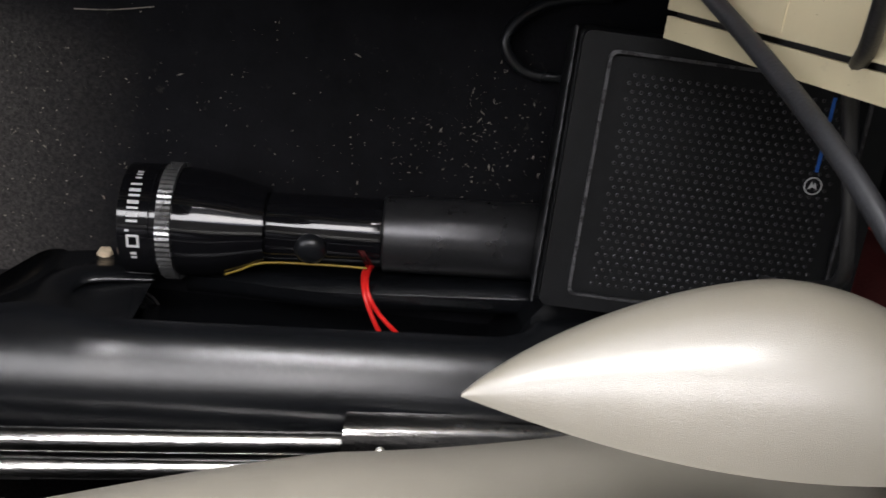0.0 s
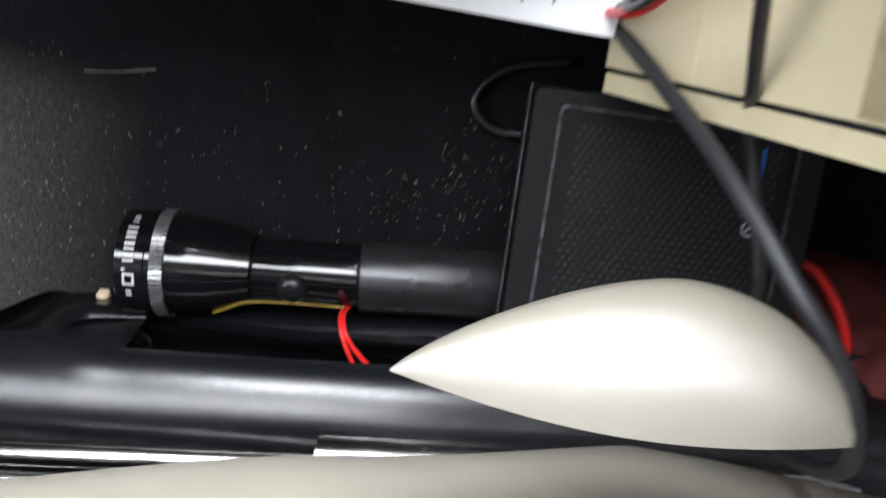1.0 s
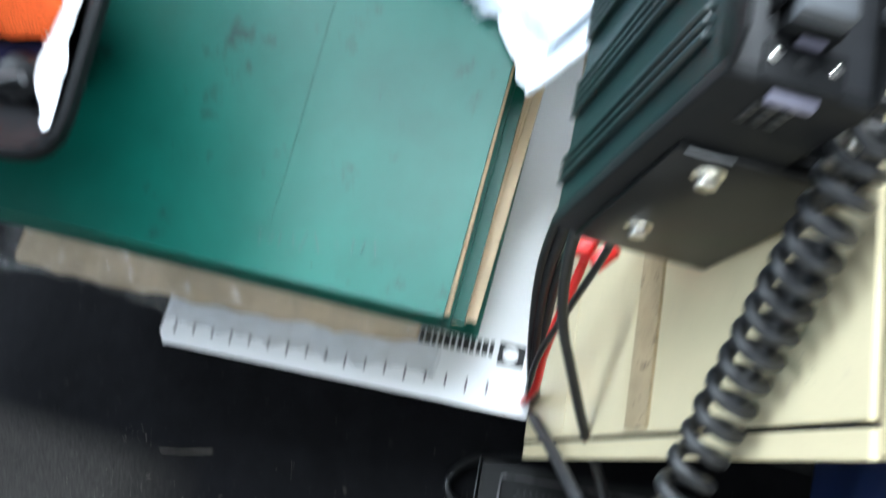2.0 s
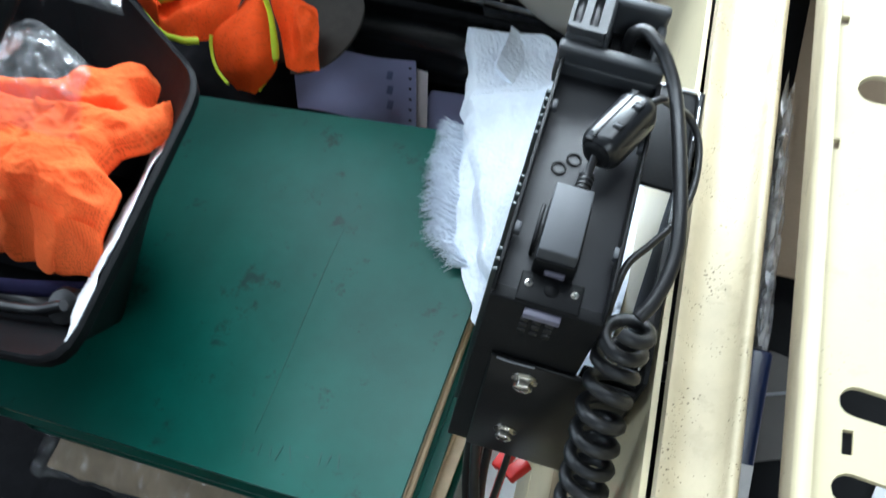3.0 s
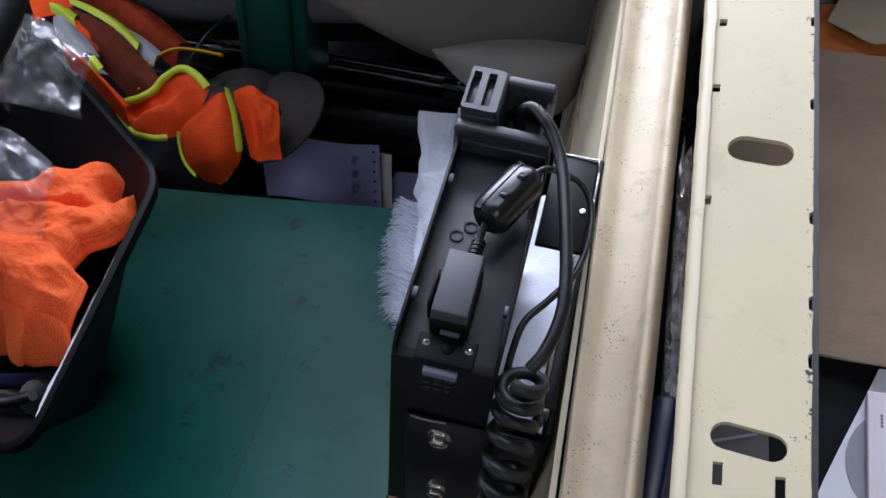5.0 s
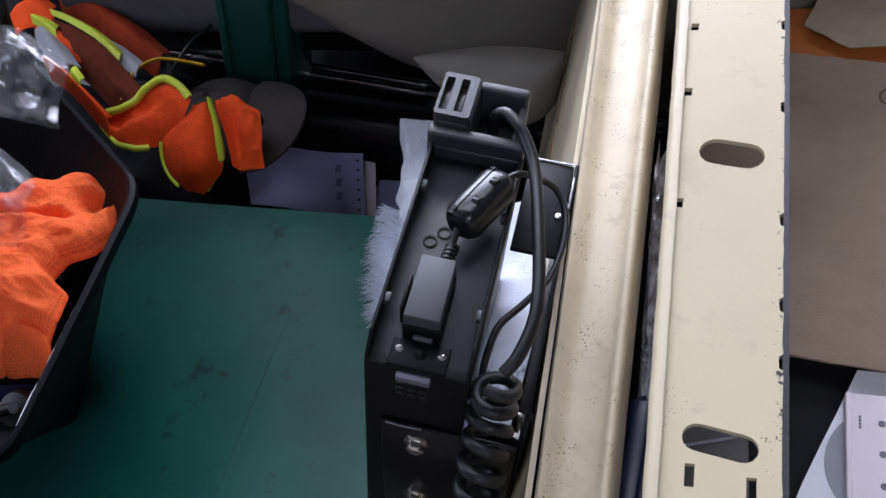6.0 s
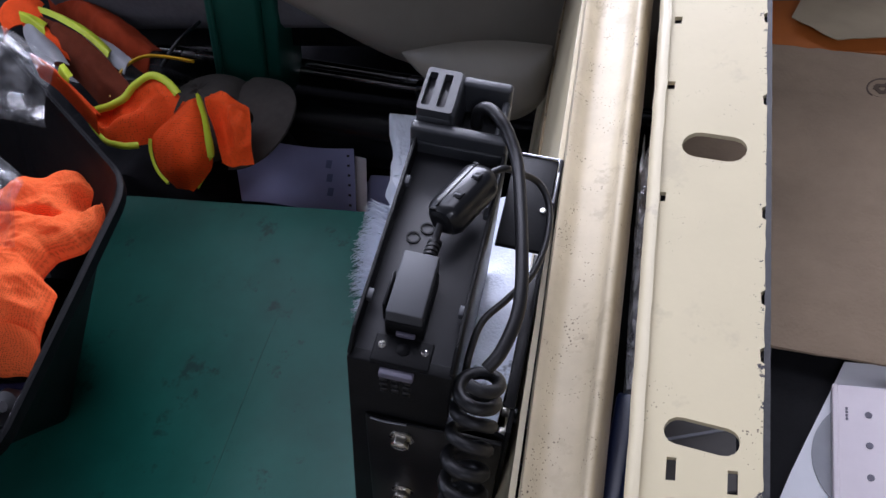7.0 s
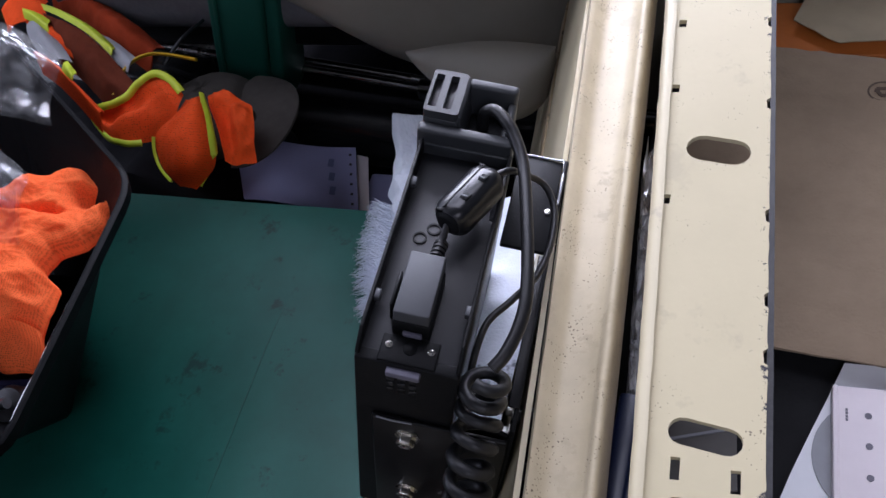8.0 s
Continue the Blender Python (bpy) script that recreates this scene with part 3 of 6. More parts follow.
        part("foot", box(p.x - 0.03, p.x + 0.03, p.y - 0.02, p.y + 0.02, FLOOR, p.z - 0.03, 0.003), DARKSTEEL, seat)
    part("underside", box(-0.5, 0.36 if near else 0.60, *sorted((face - side * 0.07, face - side * 0.5)), 0.17, 0.215, 0.005), DARKSTEEL, seat)
    return seat


build_seat(True)
build_seat(False)


# ---------------------------------------------------------------- draped surfaces
def net_surface(rows, amp, scale, seed):
    """A smooth surface over a coarse net of points, crumpled by amp; f(down, across)."""
    def spline(pts, t):
        n = len(pts) - 1
        i = min(n - 1, int(t * n))
        t = t * n - i
        a, b, c, d = pts[max(i - 1, 0)], pts[i], pts[i + 1], pts[min(i + 2, n)]
        return 0.5 * (2 * b + (c - a) * t + (2 * a - 5 * b + 4 * c - d) * t * t + (3 * b - a - 3 * c + d) * t ** 3)
    rows = [[Vector(p) for p in row] for row in rows]
    def f(u, v):
        p = spline([spline(row, v) for row in rows], u)
        k = fold(p.x, p.y, scale, seed)
        return p + Vector((0.3 * k, -0.4 * k, k)) * amp
    return f


# ---------------------------------------------------------------- floor mouldings beside the seats
def build_moulding(near):
    """Rounded top, and a pocket under its edge where the flashlight lies."""
    side = 1 if near else -1
    a, b = (Vector((-0.5, -0.108, 0.165)), Vector((0.42, -0.0025, 0.035))) if near else (Vector((-0.62, 0.786, 0.155)), Vector((0.3, 0.768, 0.03)))
    bm = bmesh.new()
    loops = []
    n = 110
    d = (b - a).normalized()
    out = Vector((-d.y, d.x, 0)).normalized() * side
    for i in range(n + 1):
        q = a.lerp(b, i / n)
        step = 0.0016 / (1 + math.exp((q.x + 0.100) * 420))
        pocket = 1 - smooth(0.075, 0.105, q.x) if near else 0.0
        flare = math.exp(-((q.x + 0.140) / 0.026) ** 2) if near else 0.0
        foot = 0.068 * (1 - pocket) + 0.018 * pocket
        deep = 0.030 * (1 - pocket) + 0.052 * pocket
        p = [(-0.04, None), (-0.038, -0.03), (-0.028, -0.014), (-0.015, -0.005), (0.0, 0.0005), (0.010, 0.0030), (0.018, 0.0028), (0.024, 0.0012), (0.029, -0.0010), (0.034, -0.0038), (0.038, -0.0066), (0.0415, -0.0100), (0.0445 + 0.002 * flare, -0.0142 - 0.003 * flare),
             (0.0460 + 0.004 * flare, -0.0185 - 0.005 * flare), (0.0464 + 0.006 * (1 - pocket) + 0.004 * flare, -0.0235 - 0.005 * flare), (0.5 * (0.046 + foot), -0.035), (foot, -deep), (foot, None)]
        loop = []
        for o, z in p:
            zz = FLOOR - 0.004 if z is None else q.z + z + step + 0.0006 * noise.noise(q * 20)
            v = q + out * (o + step * 0.6)
            loop.append((v.x, v.y, zz))
        loops.append(loop)
    rings(bm, loops)
    bmesh.ops.recalc_face_normals(bm, faces=bm.faces)
    ob = part("floor_moulding", bm, MOULDING, angle=50)
    return tagged(ob, "rounded black plastic moulding along the seat rail", "trim", kind="structure")


build_moulding(True)
build_moulding(False)


# ---------------------------------------------------------------- cream steel rack
def oval(cx, cy, w, h, turn=0.0, seg=7):
    pts = []
    for s in (1, -1):
        for k in range(seg + 1):
            a = radians(-90 + 180 * k / seg)
            pts.append((s * ((w - h) / 2 + h / 2 * math.cos(a)), s * h / 2 * math.sin(a)))
    c, n = math.cos(turn), math.sin(turn)
    return [(cx + x * c - y * n, cy + x * n + y * c) for x, y in pts]


def rect(cx, cy, w, h, turn=0.0):
    c, n = math.cos(turn), math.sin(turn)
    return [(cx + x * c - y * n, cy + x * n + y * c) for x, y in ((-w / 2, -h / 2), (w / 2, -h / 2), (w / 2, h / 2), (-w / 2, h / 2))]


def build_rack():
    rack = thing("steel_rack", (0.2, 0.5, FLOOR), "cream painted steel rack with chipped slotted rails", "rack")
    # sloping back panel with a folded front edge and raised ribs
    left = lambda y: 0.1925 - 0.09 * (y - 0.36)
    right = lambda y: 0.2243 - 0.069 * (y - 0.36)
    rise = lambda y: 0.03 * (y - 0.3)
    wall_x = lambda y, z: left(y) - (0.424 - z) * 0.33
    def slope_sheet(y0, y1, z0, z1, lift, thick, name, mat, label="", n=40):
        def f(u, v):
            y, z = y0 + (y1 - y0) * u, z0 + (z1 - z0) * v
            w = 0.0006 * noise.noise(Vector((y * 12, z * 12, 2)))
            return (wall_x(y, z) - lift - w, y, z + lift * 0.33)
        return part(name, sheet(f, n, 14, thick), mat, rack, label)
    slope_sheet(0.1745, 0.98, 0.098, 0.418, 0.0, 0.0025, "back_panel", CREAM)
    slope_sheet(0.1635, 0.1722, 0.098, 0.418, -0.001, 0.003, "folded_edge", CREAM, "cream folded edge beyond a dark joint line", 3)
    slope_sheet(0.172, 0.1747, 0.098, 0.416, -0.004, 0.002, "joint", CHIPPED, "dark joint line", 2)
    slope_sheet(0.176, 0.95, 0.255, 0.278, 0.0012, 0.0028, "rib", RIBGRIME, "brown grimed raised rib")
    slope_sheet(0.176, 0.95, 0.160, 0.168, 0.0008, 0.002, "rib", CREAM, "low raised rib")
    # black colour stands for the shade seen in the rack's gaps
    part("inner_shelf", box(0.20, 0.62, 0.176, 0.98, 0.268, 0.2738, 0.0015), SHADESHELF, rack, "inner shelf coloured black for the gap's shade")
    for x, y in ((0.24, 0.24), (0.24, 0.9), (0.60, 0.24), (0.60, 0.9)):
        part("post", box(x - 0.008, x + 0.008, y - 0.012, y + 0.012, FLOOR - 0.004, 0.268, 0.0015), CREAM, rack)
    # channel rail along the panel's top
    bm = bmesh.new()
    prof = [(0.1885, 0.400), (0.1885, 0.424), (0.1905, 0.4275), (0.1940, 0.4262), (0.1965, 0.4212),
            (0.2020, 0.4203), (0.2115, 0.4210), (0.2160, 0.4225), (0.2182, 0.4250), (0.2193, 0.4272), (0.2207, 0.4286), (0.2222, 0.4288), (0.2236, 0.4280), (0.2244, 0.4262), (0.2248, 0.4240), (0.2248, 0.400), (0.2225, 0.400), (0.2220, 0.42),
            (0.2110, 0.4185), (0.197, 0.4182), (0.1915, 0.40)]
    loops = []
    for i in range(41):
        y = 0.166 + 0.82 * i / 40
        xl, xr = left(y), right(y)
        w = 0.0005 * noise.noise(Vector((y * 25, 0, 0)))
        loops.append([(xl + (x - 0.1885) / 0.0363 * (xr - xl) + w, y, z + rise(y)) for x, z in prof])
    rings(bm, loops)
    bmesh.ops.recalc_face_normals(bm, faces=bm.faces)
    part("channel_rail", bm, CREAM_DIRTY, rack, "cream channel rail with grime specks in its trough", angle=58)
    # slotted plate, rising slightly towards the far end
    T = -0.068
    X = lambda x, y: x - (0.077 - 0.017 * (x - 0.2395) / 0.044) * (y - 0.36)
    lift = lambda y: 0.07 * (y - 0.28)
    def raised(bm):
        for v in bm.verts:
            v.co.z += lift(v.co.y)
        return bm
    holes = [oval(0.2629, 0.3637, 0.0262, 0.0132, -0.15), oval(0.2709, 0.2372, 0.0252, 0.0100, -0.12), oval(0.2560, 0.4900, 0.0262, 0.0132, -0.15), oval(0.2720, 0.2088, 0.0252, 0.0100, -0.12)]
    for x, y in ((0.2624, 0.2243), (0.2822, 0.2228), (0.2665, 0.175), (0.2862, 0.174)):
        holes.append(rect(x, y, 0.0032, 0.0080, -T))
    squares = ((0.2395, 0.4388), (0.2412, 0.3978), (0.2448, 0.3368), (0.2335, 0.54), (0.2590, 0.13))
    for x, y in squares:
        holes.append(rect(x + 0.0002, y, 0.0034, 0.0046, 0))
    x0, x1 = 0.2405, 0.2835
    outline = [(X(x0, 0.10), 0.10), (X(x1, 0.10), 0.10)]
    random.seed(21)
    y = 0.11
    nicks = (0.2704, 0.2938, 0.3319, 0.3905, 0.44, 0.47)
    while y < 0.94:
        near_nick = [k for k in nicks if abs(k - y) < 0.0045]
        if near_nick:
            k = near_nick[0]
            outline += [(X(x1, k - 0.0034), k - 0.0034), (X(x1 - 0.0014, k - 0.0026), k - 0.0026), (X(x1 - 0.0017, k + 0.0020), k + 0.0020), (X(x1, k + 0.0034), k + 0.0034)]
            y = k + 0.006
        else:
            outline.append((X(x1 - random.uniform(0, 0.0004), y), y))
            y += random.uniform(0.004, 0.009)
    outline += [(X(x1, 0.95), 0.95), (X(x0, 0.95), 0.95)]
    part("slotted_plate", raised(plate_with_holes(outline, holes, 0.0022, Matrix.Translation((0, 0, 0.4622 - 0.0022)))), CHIPPEDCREAM, rack, "cream steel plate with oval slots and worn edges", angle=50)
    # folded flanges
    def flange(xa, xb, za, zb, name, mat, lab):
        loops = []
        for i in range(31):
            y = 0.10 + 0.85 * i / 30
            loops.append([(X(xa, y), y, za), (X(xb, y), y, zb), (X(xb, y) + 0.0018, y, zb), (X(xa, y) + 0.0022, y, za)])
        bm = rings(bmesh.new(), loops)
        bmesh.ops.recalc_face_normals(bm, faces=bm.faces)
        part(name, raised(bm), mat, rack, lab)
    loops = []
    for i in range(121):
        y = 0.10 + 0.85 * i / 120
        dent = 0.0005 * sum(math.exp(-((y - k) / 0.0030) ** 2) for _, k in squares)
        w = 0.0003 * noise.noise(Vector((y * 70, 0, 3)))
        loops.append([(X(x, y) + dent + w, y, z) for x, z in ((0.2368, 0.4570), (0.2373, 0.4596), (0.2382, 0.4609), (0.2394, 0.4617), (0.2408, 0.4619), (0.2424, 0.4617), (0.2420, 0.4606), (0.2408, 0.4602), (0.2396, 0.4588), (0.2390, 0.4570))])
    bm = rings(bmesh.new(), loops)
    bmesh.ops.recalc_face_normals(bm, faces=bm.faces)
    part("left_fold", raised(bm), CREAM, rack, "rounded cream fold")
    flange(0.2370, 0.2372, 0.4572, 0.412, "left_flange", CREAM_DIRTY, "")
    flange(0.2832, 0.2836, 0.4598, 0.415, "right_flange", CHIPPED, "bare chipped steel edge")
    for y in (0.13, 0.93):
        part("tie_bar", box(right(y) - 0.001, X(0.2375, y), y - 0.006, y + 0.006, 0.402, 0.407, 0.001), CREAM_DIRTY, rack)
    for y in (0.14, 0.9):
        part("upright", box(X(0.2395, y), X(0.2815, y), y - 0.004, y + 0.004, 0.2742, 0.4565, 0.001), CREAM, rack)
    return rack


build_rack()

# ---------------------------------------------------------------- green ledger books on a white pad
def build_book(z0, z1, x0, x1, y0, y1, fan, label):
    """Covers, spine and a page block whose loose sheets fan out by fan at the fore edge."""
    book = thing("ledger_book", ((x0 + x1) / 2, (y0 + y1) / 2, z0), label, "book", "stacked ledger books")
    c = 0.0028
    def cover(z, x_to):
        def f(u, v):
            x, y = x0 + (x_to - x0) * u, y0 + (y1 - y0) * v
            return (x, y, z + 0.0008 * noise.noise(Vector((x * 8, y * 8, z * 50))) - 0.0012 * max(0.0, u - 0.9) * 10 * abs(v - 0.4))
        return sheet(f, 40, 40, -c)
    part("front_cover", cover(z1 - c, x1), GREENCLOTH, book)
    part("back_cover", cover(z0, x1 + fan * 0.4), GREENCLOTH, book)
    n = 14
    random.seed(int(z0 * 1000))
    for i in range(n):
        za = z0 + c + (z1 - z0 - 2 * c) * i / n
        zb = z0 + c + (z1 - z0 - 2 * c) * (i + 0.86) / n
        e = x1 - 0.0035 + fan * random.uniform(0.0, 1.0) * (0.3 + 0.7 * math.sin(math.pi * (i + 0.5) / n))
        slant = random.uniform(-0.004, 0.004) + fan * 0.5
        out = [(x0 + 0.004, y0 + 0.005), (e - slant, y0 + 0.005 + random.uniform(0, 0.0015)), (e + slant * 0.3, y1 - 0.005), (x0 + 0.004, y1 - 0.005)]
        part("page_section", prism(out, zb - za, Matrix.Translation((0, 0, za))), PAPER, book, "yellowed cream page section", smooth=False)
    if fan < 0.005:
        way = [(-0.066, 0.469), (-0.074, 0.417), (-0.072, 0.346), (-0.069, 0.286), (-0.068, 0.25)]
        part("crease", tube([(x, y, z1 + 0.0001) for x, y in way], 0.0003, 6), CREASE, book, "thin dark crease in the cover")
        for k, (a, h, lean) in enumerate(((0.0, 10, 0.2), (0.007, 6, -0.2), (0.012, 9, 0.1), (0.020, 7, 0.3), (0.026, 11, -0.1), (0.034, 12, 0.5), (0.046, 3, 1.3), (0.055, 9, 0.1), (0.061, 8, -0.2), (0.068, 10, 0.3))):
            part("pen_stroke", moved(box(-0.0004, 0.0004, -h * 0.0005, h * 0.0005, 0, 0.0002), frame_to((-0.071 + a, 0.2385 + 0.13 * a, z1 + 0.0006), (math.cos(lean), math.sin(lean), 0))), BOOKINK, book, "faded pen stroke", smooth=False)
    part("spine", box(x0 - 0.003, x0 + 0.0005, y0, y1, z0, z1, 0.0012, 2), GREENCLOTH, book)
    return book


build_book(0.172, 0.2005, -0.29, 0.045, 0.218, 0.530, 0.002, "green cloth-covered ledger book, scuffed and stained")
build_book(0.135, 0.1715, -0.285, 0.053, 0.223, 0.535, 0.014, "green ledger book with loose yellowed pages, under another book")


def build_books_support():
    crate = thing("storage_box", (-0.11, 0.4, FLOOR), "dark box under the stacked books and pad", "box")
    part("body", box(-0.26, 0.07, 0.245, 0.53, FLOOR, 0.094, 0.004), DARKBAG, crate)
    part("lid", box(-0.264, 0.074, 0.242, 0.534, 0.0945, 0.100, 0.002), DARKBAG, crate)


build_books_support()


# ---------------------------------------------------------------- black bin
BIN = [(-0.112, 0.213), (-0.1375, 0.427), (-0.37, 0.585), (-0.5, 0.60), (-0.52, 0.19)]


def bin_loop(z, grow, r=0.012):
    c = Vector((-0.31, 0.39))
    pts = []
    n = len(BIN)
    for i in range(n):
        a, b, d = Vector(BIN[i - 1]), Vector(BIN[i]), Vector(BIN[(i + 1) % n])
        for k in range(5):
            t = k / 4
            p = b.lerp(a, r * (1 - t) / (a - b).length * 2) if t < 0.5 else b.lerp(d, r * t / (d - b).length * 2)
            q0, q2 = b.lerp(a, 2 * r / (a - b).length), b.lerp(d, 2 * r / (d - b).length)
            p = q0 * (1 - t) ** 2 + b * 2 * t * (1 - t) + q2 * t * t
            pts.append(p)
    out = []
    for p in pts:
        d = (p - c)
        q = p + d.normalized() * grow
        out.append((q.x, q.y, z))
    return out


def in_bin(x, y, z, gap=0.006):
    """Keeps a point of the bin's contents inside its sloping walls."""
    wall = -0.112 - 0.118 * (y - 0.213) if y < 0.427 else -0.1375 - 1.475 * (y - 0.427)
    inset = gap + 0.014 + 0.98 * max(0.0, 0.325 - z)
    return (min(x, wall - inset), max(y, 0.205 + inset), z)


def build_bin():
    tub = thing("storage_bin", (-0.31, 0.39, 0.201), "black plastic bin of work gear, standing on the green book", "bin")
    loops = [bin_loop(0.2015, -0.128), bin_loop(0.206, -0.122), bin_loop(0.30, -0.040), bin_loop(0.334, -0.010), bin_loop(0.3355, -0.002), bin_loop(0.344, 0.0), bin_loop(0.3455, -0.002),
             bin_loop(0.3455, -0.0045), bin_loop(0.342, -0.0065), bin_loop(0.334, -0.0125), bin_loop(0.325, -0.021), bin_loop(0.30, -0.0435), bin_loop(0.209, -0.126)]
    bm = rings(bmesh.new(), loops)
    bmesh.ops.recalc_face_normals(bm, faces=bm.faces)
    part("body", bm, BLACKBIN, tub, angle=40)
    part("handle", tube([(-0.40, 0.596, 0.336), (-0.330, 0.560, 0.42), (-0.235, 0.500, 0.482), (-0.163, 0.4165, 0.5), (-0.1380, 0.3335, 0.5), (-0.165, 0.265, 0.455), (-0.225, 0.215, 0.37), (-0.27, 0.196, 0.338)], 0.0165, 16), BLACKBIN, tub, "thick black folding handle")


build_bin()

# ---------------------------------------------------------------- two-way radio cradle on its bracket
RU = Vector((0.262, 0.0, 0.965)).normalized()
RB = Vector((-0.03, 0.995, 0.075))
RB = (RB - RU * RB.dot(RU)).normalized()
RA = RB.cross(RU)
RADIO_POSE = Matrix((RA, RB, RU)).transposed().to_4x4()
RADIO_POSE.translation = Vector((0.1455, 0.2405, 0.483))


def loc(a, b, c):
    return RADIO_POSE @ Vector((a, b, c))


def rbox(a0, a1, b0, b1, c0, c1, bevel=0.0006, seg=2):
    return moved(box(a0, a1, b0, b1, c0, c1, bevel, seg), RADIO_POSE)


def leaning(bm):
    """Leans the enclosure sideways towards its foot to fit the camera's view."""
    back = RADIO_POSE.inverted()
    for v in bm.verts:
        q = back @ v.co
        q.x += 0.026 * min(0.0, q.z + 0.008)
        v.co = RADIO_POSE @ q
    return bm


def hex_bolt(r, h, m):
    bm = bmesh.new()
    six = [(r * math.cos(radians(60 * k)), r * math.sin(radians(60 * k))) for k in range(6)]
    bm = prism(six, h, None, r * 0.12, 2)
    washer = lathe([(r * 1.35, -0.0012), (r * 1.35, 0.0002), (r * 0.9, 0.0004), (0.0004, 0.0004)], None, 24)
    return moved(join(bm, washer), m)


def build_radio():
    W = 0.0405
    radio = thing("two_way_radio", loc(W / 2, 0.05, -0.165), "black two-way radio with open top cradle, bolted to the rack", "radio")
    # ribbed enclosure
    body = part("enclosure", leaning(rbox(0.001, W - 0.001, 0.004, 0.132, -0.16, -0.0095, 0.003, 3)), RADIOGREEN, radio, "dark green-black ribbed metal enclosure")
    for b in (0.016, 0.0205, 0.025, 0.046, 0.0505, 0.055, 0.0595, 0.082, 0.0865, 0.091, 0.0955, 0.100, 0.1045):
        part("cooling_rib", leaning(rbox(-0.0020, 0.0014, b, b + 0.0022, -0.156, -0.022, 0.0005, 1)), RADIOGREEN, body)
    # tray
    part("tray_floor", rbox(0.0008, W - 0.0008, 0.0, 0.104, -0.0098, -0.0078), TRAYBLACK, radio)
    part("tray_wall", moved(prism([(0.003, -0.014), (0.1035, -0.014), (0.1035, 0.0015), (0.008, 0.0005), (0.0, -0.006)], 0.0016, RADIO_POSE @ Matrix(((0, 0, 1, 0), (1, 0, 0, 0), (0, 1, 0, 0), (0, 0, 0, 1))), 0.0004), Matrix()), RADIO, radio, "thin black cradle side wall")
    part("tray_wall", prism([(0.003, -0.014), (0.1035, -0.014), (0.1035, 0.0015), (0.008, 0.0005), (0.0, -0.006)], 0.0016, RADIO_POSE @ Matrix(((0, 0, 1, W - 0.0016), (1, 0, 0, 0), (0, 1, 0, 0), (0, 0, 0, 1))), 0.0004), RADIO, radio, "thin black cradle side wall")
    part("front_apron", leaning(rbox(0.0, W, -0.0012, 0.0042, -0.160, -0.0075, 0.0008)), BRACKET, radio)
    for a, b in ((0.0005, 0.0215), (0.0005, 0.079), (W - 0.0042, 0.022), (W - 0.0042, 0.070)):
        part("clip_tab", rbox(a + 0.0008, a + 0.0034, b, b + 0.0045, -0.003, 0.0, 0.0003, 1), PLUGGREY, radio, "small grey clip tab")
    # hang-up clip at the far end: slotted block, back arm, side and front lip round a recess
    hang = part("hang_up_clip", rbox(-0.0022, W - 0.0005, 0.1045, 0.1105, -0.014, 0.0055, 0.0016, 3), CRADLE, radio, "dark grey moulded hang-up clip")
    part("clip_front", rbox(-0.0018, W - 0.0010, 0.1035, 0.1060, -0.014, -0.0015, 0.0008), CRADLE, hang)
    slot = rounded(0.0036, 0.0200, 0.0007, 2)
    face = plate_with_holes(rounded(0.0155, 0.0255, 0.0016), [[(x - 0.0045, y) for x, y in slot], [(x + 0.0022, y) for x, y in slot]], 0.0045, RADIO_POSE @ Matrix.Translation((0.0066, 0.1236, 0.0115)))
    part("slotted_face", face, CRADLE, hang, "grey slotted face", angle=30)
    part("slotted_block", rbox(-0.0008, 0.0142, 0.1105, 0.1362, -0.012, 0.0072, 0.0004, 1), CRADLE, hang)
    for a in (0.0003, 0.0070):
        part("slot_floor", rbox(a, a + 0.0036, 0.1135, 0.1335, 0.0072, 0.0078, 0.0001, 1), TRAYBLACK, hang)
    part("block_cheek", moved(prism([(0.0, -0.012), (0.0035, -0.012), (0.0015, 0.0095), (0.0, 0.0112)], 0.0255, RADIO_POSE @ Matrix(((1, 0, 0, 0.0142), (0, 0, 1, 0.1108), (0, 1, 0, 0), (0, 0, 0, 1))), 0.0006), Matrix()), CRADLE, hang)
    part("back_arm", rbox(0.0150, 0.0372, 0.1310, 0.1365, -0.012, 0.0105, 0.0018, 3), CRADLE, hang)
    part("recess_floor", rbox(0.0172, 0.0345, 0.1106, 0.1309, -0.012, -0.006, 0.001), BRACKET, hang)
    part("side_arm", rbox(0.0336, 0.0375, 0.1095, 0.1309, -0.012, 0.0050, 0.0016, 3), CRADLE, hang)
    # plug, latch and strain relief
    plug = part("plug", rbox(0.0115, 0.0254, 0.0130, 0.0415, -0.0055, 0.0070, 0.0006), PLUGGREY, radio, "matt grey moulded data plug")
    part("plug_skirt", rbox(0.0112, 0.0262, 0.0122, 0.0385, -0.0078, 0.0010, 0.0006), BRACKET, plug)
    part("side_latch", rbox(0.0088, 0.0102, 0.018, 0.034, -0.0078, 0.003, 0.0004, 1), BRACKET, plug)
    part("lock_plate", rbox(0.0086, 0.0310, -0.0006, 0.0112, -0.0079, -0.0062, 0.0006), BRACKET, radio)
    part("lock_button", moved(lathe([(0.0026, 0), (0.0026, 0.0004), (0.0012, 0.0012), (0.0002, 0.0014)], None, 16), RADIO_POSE @ Matrix.Translation((0.0200, 0.0060, -0.0062))), RADIO, radio)
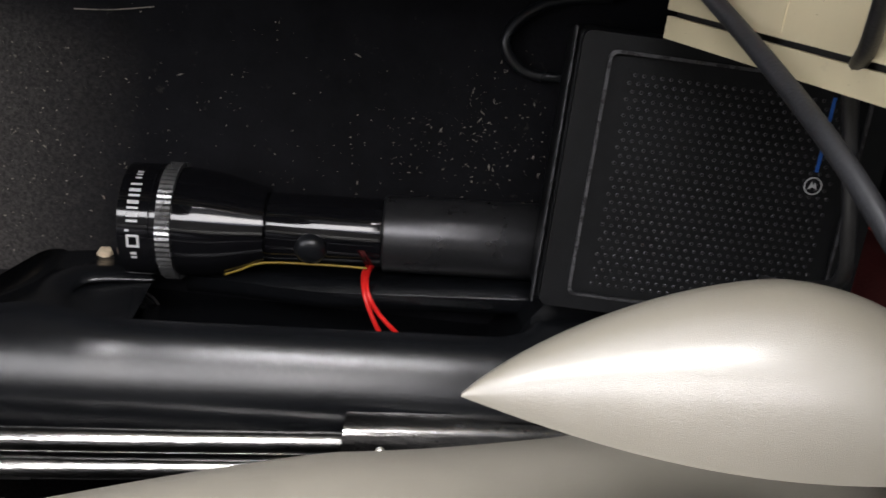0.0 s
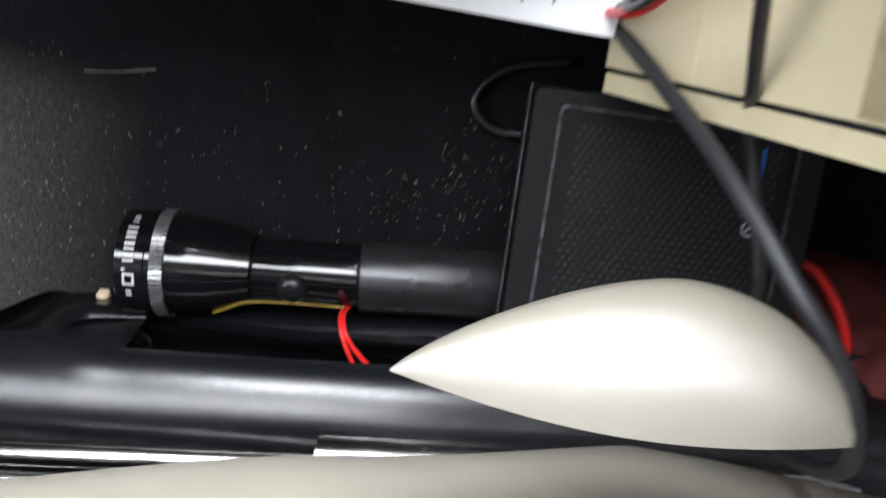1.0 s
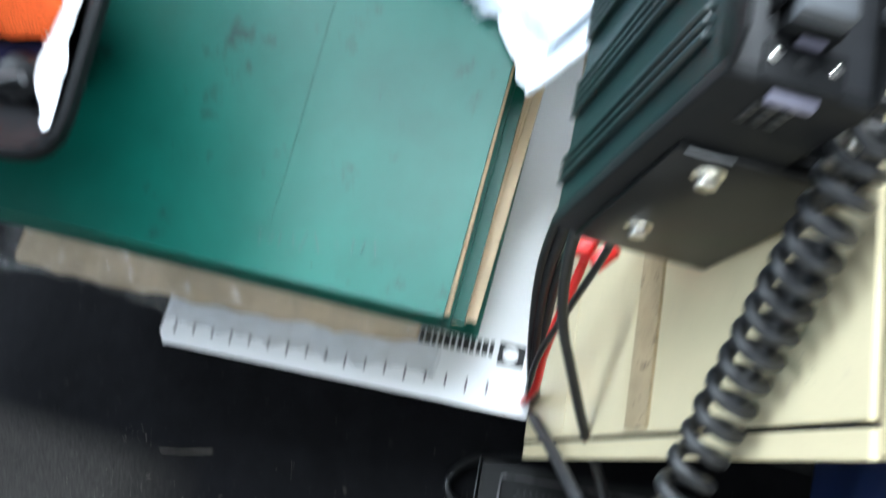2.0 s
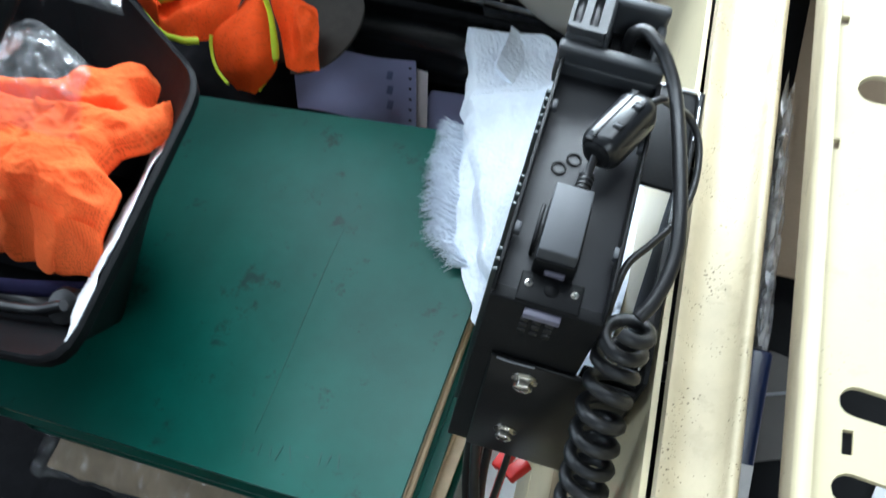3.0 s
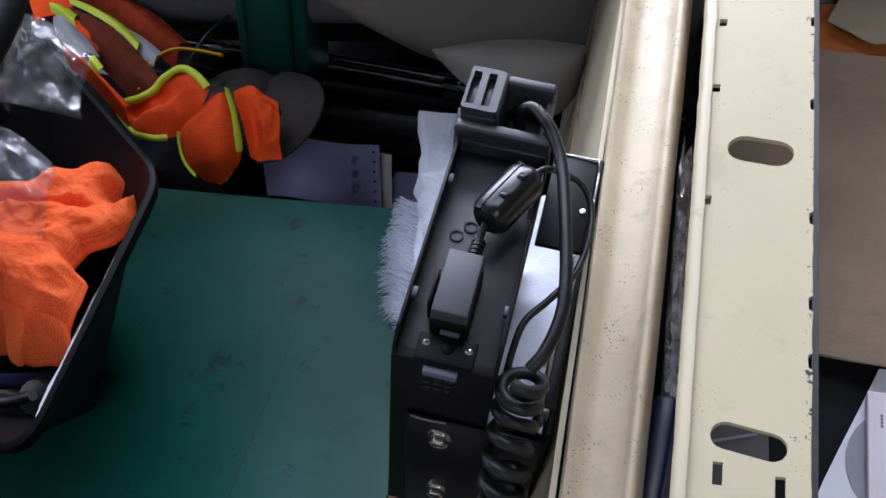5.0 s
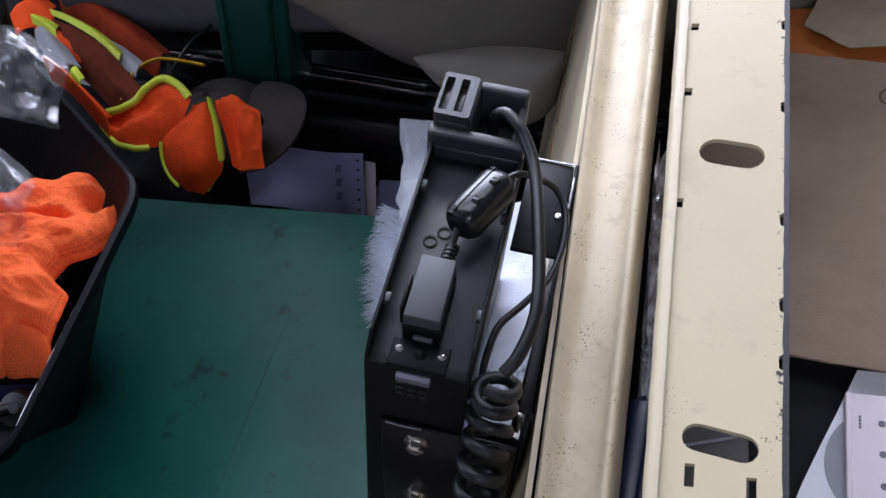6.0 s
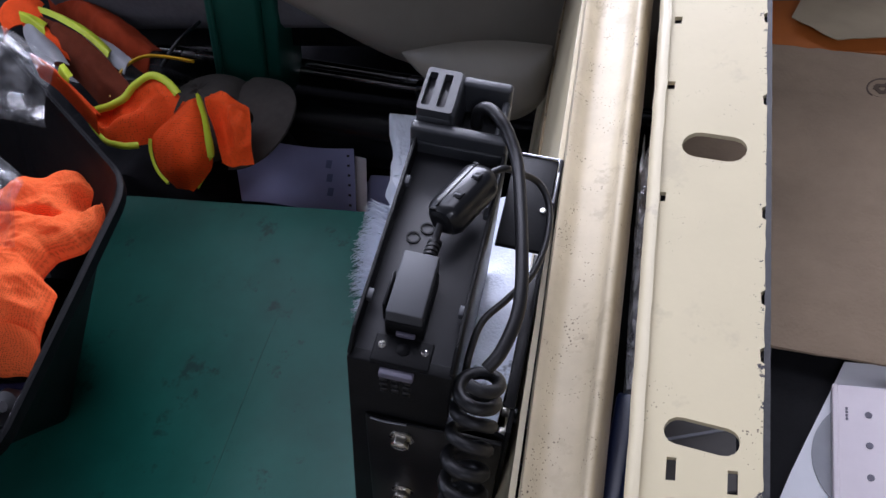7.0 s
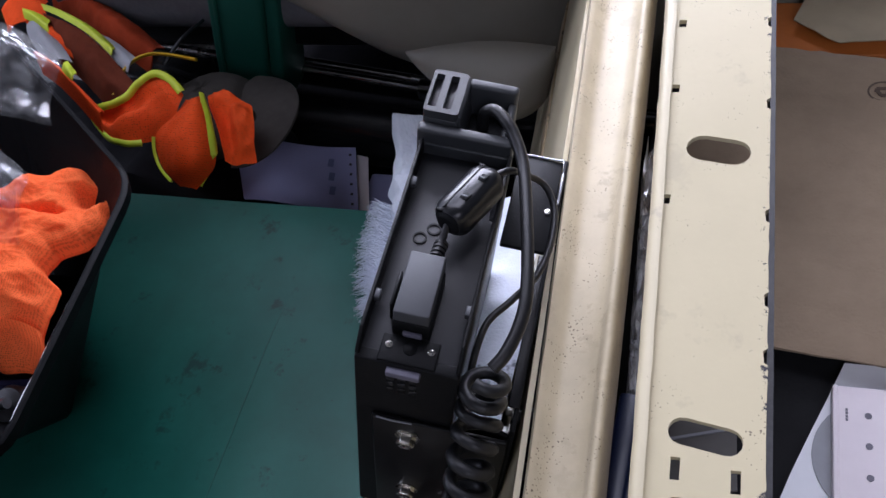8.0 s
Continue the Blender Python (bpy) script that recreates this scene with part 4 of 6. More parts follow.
    for a in (0.0118, 0.0282):
        sc = part("screw", moved(lathe([(0.0019, 0), (0.0019, 0.0007), (0.0011, 0.0013), (0.0002, 0.0014)], None, 18), RADIO_POSE @ Matrix.Translation((a, 0.0064, -0.0062)) @ Matrix.Diagonal((0.75, 0.75, 0.6, 1))), ZINC, radio, "small bright cross-head screw")
        for t in (0, 90):
            part("screw_slot", moved(box(-0.0011, 0.0011, -0.0002, 0.0002, 0, 0.00025), RADIO_POSE @ Matrix.Translation((a, 0.0064, -0.0054)) @ Matrix.Diagonal((0.9, 0.9, 1, 1)) @ Matrix.Rotation(radians(t + 20), 4, "Z")), INK, sc, smooth=False)
    part("release_tab", rbox(0.0128, 0.0259, -0.0040, -0.0005, -0.0125, -0.0092, 0.0005), TABLILAC, radio, "pale lilac-grey release tab")
    part("release_tab", rbox(0.0158, 0.0232, 0.0105, 0.0121, -0.0058, -0.0035, 0.0004), TABLILAC, radio, "pale lilac-grey release tab")
    for c in range(3):
        for a in range(3):
            part("socket_pin", rbox(0.0125 + a * 0.0045, 0.0155 + a * 0.0045, -0.0018, -0.0011, -0.0195 - c * 0.0045, -0.0165 - c * 0.0045, 0.0003, 1), GLOSSBLACK, radio)
    for k in range(5):
        part("strain_relief_ring", moved(lathe([(0.0016, -0.0007), (0.0029, -0.0006), (0.0029, 0.0006), (0.0016, 0.0007)], None, 16), frame_to(loc(0.0206 + 0.0002 * k, 0.0426 + 0.0020 * k, 0.0015), RA, RB)), CABLE, plug)
    # moulded ring marks on the tray floor
    part("moulded_ring", moved(lathe([(0.0022, 0), (0.0022, 0.0006), (0.0030, 0.0006), (0.0030, 0)], None, 20, True), RADIO_POSE @ Matrix.Translation((0.0110, 0.0580, -0.0078))), RADIO, radio)
    part("moulded_ring", moved(lathe([(0.0022, 0), (0.0022, 0.0006), (0.0030, 0.0006), (0.0030, 0)], None, 20, True), RADIO_POSE @ Matrix.Translation((0.0157, 0.0636, -0.0078))), RADIO, radio)
    # bolts on the apron and the light grey flange below
    part("mounting_flange", rbox(0.006, W + 0.0225, -0.0036, -0.00125, -0.158, -0.0505, 0.0009), FLANGE, radio, "black flange with a worn bright edge")
    part("worn_edge", tube([loc(0.0085, -0.0040, -0.0500), loc(0.0150, -0.0042, -0.0502), loc(0.0235, -0.0040, -0.0498)], 0.0005, 6), WORNEDGE, radio, "bright worn flange edge")
    for c, r in ((-0.0640, 0.0040), (-0.1245, 0.0040)):
        part("hex_bolt", hex_bolt(r, 0.0042, frame_to(loc(0.0215, -0.0040, c), RA, -RB)), ZINC, radio, "bright hexagon bolt with washer")
    return radio


build_radio()


def build_radio_bracket():
    br = thing("radio_bracket", (0.17, 0.3, 0.2742), "black steel bracket carrying the radio on the cream shelf", "bracket")
    part("front_flange", prism([(0.0412, -0.158), (0.063, -0.158), (0.063, -0.055), (0.0595, -0.0525), (0.052, -0.051), (0.0412, -0.050)], 0.002, RADIO_POSE @ Matrix(((1, 0, 0, 0), (0, 0, 1, 0.0015), (0, 1, 0, 0), (0, 0, 0, 1))), 0.0004), BRACKET, br)
    part("side_arm", prism([(0.0, -0.16), (0.147, -0.16), (0.147, -0.044), (0.143, -0.040), (0.0, -0.0445)], 0.002, RADIO_POSE @ Matrix(((0, 0, 1, 0.0632), (1, 0, 0, 0), (0, 1, 0, 0), (0, 0, 0, 1))), 0.0004), BRACKET, br, "black side arm with worn bright edge")
    part("arm_flange", rbox(0.0602, 0.0650, 0.010, 0.087, -0.0442, -0.0428, 0.0005), FLANGE, br, "narrow glossy black flange")
    part("back_bridge", rbox(0.0415, 0.0630, 0.090, 0.146, -0.047, -0.0445, 0.0006), BRACKET, br)
    part("base_plate", rbox(0.0, 0.0652, 0.002, 0.14, -0.1645, -0.1606, 0.0006), BRACKET, br)
    for b in (0.0135, 0.004):
        part("stud", hex_bolt(0.0032, 0.003, frame_to(loc(0.0630, 0.0144 if b > 0.01 else 0.0215, -0.0544 if b > 0.01 else -0.0942), RB, -RA)), ZINC, br, "bright stud nut")
    part("worn_edge", tube([loc(0.0445, 0.1462, -0.0443), loc(0.0600, 0.1462, -0.0440), loc(0.0632, 0.1445, -0.0428), loc(0.0640, 0.130, -0.0400), loc(0.0640, 0.116, -0.0405)], 0.0006, 6), WORNEDGE, br, "bright worn corner")
    part("rivet", moved(lathe([(0.0014, 0), (0.0014, 0.0006), (0.0003, 0.0009)], None, 16), frame_to(loc(0.0600, 0.1133, -0.0443), RA, RU)), ZINC, br)
    for b, c in ((0.02, -0.13), (0.12, -0.13), (0.02, -0.07), (0.12, -0.07)):
        part("wall_bolt", moved(lathe([(0.004, 0), (0.004, 0.012), (0.003, 0.014)], None, 14), frame_to(loc(0.0650, b, c), RB, RA)), DARKSTEEL, br)
    return br


build_radio_bracket()


def build_ferrite():
    p, q = loc(0.0222, 0.0580, 0.0062), loc(0.0345, 0.0850, 0.0066)
    core = thing("ferrite_choke", p, "glossy black clip-on ferrite choke on the cable", "choke")
    d = q - p
    m = frame_to(p, d, RU) @ Matrix.Rotation(radians(-18), 4, "X")
    L = d.length

    def stage(rows, square):
        loops = []
        for x, r in rows:
            loop = []
            for k in range(32):
                a = 2 * math.pi * k / 32
                c, n = math.cos(a), math.sin(a)
                grow = (abs(c) ** square + abs(n) ** square) ** (-1 / square)
                loop.append((x, r * c * grow, r * n * grow))
            loops.append(loop)
        bm = rings(bmesh.new(), loops)
        bmesh.ops.recalc_face_normals(bm, faces=bm.faces)
        return moved(bm, m)

    shell = part("shell", stage([(0.0, 0.0058), (0.0012, 0.0068), (0.0030, 0.0076), (0.0040, 0.0078), (L - 0.0040, 0.0078), (L - 0.0030, 0.0076), (L - 0.0012, 0.0068), (L, 0.0058)], 2.9), GLOSSBLACK, core, angle=24)
    part("end_ring", stage([(-0.0014, 0.0036), (-0.0010, 0.0045), (0.0002, 0.0056)], 2.4), BRACKET, shell)
    part("end_ring", stage([(L - 0.0002, 0.0056), (L + 0.0010, 0.0045), (L + 0.0014, 0.0036)], 2.4), BRACKET, shell)
    part("seam", moved(box(0.0012, L - 0.0012, 0.0008, 0.0014, 0.0073, 0.0080), m), BRACKET, shell)
    for x in (0.0080, L - 0.0098):
        part("latch_window", moved(box(x, x + 0.0040, -0.0052, -0.0016, 0.0072, 0.00785, 0.0002, 1), m), BRACKET, shell, "dark latch window")
        part("latch", moved(box(x + 0.0010, x + 0.0022, -0.0048, -0.0016, 0.0078, 0.0083, 0.0002, 1), m), PLUGGREY, shell, "small grey latch")
    for x in (-0.0002, L - 0.0012):
        part("notch", moved(box(x, x + 0.0014, 0.0012, 0.0044, 0.0052, 0.0066, 0.0002, 1), m), BRACKET, shell)
    return core


build_ferrite()


def build_cords():
    cord = thing("microphone_cord", (0.19, 0.25, 0.45), "black microphone cord looping beside the radio into a coil", "cord")
    part("cord_run", tube([loc(0.0240, 0.1215, -0.004), loc(0.0245, 0.1215, 0.005), loc(0.0290, 0.1205, 0.0090), loc(0.0350, 0.1150, 0.0090), loc(0.0400, 0.1090, 0.0070), loc(0.0464, 0.0956, 0.0040), loc(0.0530, 0.0676, 0.0015), loc(0.0577, 0.0435, -0.002), loc(0.0585, 0.0290, -0.005), loc(0.0555, 0.0155, -0.009), loc(0.0515, 0.0085, -0.012)], 0.0027, 12, 10), CABLE, cord)
    axis = curve_points([loc(0.0500, 0.006, -0.013), loc(0.0500, -0.001, -0.028), (0.1835, 0.2245, 0.427), (0.1790, 0.200, 0.392), (0.173, 0.170, 0.362), (0.1665, 0.138, 0.346), (0.1655, 0.105, 0.338), (0.170, 0.07, 0.328), (0.180, 0.03, 0.31)], 60)
    dist = [0.0]
    for a, b in zip(axis, axis[1:]):
        dist.append(dist[-1] + (b - a).length)
    pts, side = [], None
    total, pitch = dist[-1], 0.0092
    n = int(total / pitch * 18)
    j, turn = 0, 0.0
    for i in range(n + 1):
        s = total * i / n
        while j < len(dist) - 2 and dist[j + 1] < s:
            j += 1
        t = (s - dist[j]) / max(1e-9, dist[j + 1] - dist[j])
        p = axis[j].lerp(axis[j + 1], t)
        d = (axis[min(j + 2, len(axis) - 1)] - axis[max(j - 1, 0)]).normalized()
        if side is None:
            side = d.orthogonal().normalized()
        side = (side - d * side.dot(d)).normalized()
        up = d.cross(side)
        turn -= 2 * math.pi * (total / n) / (pitch + 0.0016 * min(1.0, s / 0.09))
        ang = turn
        pts.append(p + (side * math.cos(ang) + up * math.sin(ang)) * 0.0076)
    part("coil", tube(pts, 0.00265, 8, raw=True), COIL, cord, "springy black coiled section")
    lead = thing("choke_lead", loc(0.03, 0.06, -0.005), "thin black lead from the choke, looping down beside the radio", "cable")
    part("lead_run", tube([loc(0.0345, 0.0850, 0.0066), loc(0.0405, 0.0920, 0.005), loc(0.0465, 0.1010, -0.006), loc(0.0560, 0.1050, -0.015), loc(0.0625, 0.0960, -0.019), loc(0.0640, 0.0790, -0.021), loc(0.0610, 0.0620, -0.022), loc(0.0530, 0.0470, -0.022), loc(0.0456, 0.0350, -0.022), loc(0.0434, 0.0230, -0.024), loc(0.0432, 0.0120, -0.032), loc(0.0450, 0.006, -0.05)], 0.0015, 10, 8), CABLE, lead)
    part("plug_tail", tube([loc(0.0206, 0.0420, 0.0015), loc(0.0214, 0.0510, 0.0030), loc(0.0222, 0.0580, 0.0062)], 0.0016, 8, 6), CABLE, lead)
    return cord


build_cords()

# ---------------------------------------------------------------- torch on the floor
def build_torch():
    p, q = Vector((-0.130, 0.0060, FLOOR + 0.0305)), Vector((0.112, 0.0425, FLOOR + 0.0210))
    torch = thing("flashlight", (p + q) / 2, "black anodised aluminium flashlight lying on the floor mat", "flashlight")
    m = frame_to(p, q - p) @ Matrix(((0, 0, 1, 0), (0, 1, 0, 0), (-1, 0, 0, 0), (0, 0, 0, 1)))
    L = (q - p).length
    widen = lambda rows: [(r * 1.06, h * 1.05) for r, h in rows]
    part("head", lathe(widen([(0.024, 0.0015), (0.0262, 0), (0.0285, 0.0012), (0.0285, 0.016), (0.0278, 0.0165), (0.0278, 0.030), (0.0272, 0.036), (0.0255, 0.048), (0.0228, 0.058), (0.0205, 0.067), (0.0198, 0.070), (0.0175, 0.0702)]), m, 56), ANODISED, torch, "glossy black flared head")
    part("lens", lathe(widen([(0.0002, 0.0030), (0.0236, 0.0032), (0.0236, 0.0022), (0.0002, 0.0020)]), m, 40), ZINC, torch)
    bm = bmesh.new()
    loops = []
    n = 132
    for z, r in ((0.0205, 0.0296), (0.0207, 0.0311), (0.0281, 0.0311), (0.0283, 0.0296)):
        loops.append([((r + (0.0005 if k % 2 and r > 0.0305 else 0)) * math.cos(2 * math.pi * k / n), (r + (0.0005 if k % 2 and r > 0.0305 else 0)) * math.sin(2 * math.pi * k / n), z) for k in range(n)])
    rings(bm, loops)
    bmesh.ops.recalc_face_normals(bm, faces=bm.faces)
    part("ribbed_ring", moved(bm, m), RIBBED, torch, "worn bright ribbed ring", angle=20)
    part("barrel", lathe(widen([(0.0172, 0.0703), (0.0176, 0.072), (0.0176, 0.128), (0.0172, 0.129)]), m, 48), ANODISED, torch)
    part("grip", lathe(widen([(0.0180, 0.1292), (0.0197, 0.1302), (0.0197, L * 0.87), (0.0190, L * 0.875), (0.0190, L * 0.94), (0.0170, L * 0.95)]), m, 56), KNURL, torch, "finely knurled grip")
    e = lambda a: Matrix.Rotation(a, 4, "Z")
    part("switch", moved(lathe([(0.0088, -0.002), (0.0088, 0.0004), (0.0078, 0.0026), (0.0052, 0.0044), (0.0003, 0.0054)], None, 28), m @ e(radians(199)) @ Matrix.Translation((0.0182, 0, 0.0985)) @ Matrix.Rotation(radians(90), 4, "Y")), GLOSSBLACK, torch, "round rubber push switch")
    # printed maker's mark as plain bars round the head
    band = []
    marks = [(148, 151, 0.0075, 0.0105), (153, 155, 0.0075, 0.0105), (158, 160, 0.0075, 0.0105)]
    marks += [(166 + 6.4 * k, 166 + 6.4 * k + (3.6 if k % 2 else 2.4), 0.0060, 0.0118) for k in range(7)]
    marks += [(214, 216, 0.0055, 0.0075), (219, 221.5, 0.0060, 0.0125), (221.5, 230, 0.0060, 0.0072), (221.5, 230, 0.0113, 0.0125), (230, 232.5, 0.0060, 0.0125), (238, 241, 0.0075, 0.0105), (243, 246, 0.0075, 0.0105)]
    for a0, a1, z0, z1 in marks:
        mat, nm = WHITEINK, "print_bar"
        def f(u, v):
            a = radians(a0 + (a1 - a0) * u - 40)
            r = 0.03034
            return m @ Vector((r * math.cos(a), r * math.sin(a), z0 + (z1 - z0) * v))
        part(nm, sheet(f, 4, 1, 0.0001), mat, torch, smooth=False)
    return torch


build_torch()


# ---------------------------------------------------------------- loudspeaker
def build_speaker():
    m = frame_to((0.0842, 0.0245, FLOOR), (0.9945, 0.087, 0.0), (-0.03, 0.03, 1))
    sp = thing("loudspeaker", m.translation, "black plastic extension loudspeaker with a perforated front, lying face up", "loudspeaker")
    W, H, T = 0.150, 0.132, 0.088
    part("case", moved(box(0, W, 0, H, 0.0425, T - 0.006, 0.004, 3), m), SPEAKERBLACK, sp)
    rim = plate_with_holes([(x + W / 2, y + H / 2) for x, y in rounded(W - 0.004, H - 0.002, 0.004)], [[(x + W / 2 - 0.000, y + H / 2) for x, y in rounded(W - 0.031, H - 0.018, 0.003)]], 0.005, m @ Matrix.Translation((0, 0, T)))
    part("front_rim", rim, SPEAKERBLACK, sp, "scuffed black front rim")
    lip = plate_with_holes([(x + W / 2, y + H / 2) for x, y in rounded(W - 0.029, H - 0.016, 0.0035)], [[(x + W / 2 - 0.000, y + H / 2) for x, y in rounded(W - 0.0318, H - 0.0188, 0.003)]], 0.0012, m @ Matrix.Translation((0, 0, T + 0.0012)))
    part("worn_lip", lip, SCUFF, sp, "grey worn edge round the grille")
    part("grille", moved(box(0.012, W - 0.010, 0.006, H - 0.006, T - 0.0062, T - 0.0022), m), SPEAKERBLACK, sp)
    part("side_strip", moved(box(-0.0012, -0.0002, 0.0, H, T - 0.012, T - 0.005, 0.0004), m), SCUFF, sp, "grey worn case edge")
    bm = bmesh.new()
    k = 0
    for r in range(28):
        for c in range(26):
            x = 0.026 + c * 0.0041 + (0.00205 if r % 2 else 0)
            y = 0.014 + r * 0.0037
            if x > W - 0.022:
                continue
            hole = [m @ Vector((x + 0.0005 * math.cos(radians(60 * q)), y + 0.0005 * math.sin(radians(60 * q)), T - 0.0018)) for q in range(6)]
            base = [m @ Vector((x + 0.00100 * math.cos(radians(60 * q)), y + 0.00100 * math.sin(radians(60 * q)), T - 0.0022)) for q in range(6)]
            vs = [bm.verts.new(v) for v in hole]
            ws = [bm.verts.new(v) for v in base]
            for q in range(6):
                bm.faces.new((ws[q], ws[(q + 1) % 6], vs[(q + 1) % 6], vs[q]))
    bmesh.ops.recalc_face_normals(bm, faces=bm.faces)
    # paler grey paints in the light caught by the hole edges
    tagged(part("perforation_rims", bm, DIMRIM, sp, "rows of small round perforations"), kind="stuff")
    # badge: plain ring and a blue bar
    part("badge_ring", moved(lathe([(0.0036, 0), (0.0036, 0.0003), (0.0042, 0.0003), (0.0042, 0)], None, 28, True), m @ Matrix.Translation((0.1185, 0.0750, T - 0.0018))), WHITEINK, sp)
    part("badge_mark", moved(prism([(-0.0022, -0.0018), (-0.0008, 0.002), (0, 0.0002), (0.0008, 0.002), (0.0022, -0.0018), (0, -0.0006)], 0.0003), m @ Matrix.Translation((0.1185, 0.0750, T - 0.0018))), WHITEINK, sp, smooth=False)
    part("badge_bar", moved(box(0.1178, 0.1194, 0.0815, 0.116, T - 0.0019, T - 0.0016), m), BLUEINK, sp, smooth=False)
    for x, y in ((0.02, 0.02), (W - 0.02, 0.02), (0.02, H - 0.02), (W - 0.02, H - 0.02)):
        part("rubber_foot", moved(lathe([(0.006, 0.0), (0.007, 0.002), (0.006, 0.0426)], None, 16), m @ Matrix.Translation((x, y, 0.0)) if x > 0.1 or y > 0.1 else m @ Matrix.Translation((x, y + 0.03, 0.0))), SPEAKERBLACK, sp)
    return sp


build_speaker()


# ---------------------------------------------------------------- inner tray lip, bolt, debris and wires by the near seat
def build_small_floor_things():
    lip = bmesh.new()
    bar = []
    for i in range(31):
        p = Vector((0.094, 0.012, 0.020)).lerp(Vector((-0.100, -0.026, 0.016)), i / 30)
        sink = 0.016 * smooth(0.55, 1.0, i / 30)
        bar.append([(p.x - 0.2 * a, p.y + a, p.z + b - sink) for a, b in ((0.006, -0.045), (0.006, -0.010), (0.0045, -0.003), (0.001, 0.0), (-0.004, -0.0012), (-0.009, -0.0042), (-0.0105, -0.010), (-0.011, -0.045))])
    rings(lip, bar)
    bmesh.ops.recalc_face_normals(lip, faces=lip.faces)
    # rounded end of the recess, falling from the moulding's edge to the lip
    end = net_surface([[(-0.112, -0.0240, 0.020), (-0.104, -0.0195, 0.083), (-0.122, -0.0200, 0.0905), (-0.146, -0.0215, 0.0925), (-0.172, -0.0245, 0.091), (-0.176, -0.020, 0.060)],
                       [(-0.150, -0.0335, 0.010), (-0.1290, -0.0250, 0.070), (-0.142, -0.0230, 0.0775), (-0.160, -0.0260, 0.076), (-0.178, -0.0330, 0.058), (-0.180, -0.028, 0.000)],
                       [(-0.165, -0.0365, -0.010), (-0.1440, -0.0300, 0.045), (-0.154, -0.0280, 0.0480), (-0.167, -0.0320, 0.042), (-0.176, -0.0390, 0.020), (-0.177, -0.034, -0.024)],
                       [(-0.160, -0.0360, -0.018), (-0.1470, -0.0310, 0.030), (-0.155, -0.0270, 0.0310), (-0.163, -0.0290, 0.022), (-0.169, -0.0370, 0.000), (-0.168, -0.032, -0.024)],
                       [(-0.149, -0.0335, -0.020), (-0.1400, -0.0300, 0.020), (-0.144, -0.0250, 0.0210), (-0.149, -0.0250, 0.012), (-0.153, -0.0320, -0.010), (-0.152, -0.028, -0.024)],
                       [(-0.118, -0.0280, -0.020), (-0.112, -0.0250, 0.0155), (-0.114, -0.0210, 0.0160), (-0.118, -0.0210, 0.008), (-0.122, -0.0265, -0.015), (-0.121, -0.022, -0.024)]], 0.0, 1, 0)
    tagged(part("recess_end", sheet(end, 40, 40), MOULDING), "rounded end of the recess in the black floor moulding", "trim", kind="structure")
    tagged(part("inner_lip", lip, MOULDING), "low inner lip of the black floor moulding", "trim", kind="structure")
    bolt = thing("seat_bolt", (-0.113, -0.0385, 0.030), "dark bolt head with a dull ring in the moulding's recess", "bolt")
    part("head", hex_bolt(0.008, 0.006, frame_to((-0.122, -0.0520, 0.004), (1, 0, 0), (0, 0.3, 1))), RADIO, bolt)
    part("collar", moved(lathe([(0.0118, 0), (0.0118, 0.0012), (0.0130, 0.0012), (0.0130, 0)], None, 30, True), frame_to((-0.122, -0.0520, 0.003), (1, 0, 0), (0, 0.3, 1))), DIMRIM, bolt)
    random.seed(5)
    def crumb(r, x, y, name, mat, label):
        bm = bmesh.new()
        bmesh.ops.create_icosphere(bm, subdivisions=2, radius=r)
        for v in bm.verts:
            v.co *= 1 + 0.35 * noise.noise(v.co * (1.4 / r) + Vector((x * 90, y * 90, 0)))
            v.co.z *= 0.6
        moved(bm, Matrix.Translation((x, y, FLOOR + r * 0.55)))
        return tagged(part(name, bm, mat), label, "debris")
    crumb(0.0048, -0.152, -0.030, "pebble", PAPER, "pale crumb of dirt beside the flashlight")
    # lint and grit, uncountable
    bm = bmesh.new()
    for i in range(900):
        x, y = random.uniform(-0.26, 0.1), random.uniform(0.0, 0.13)
        if 420 < i < 600:
            x, y = random.gauss(-0.20, 0.022), random.uniform(-0.05, 0.12)
        elif 260 < i < 421 or i > 700:
            x, y = random.gauss(0.035, 0.03), random.gauss(0.085, 0.025)
        z = FLOOR + 0.0008 - 0.9 * max(0.0, -0.165 - x) ** 1.6
        r = random.uniform(0.00015, 0.00055) if i < 520 else random.uniform(0.00010, 0.00028)
        a = random.uniform(0, 6.28)
        l = r * random.choice((1, 1, 1, 1, 2, 4))
        vs = [bm.verts.new((x + math.cos(a + k * 1.571) * (l if k % 2 else r), y + math.sin(a + k * 1.571) * (l if k % 2 else r), z + (0.0006 if k % 2 else 0.0))) for k in range(4)]
        top = bm.verts.new((x, y, z + r))
        for k in range(4):
            bm.faces.new((vs[k], vs[(k + 1) % 4], top))
    tagged(part("floor_grit", bm, GRIT, smooth=False), "pale lint and grit scattered over the floor mat", "grit", kind="stuff")
    scratch = tube([(-0.1828, 0.1046, FLOOR + 0.0014), (-0.163, 0.1085, FLOOR + 0.0014), (-0.1407, 0.1150, FLOOR + 0.0015)], 0.00035, 6)
    tagged(part("thread", scratch, GRIT), "short white thread lying on the floor mat", "thread")
    red = thing("red_wire_pair", (0.01, 0.0, 0.09), "pair of thin red wires crossing the floor moulding", "wire")
    part("wire", tube([(0.004, 0.018, -0.016), (0.001, 0.0100, 0.004), (-0.0010, 0.0085, 0.024), (0.0018, 0.0030, 0.0365), (0.0070, -0.0055, 0.0400), (0.0135, -0.0150, 0.0400), (0.020, -0.027, 0.030)], 0.0013, 8), REDWIRE, red)
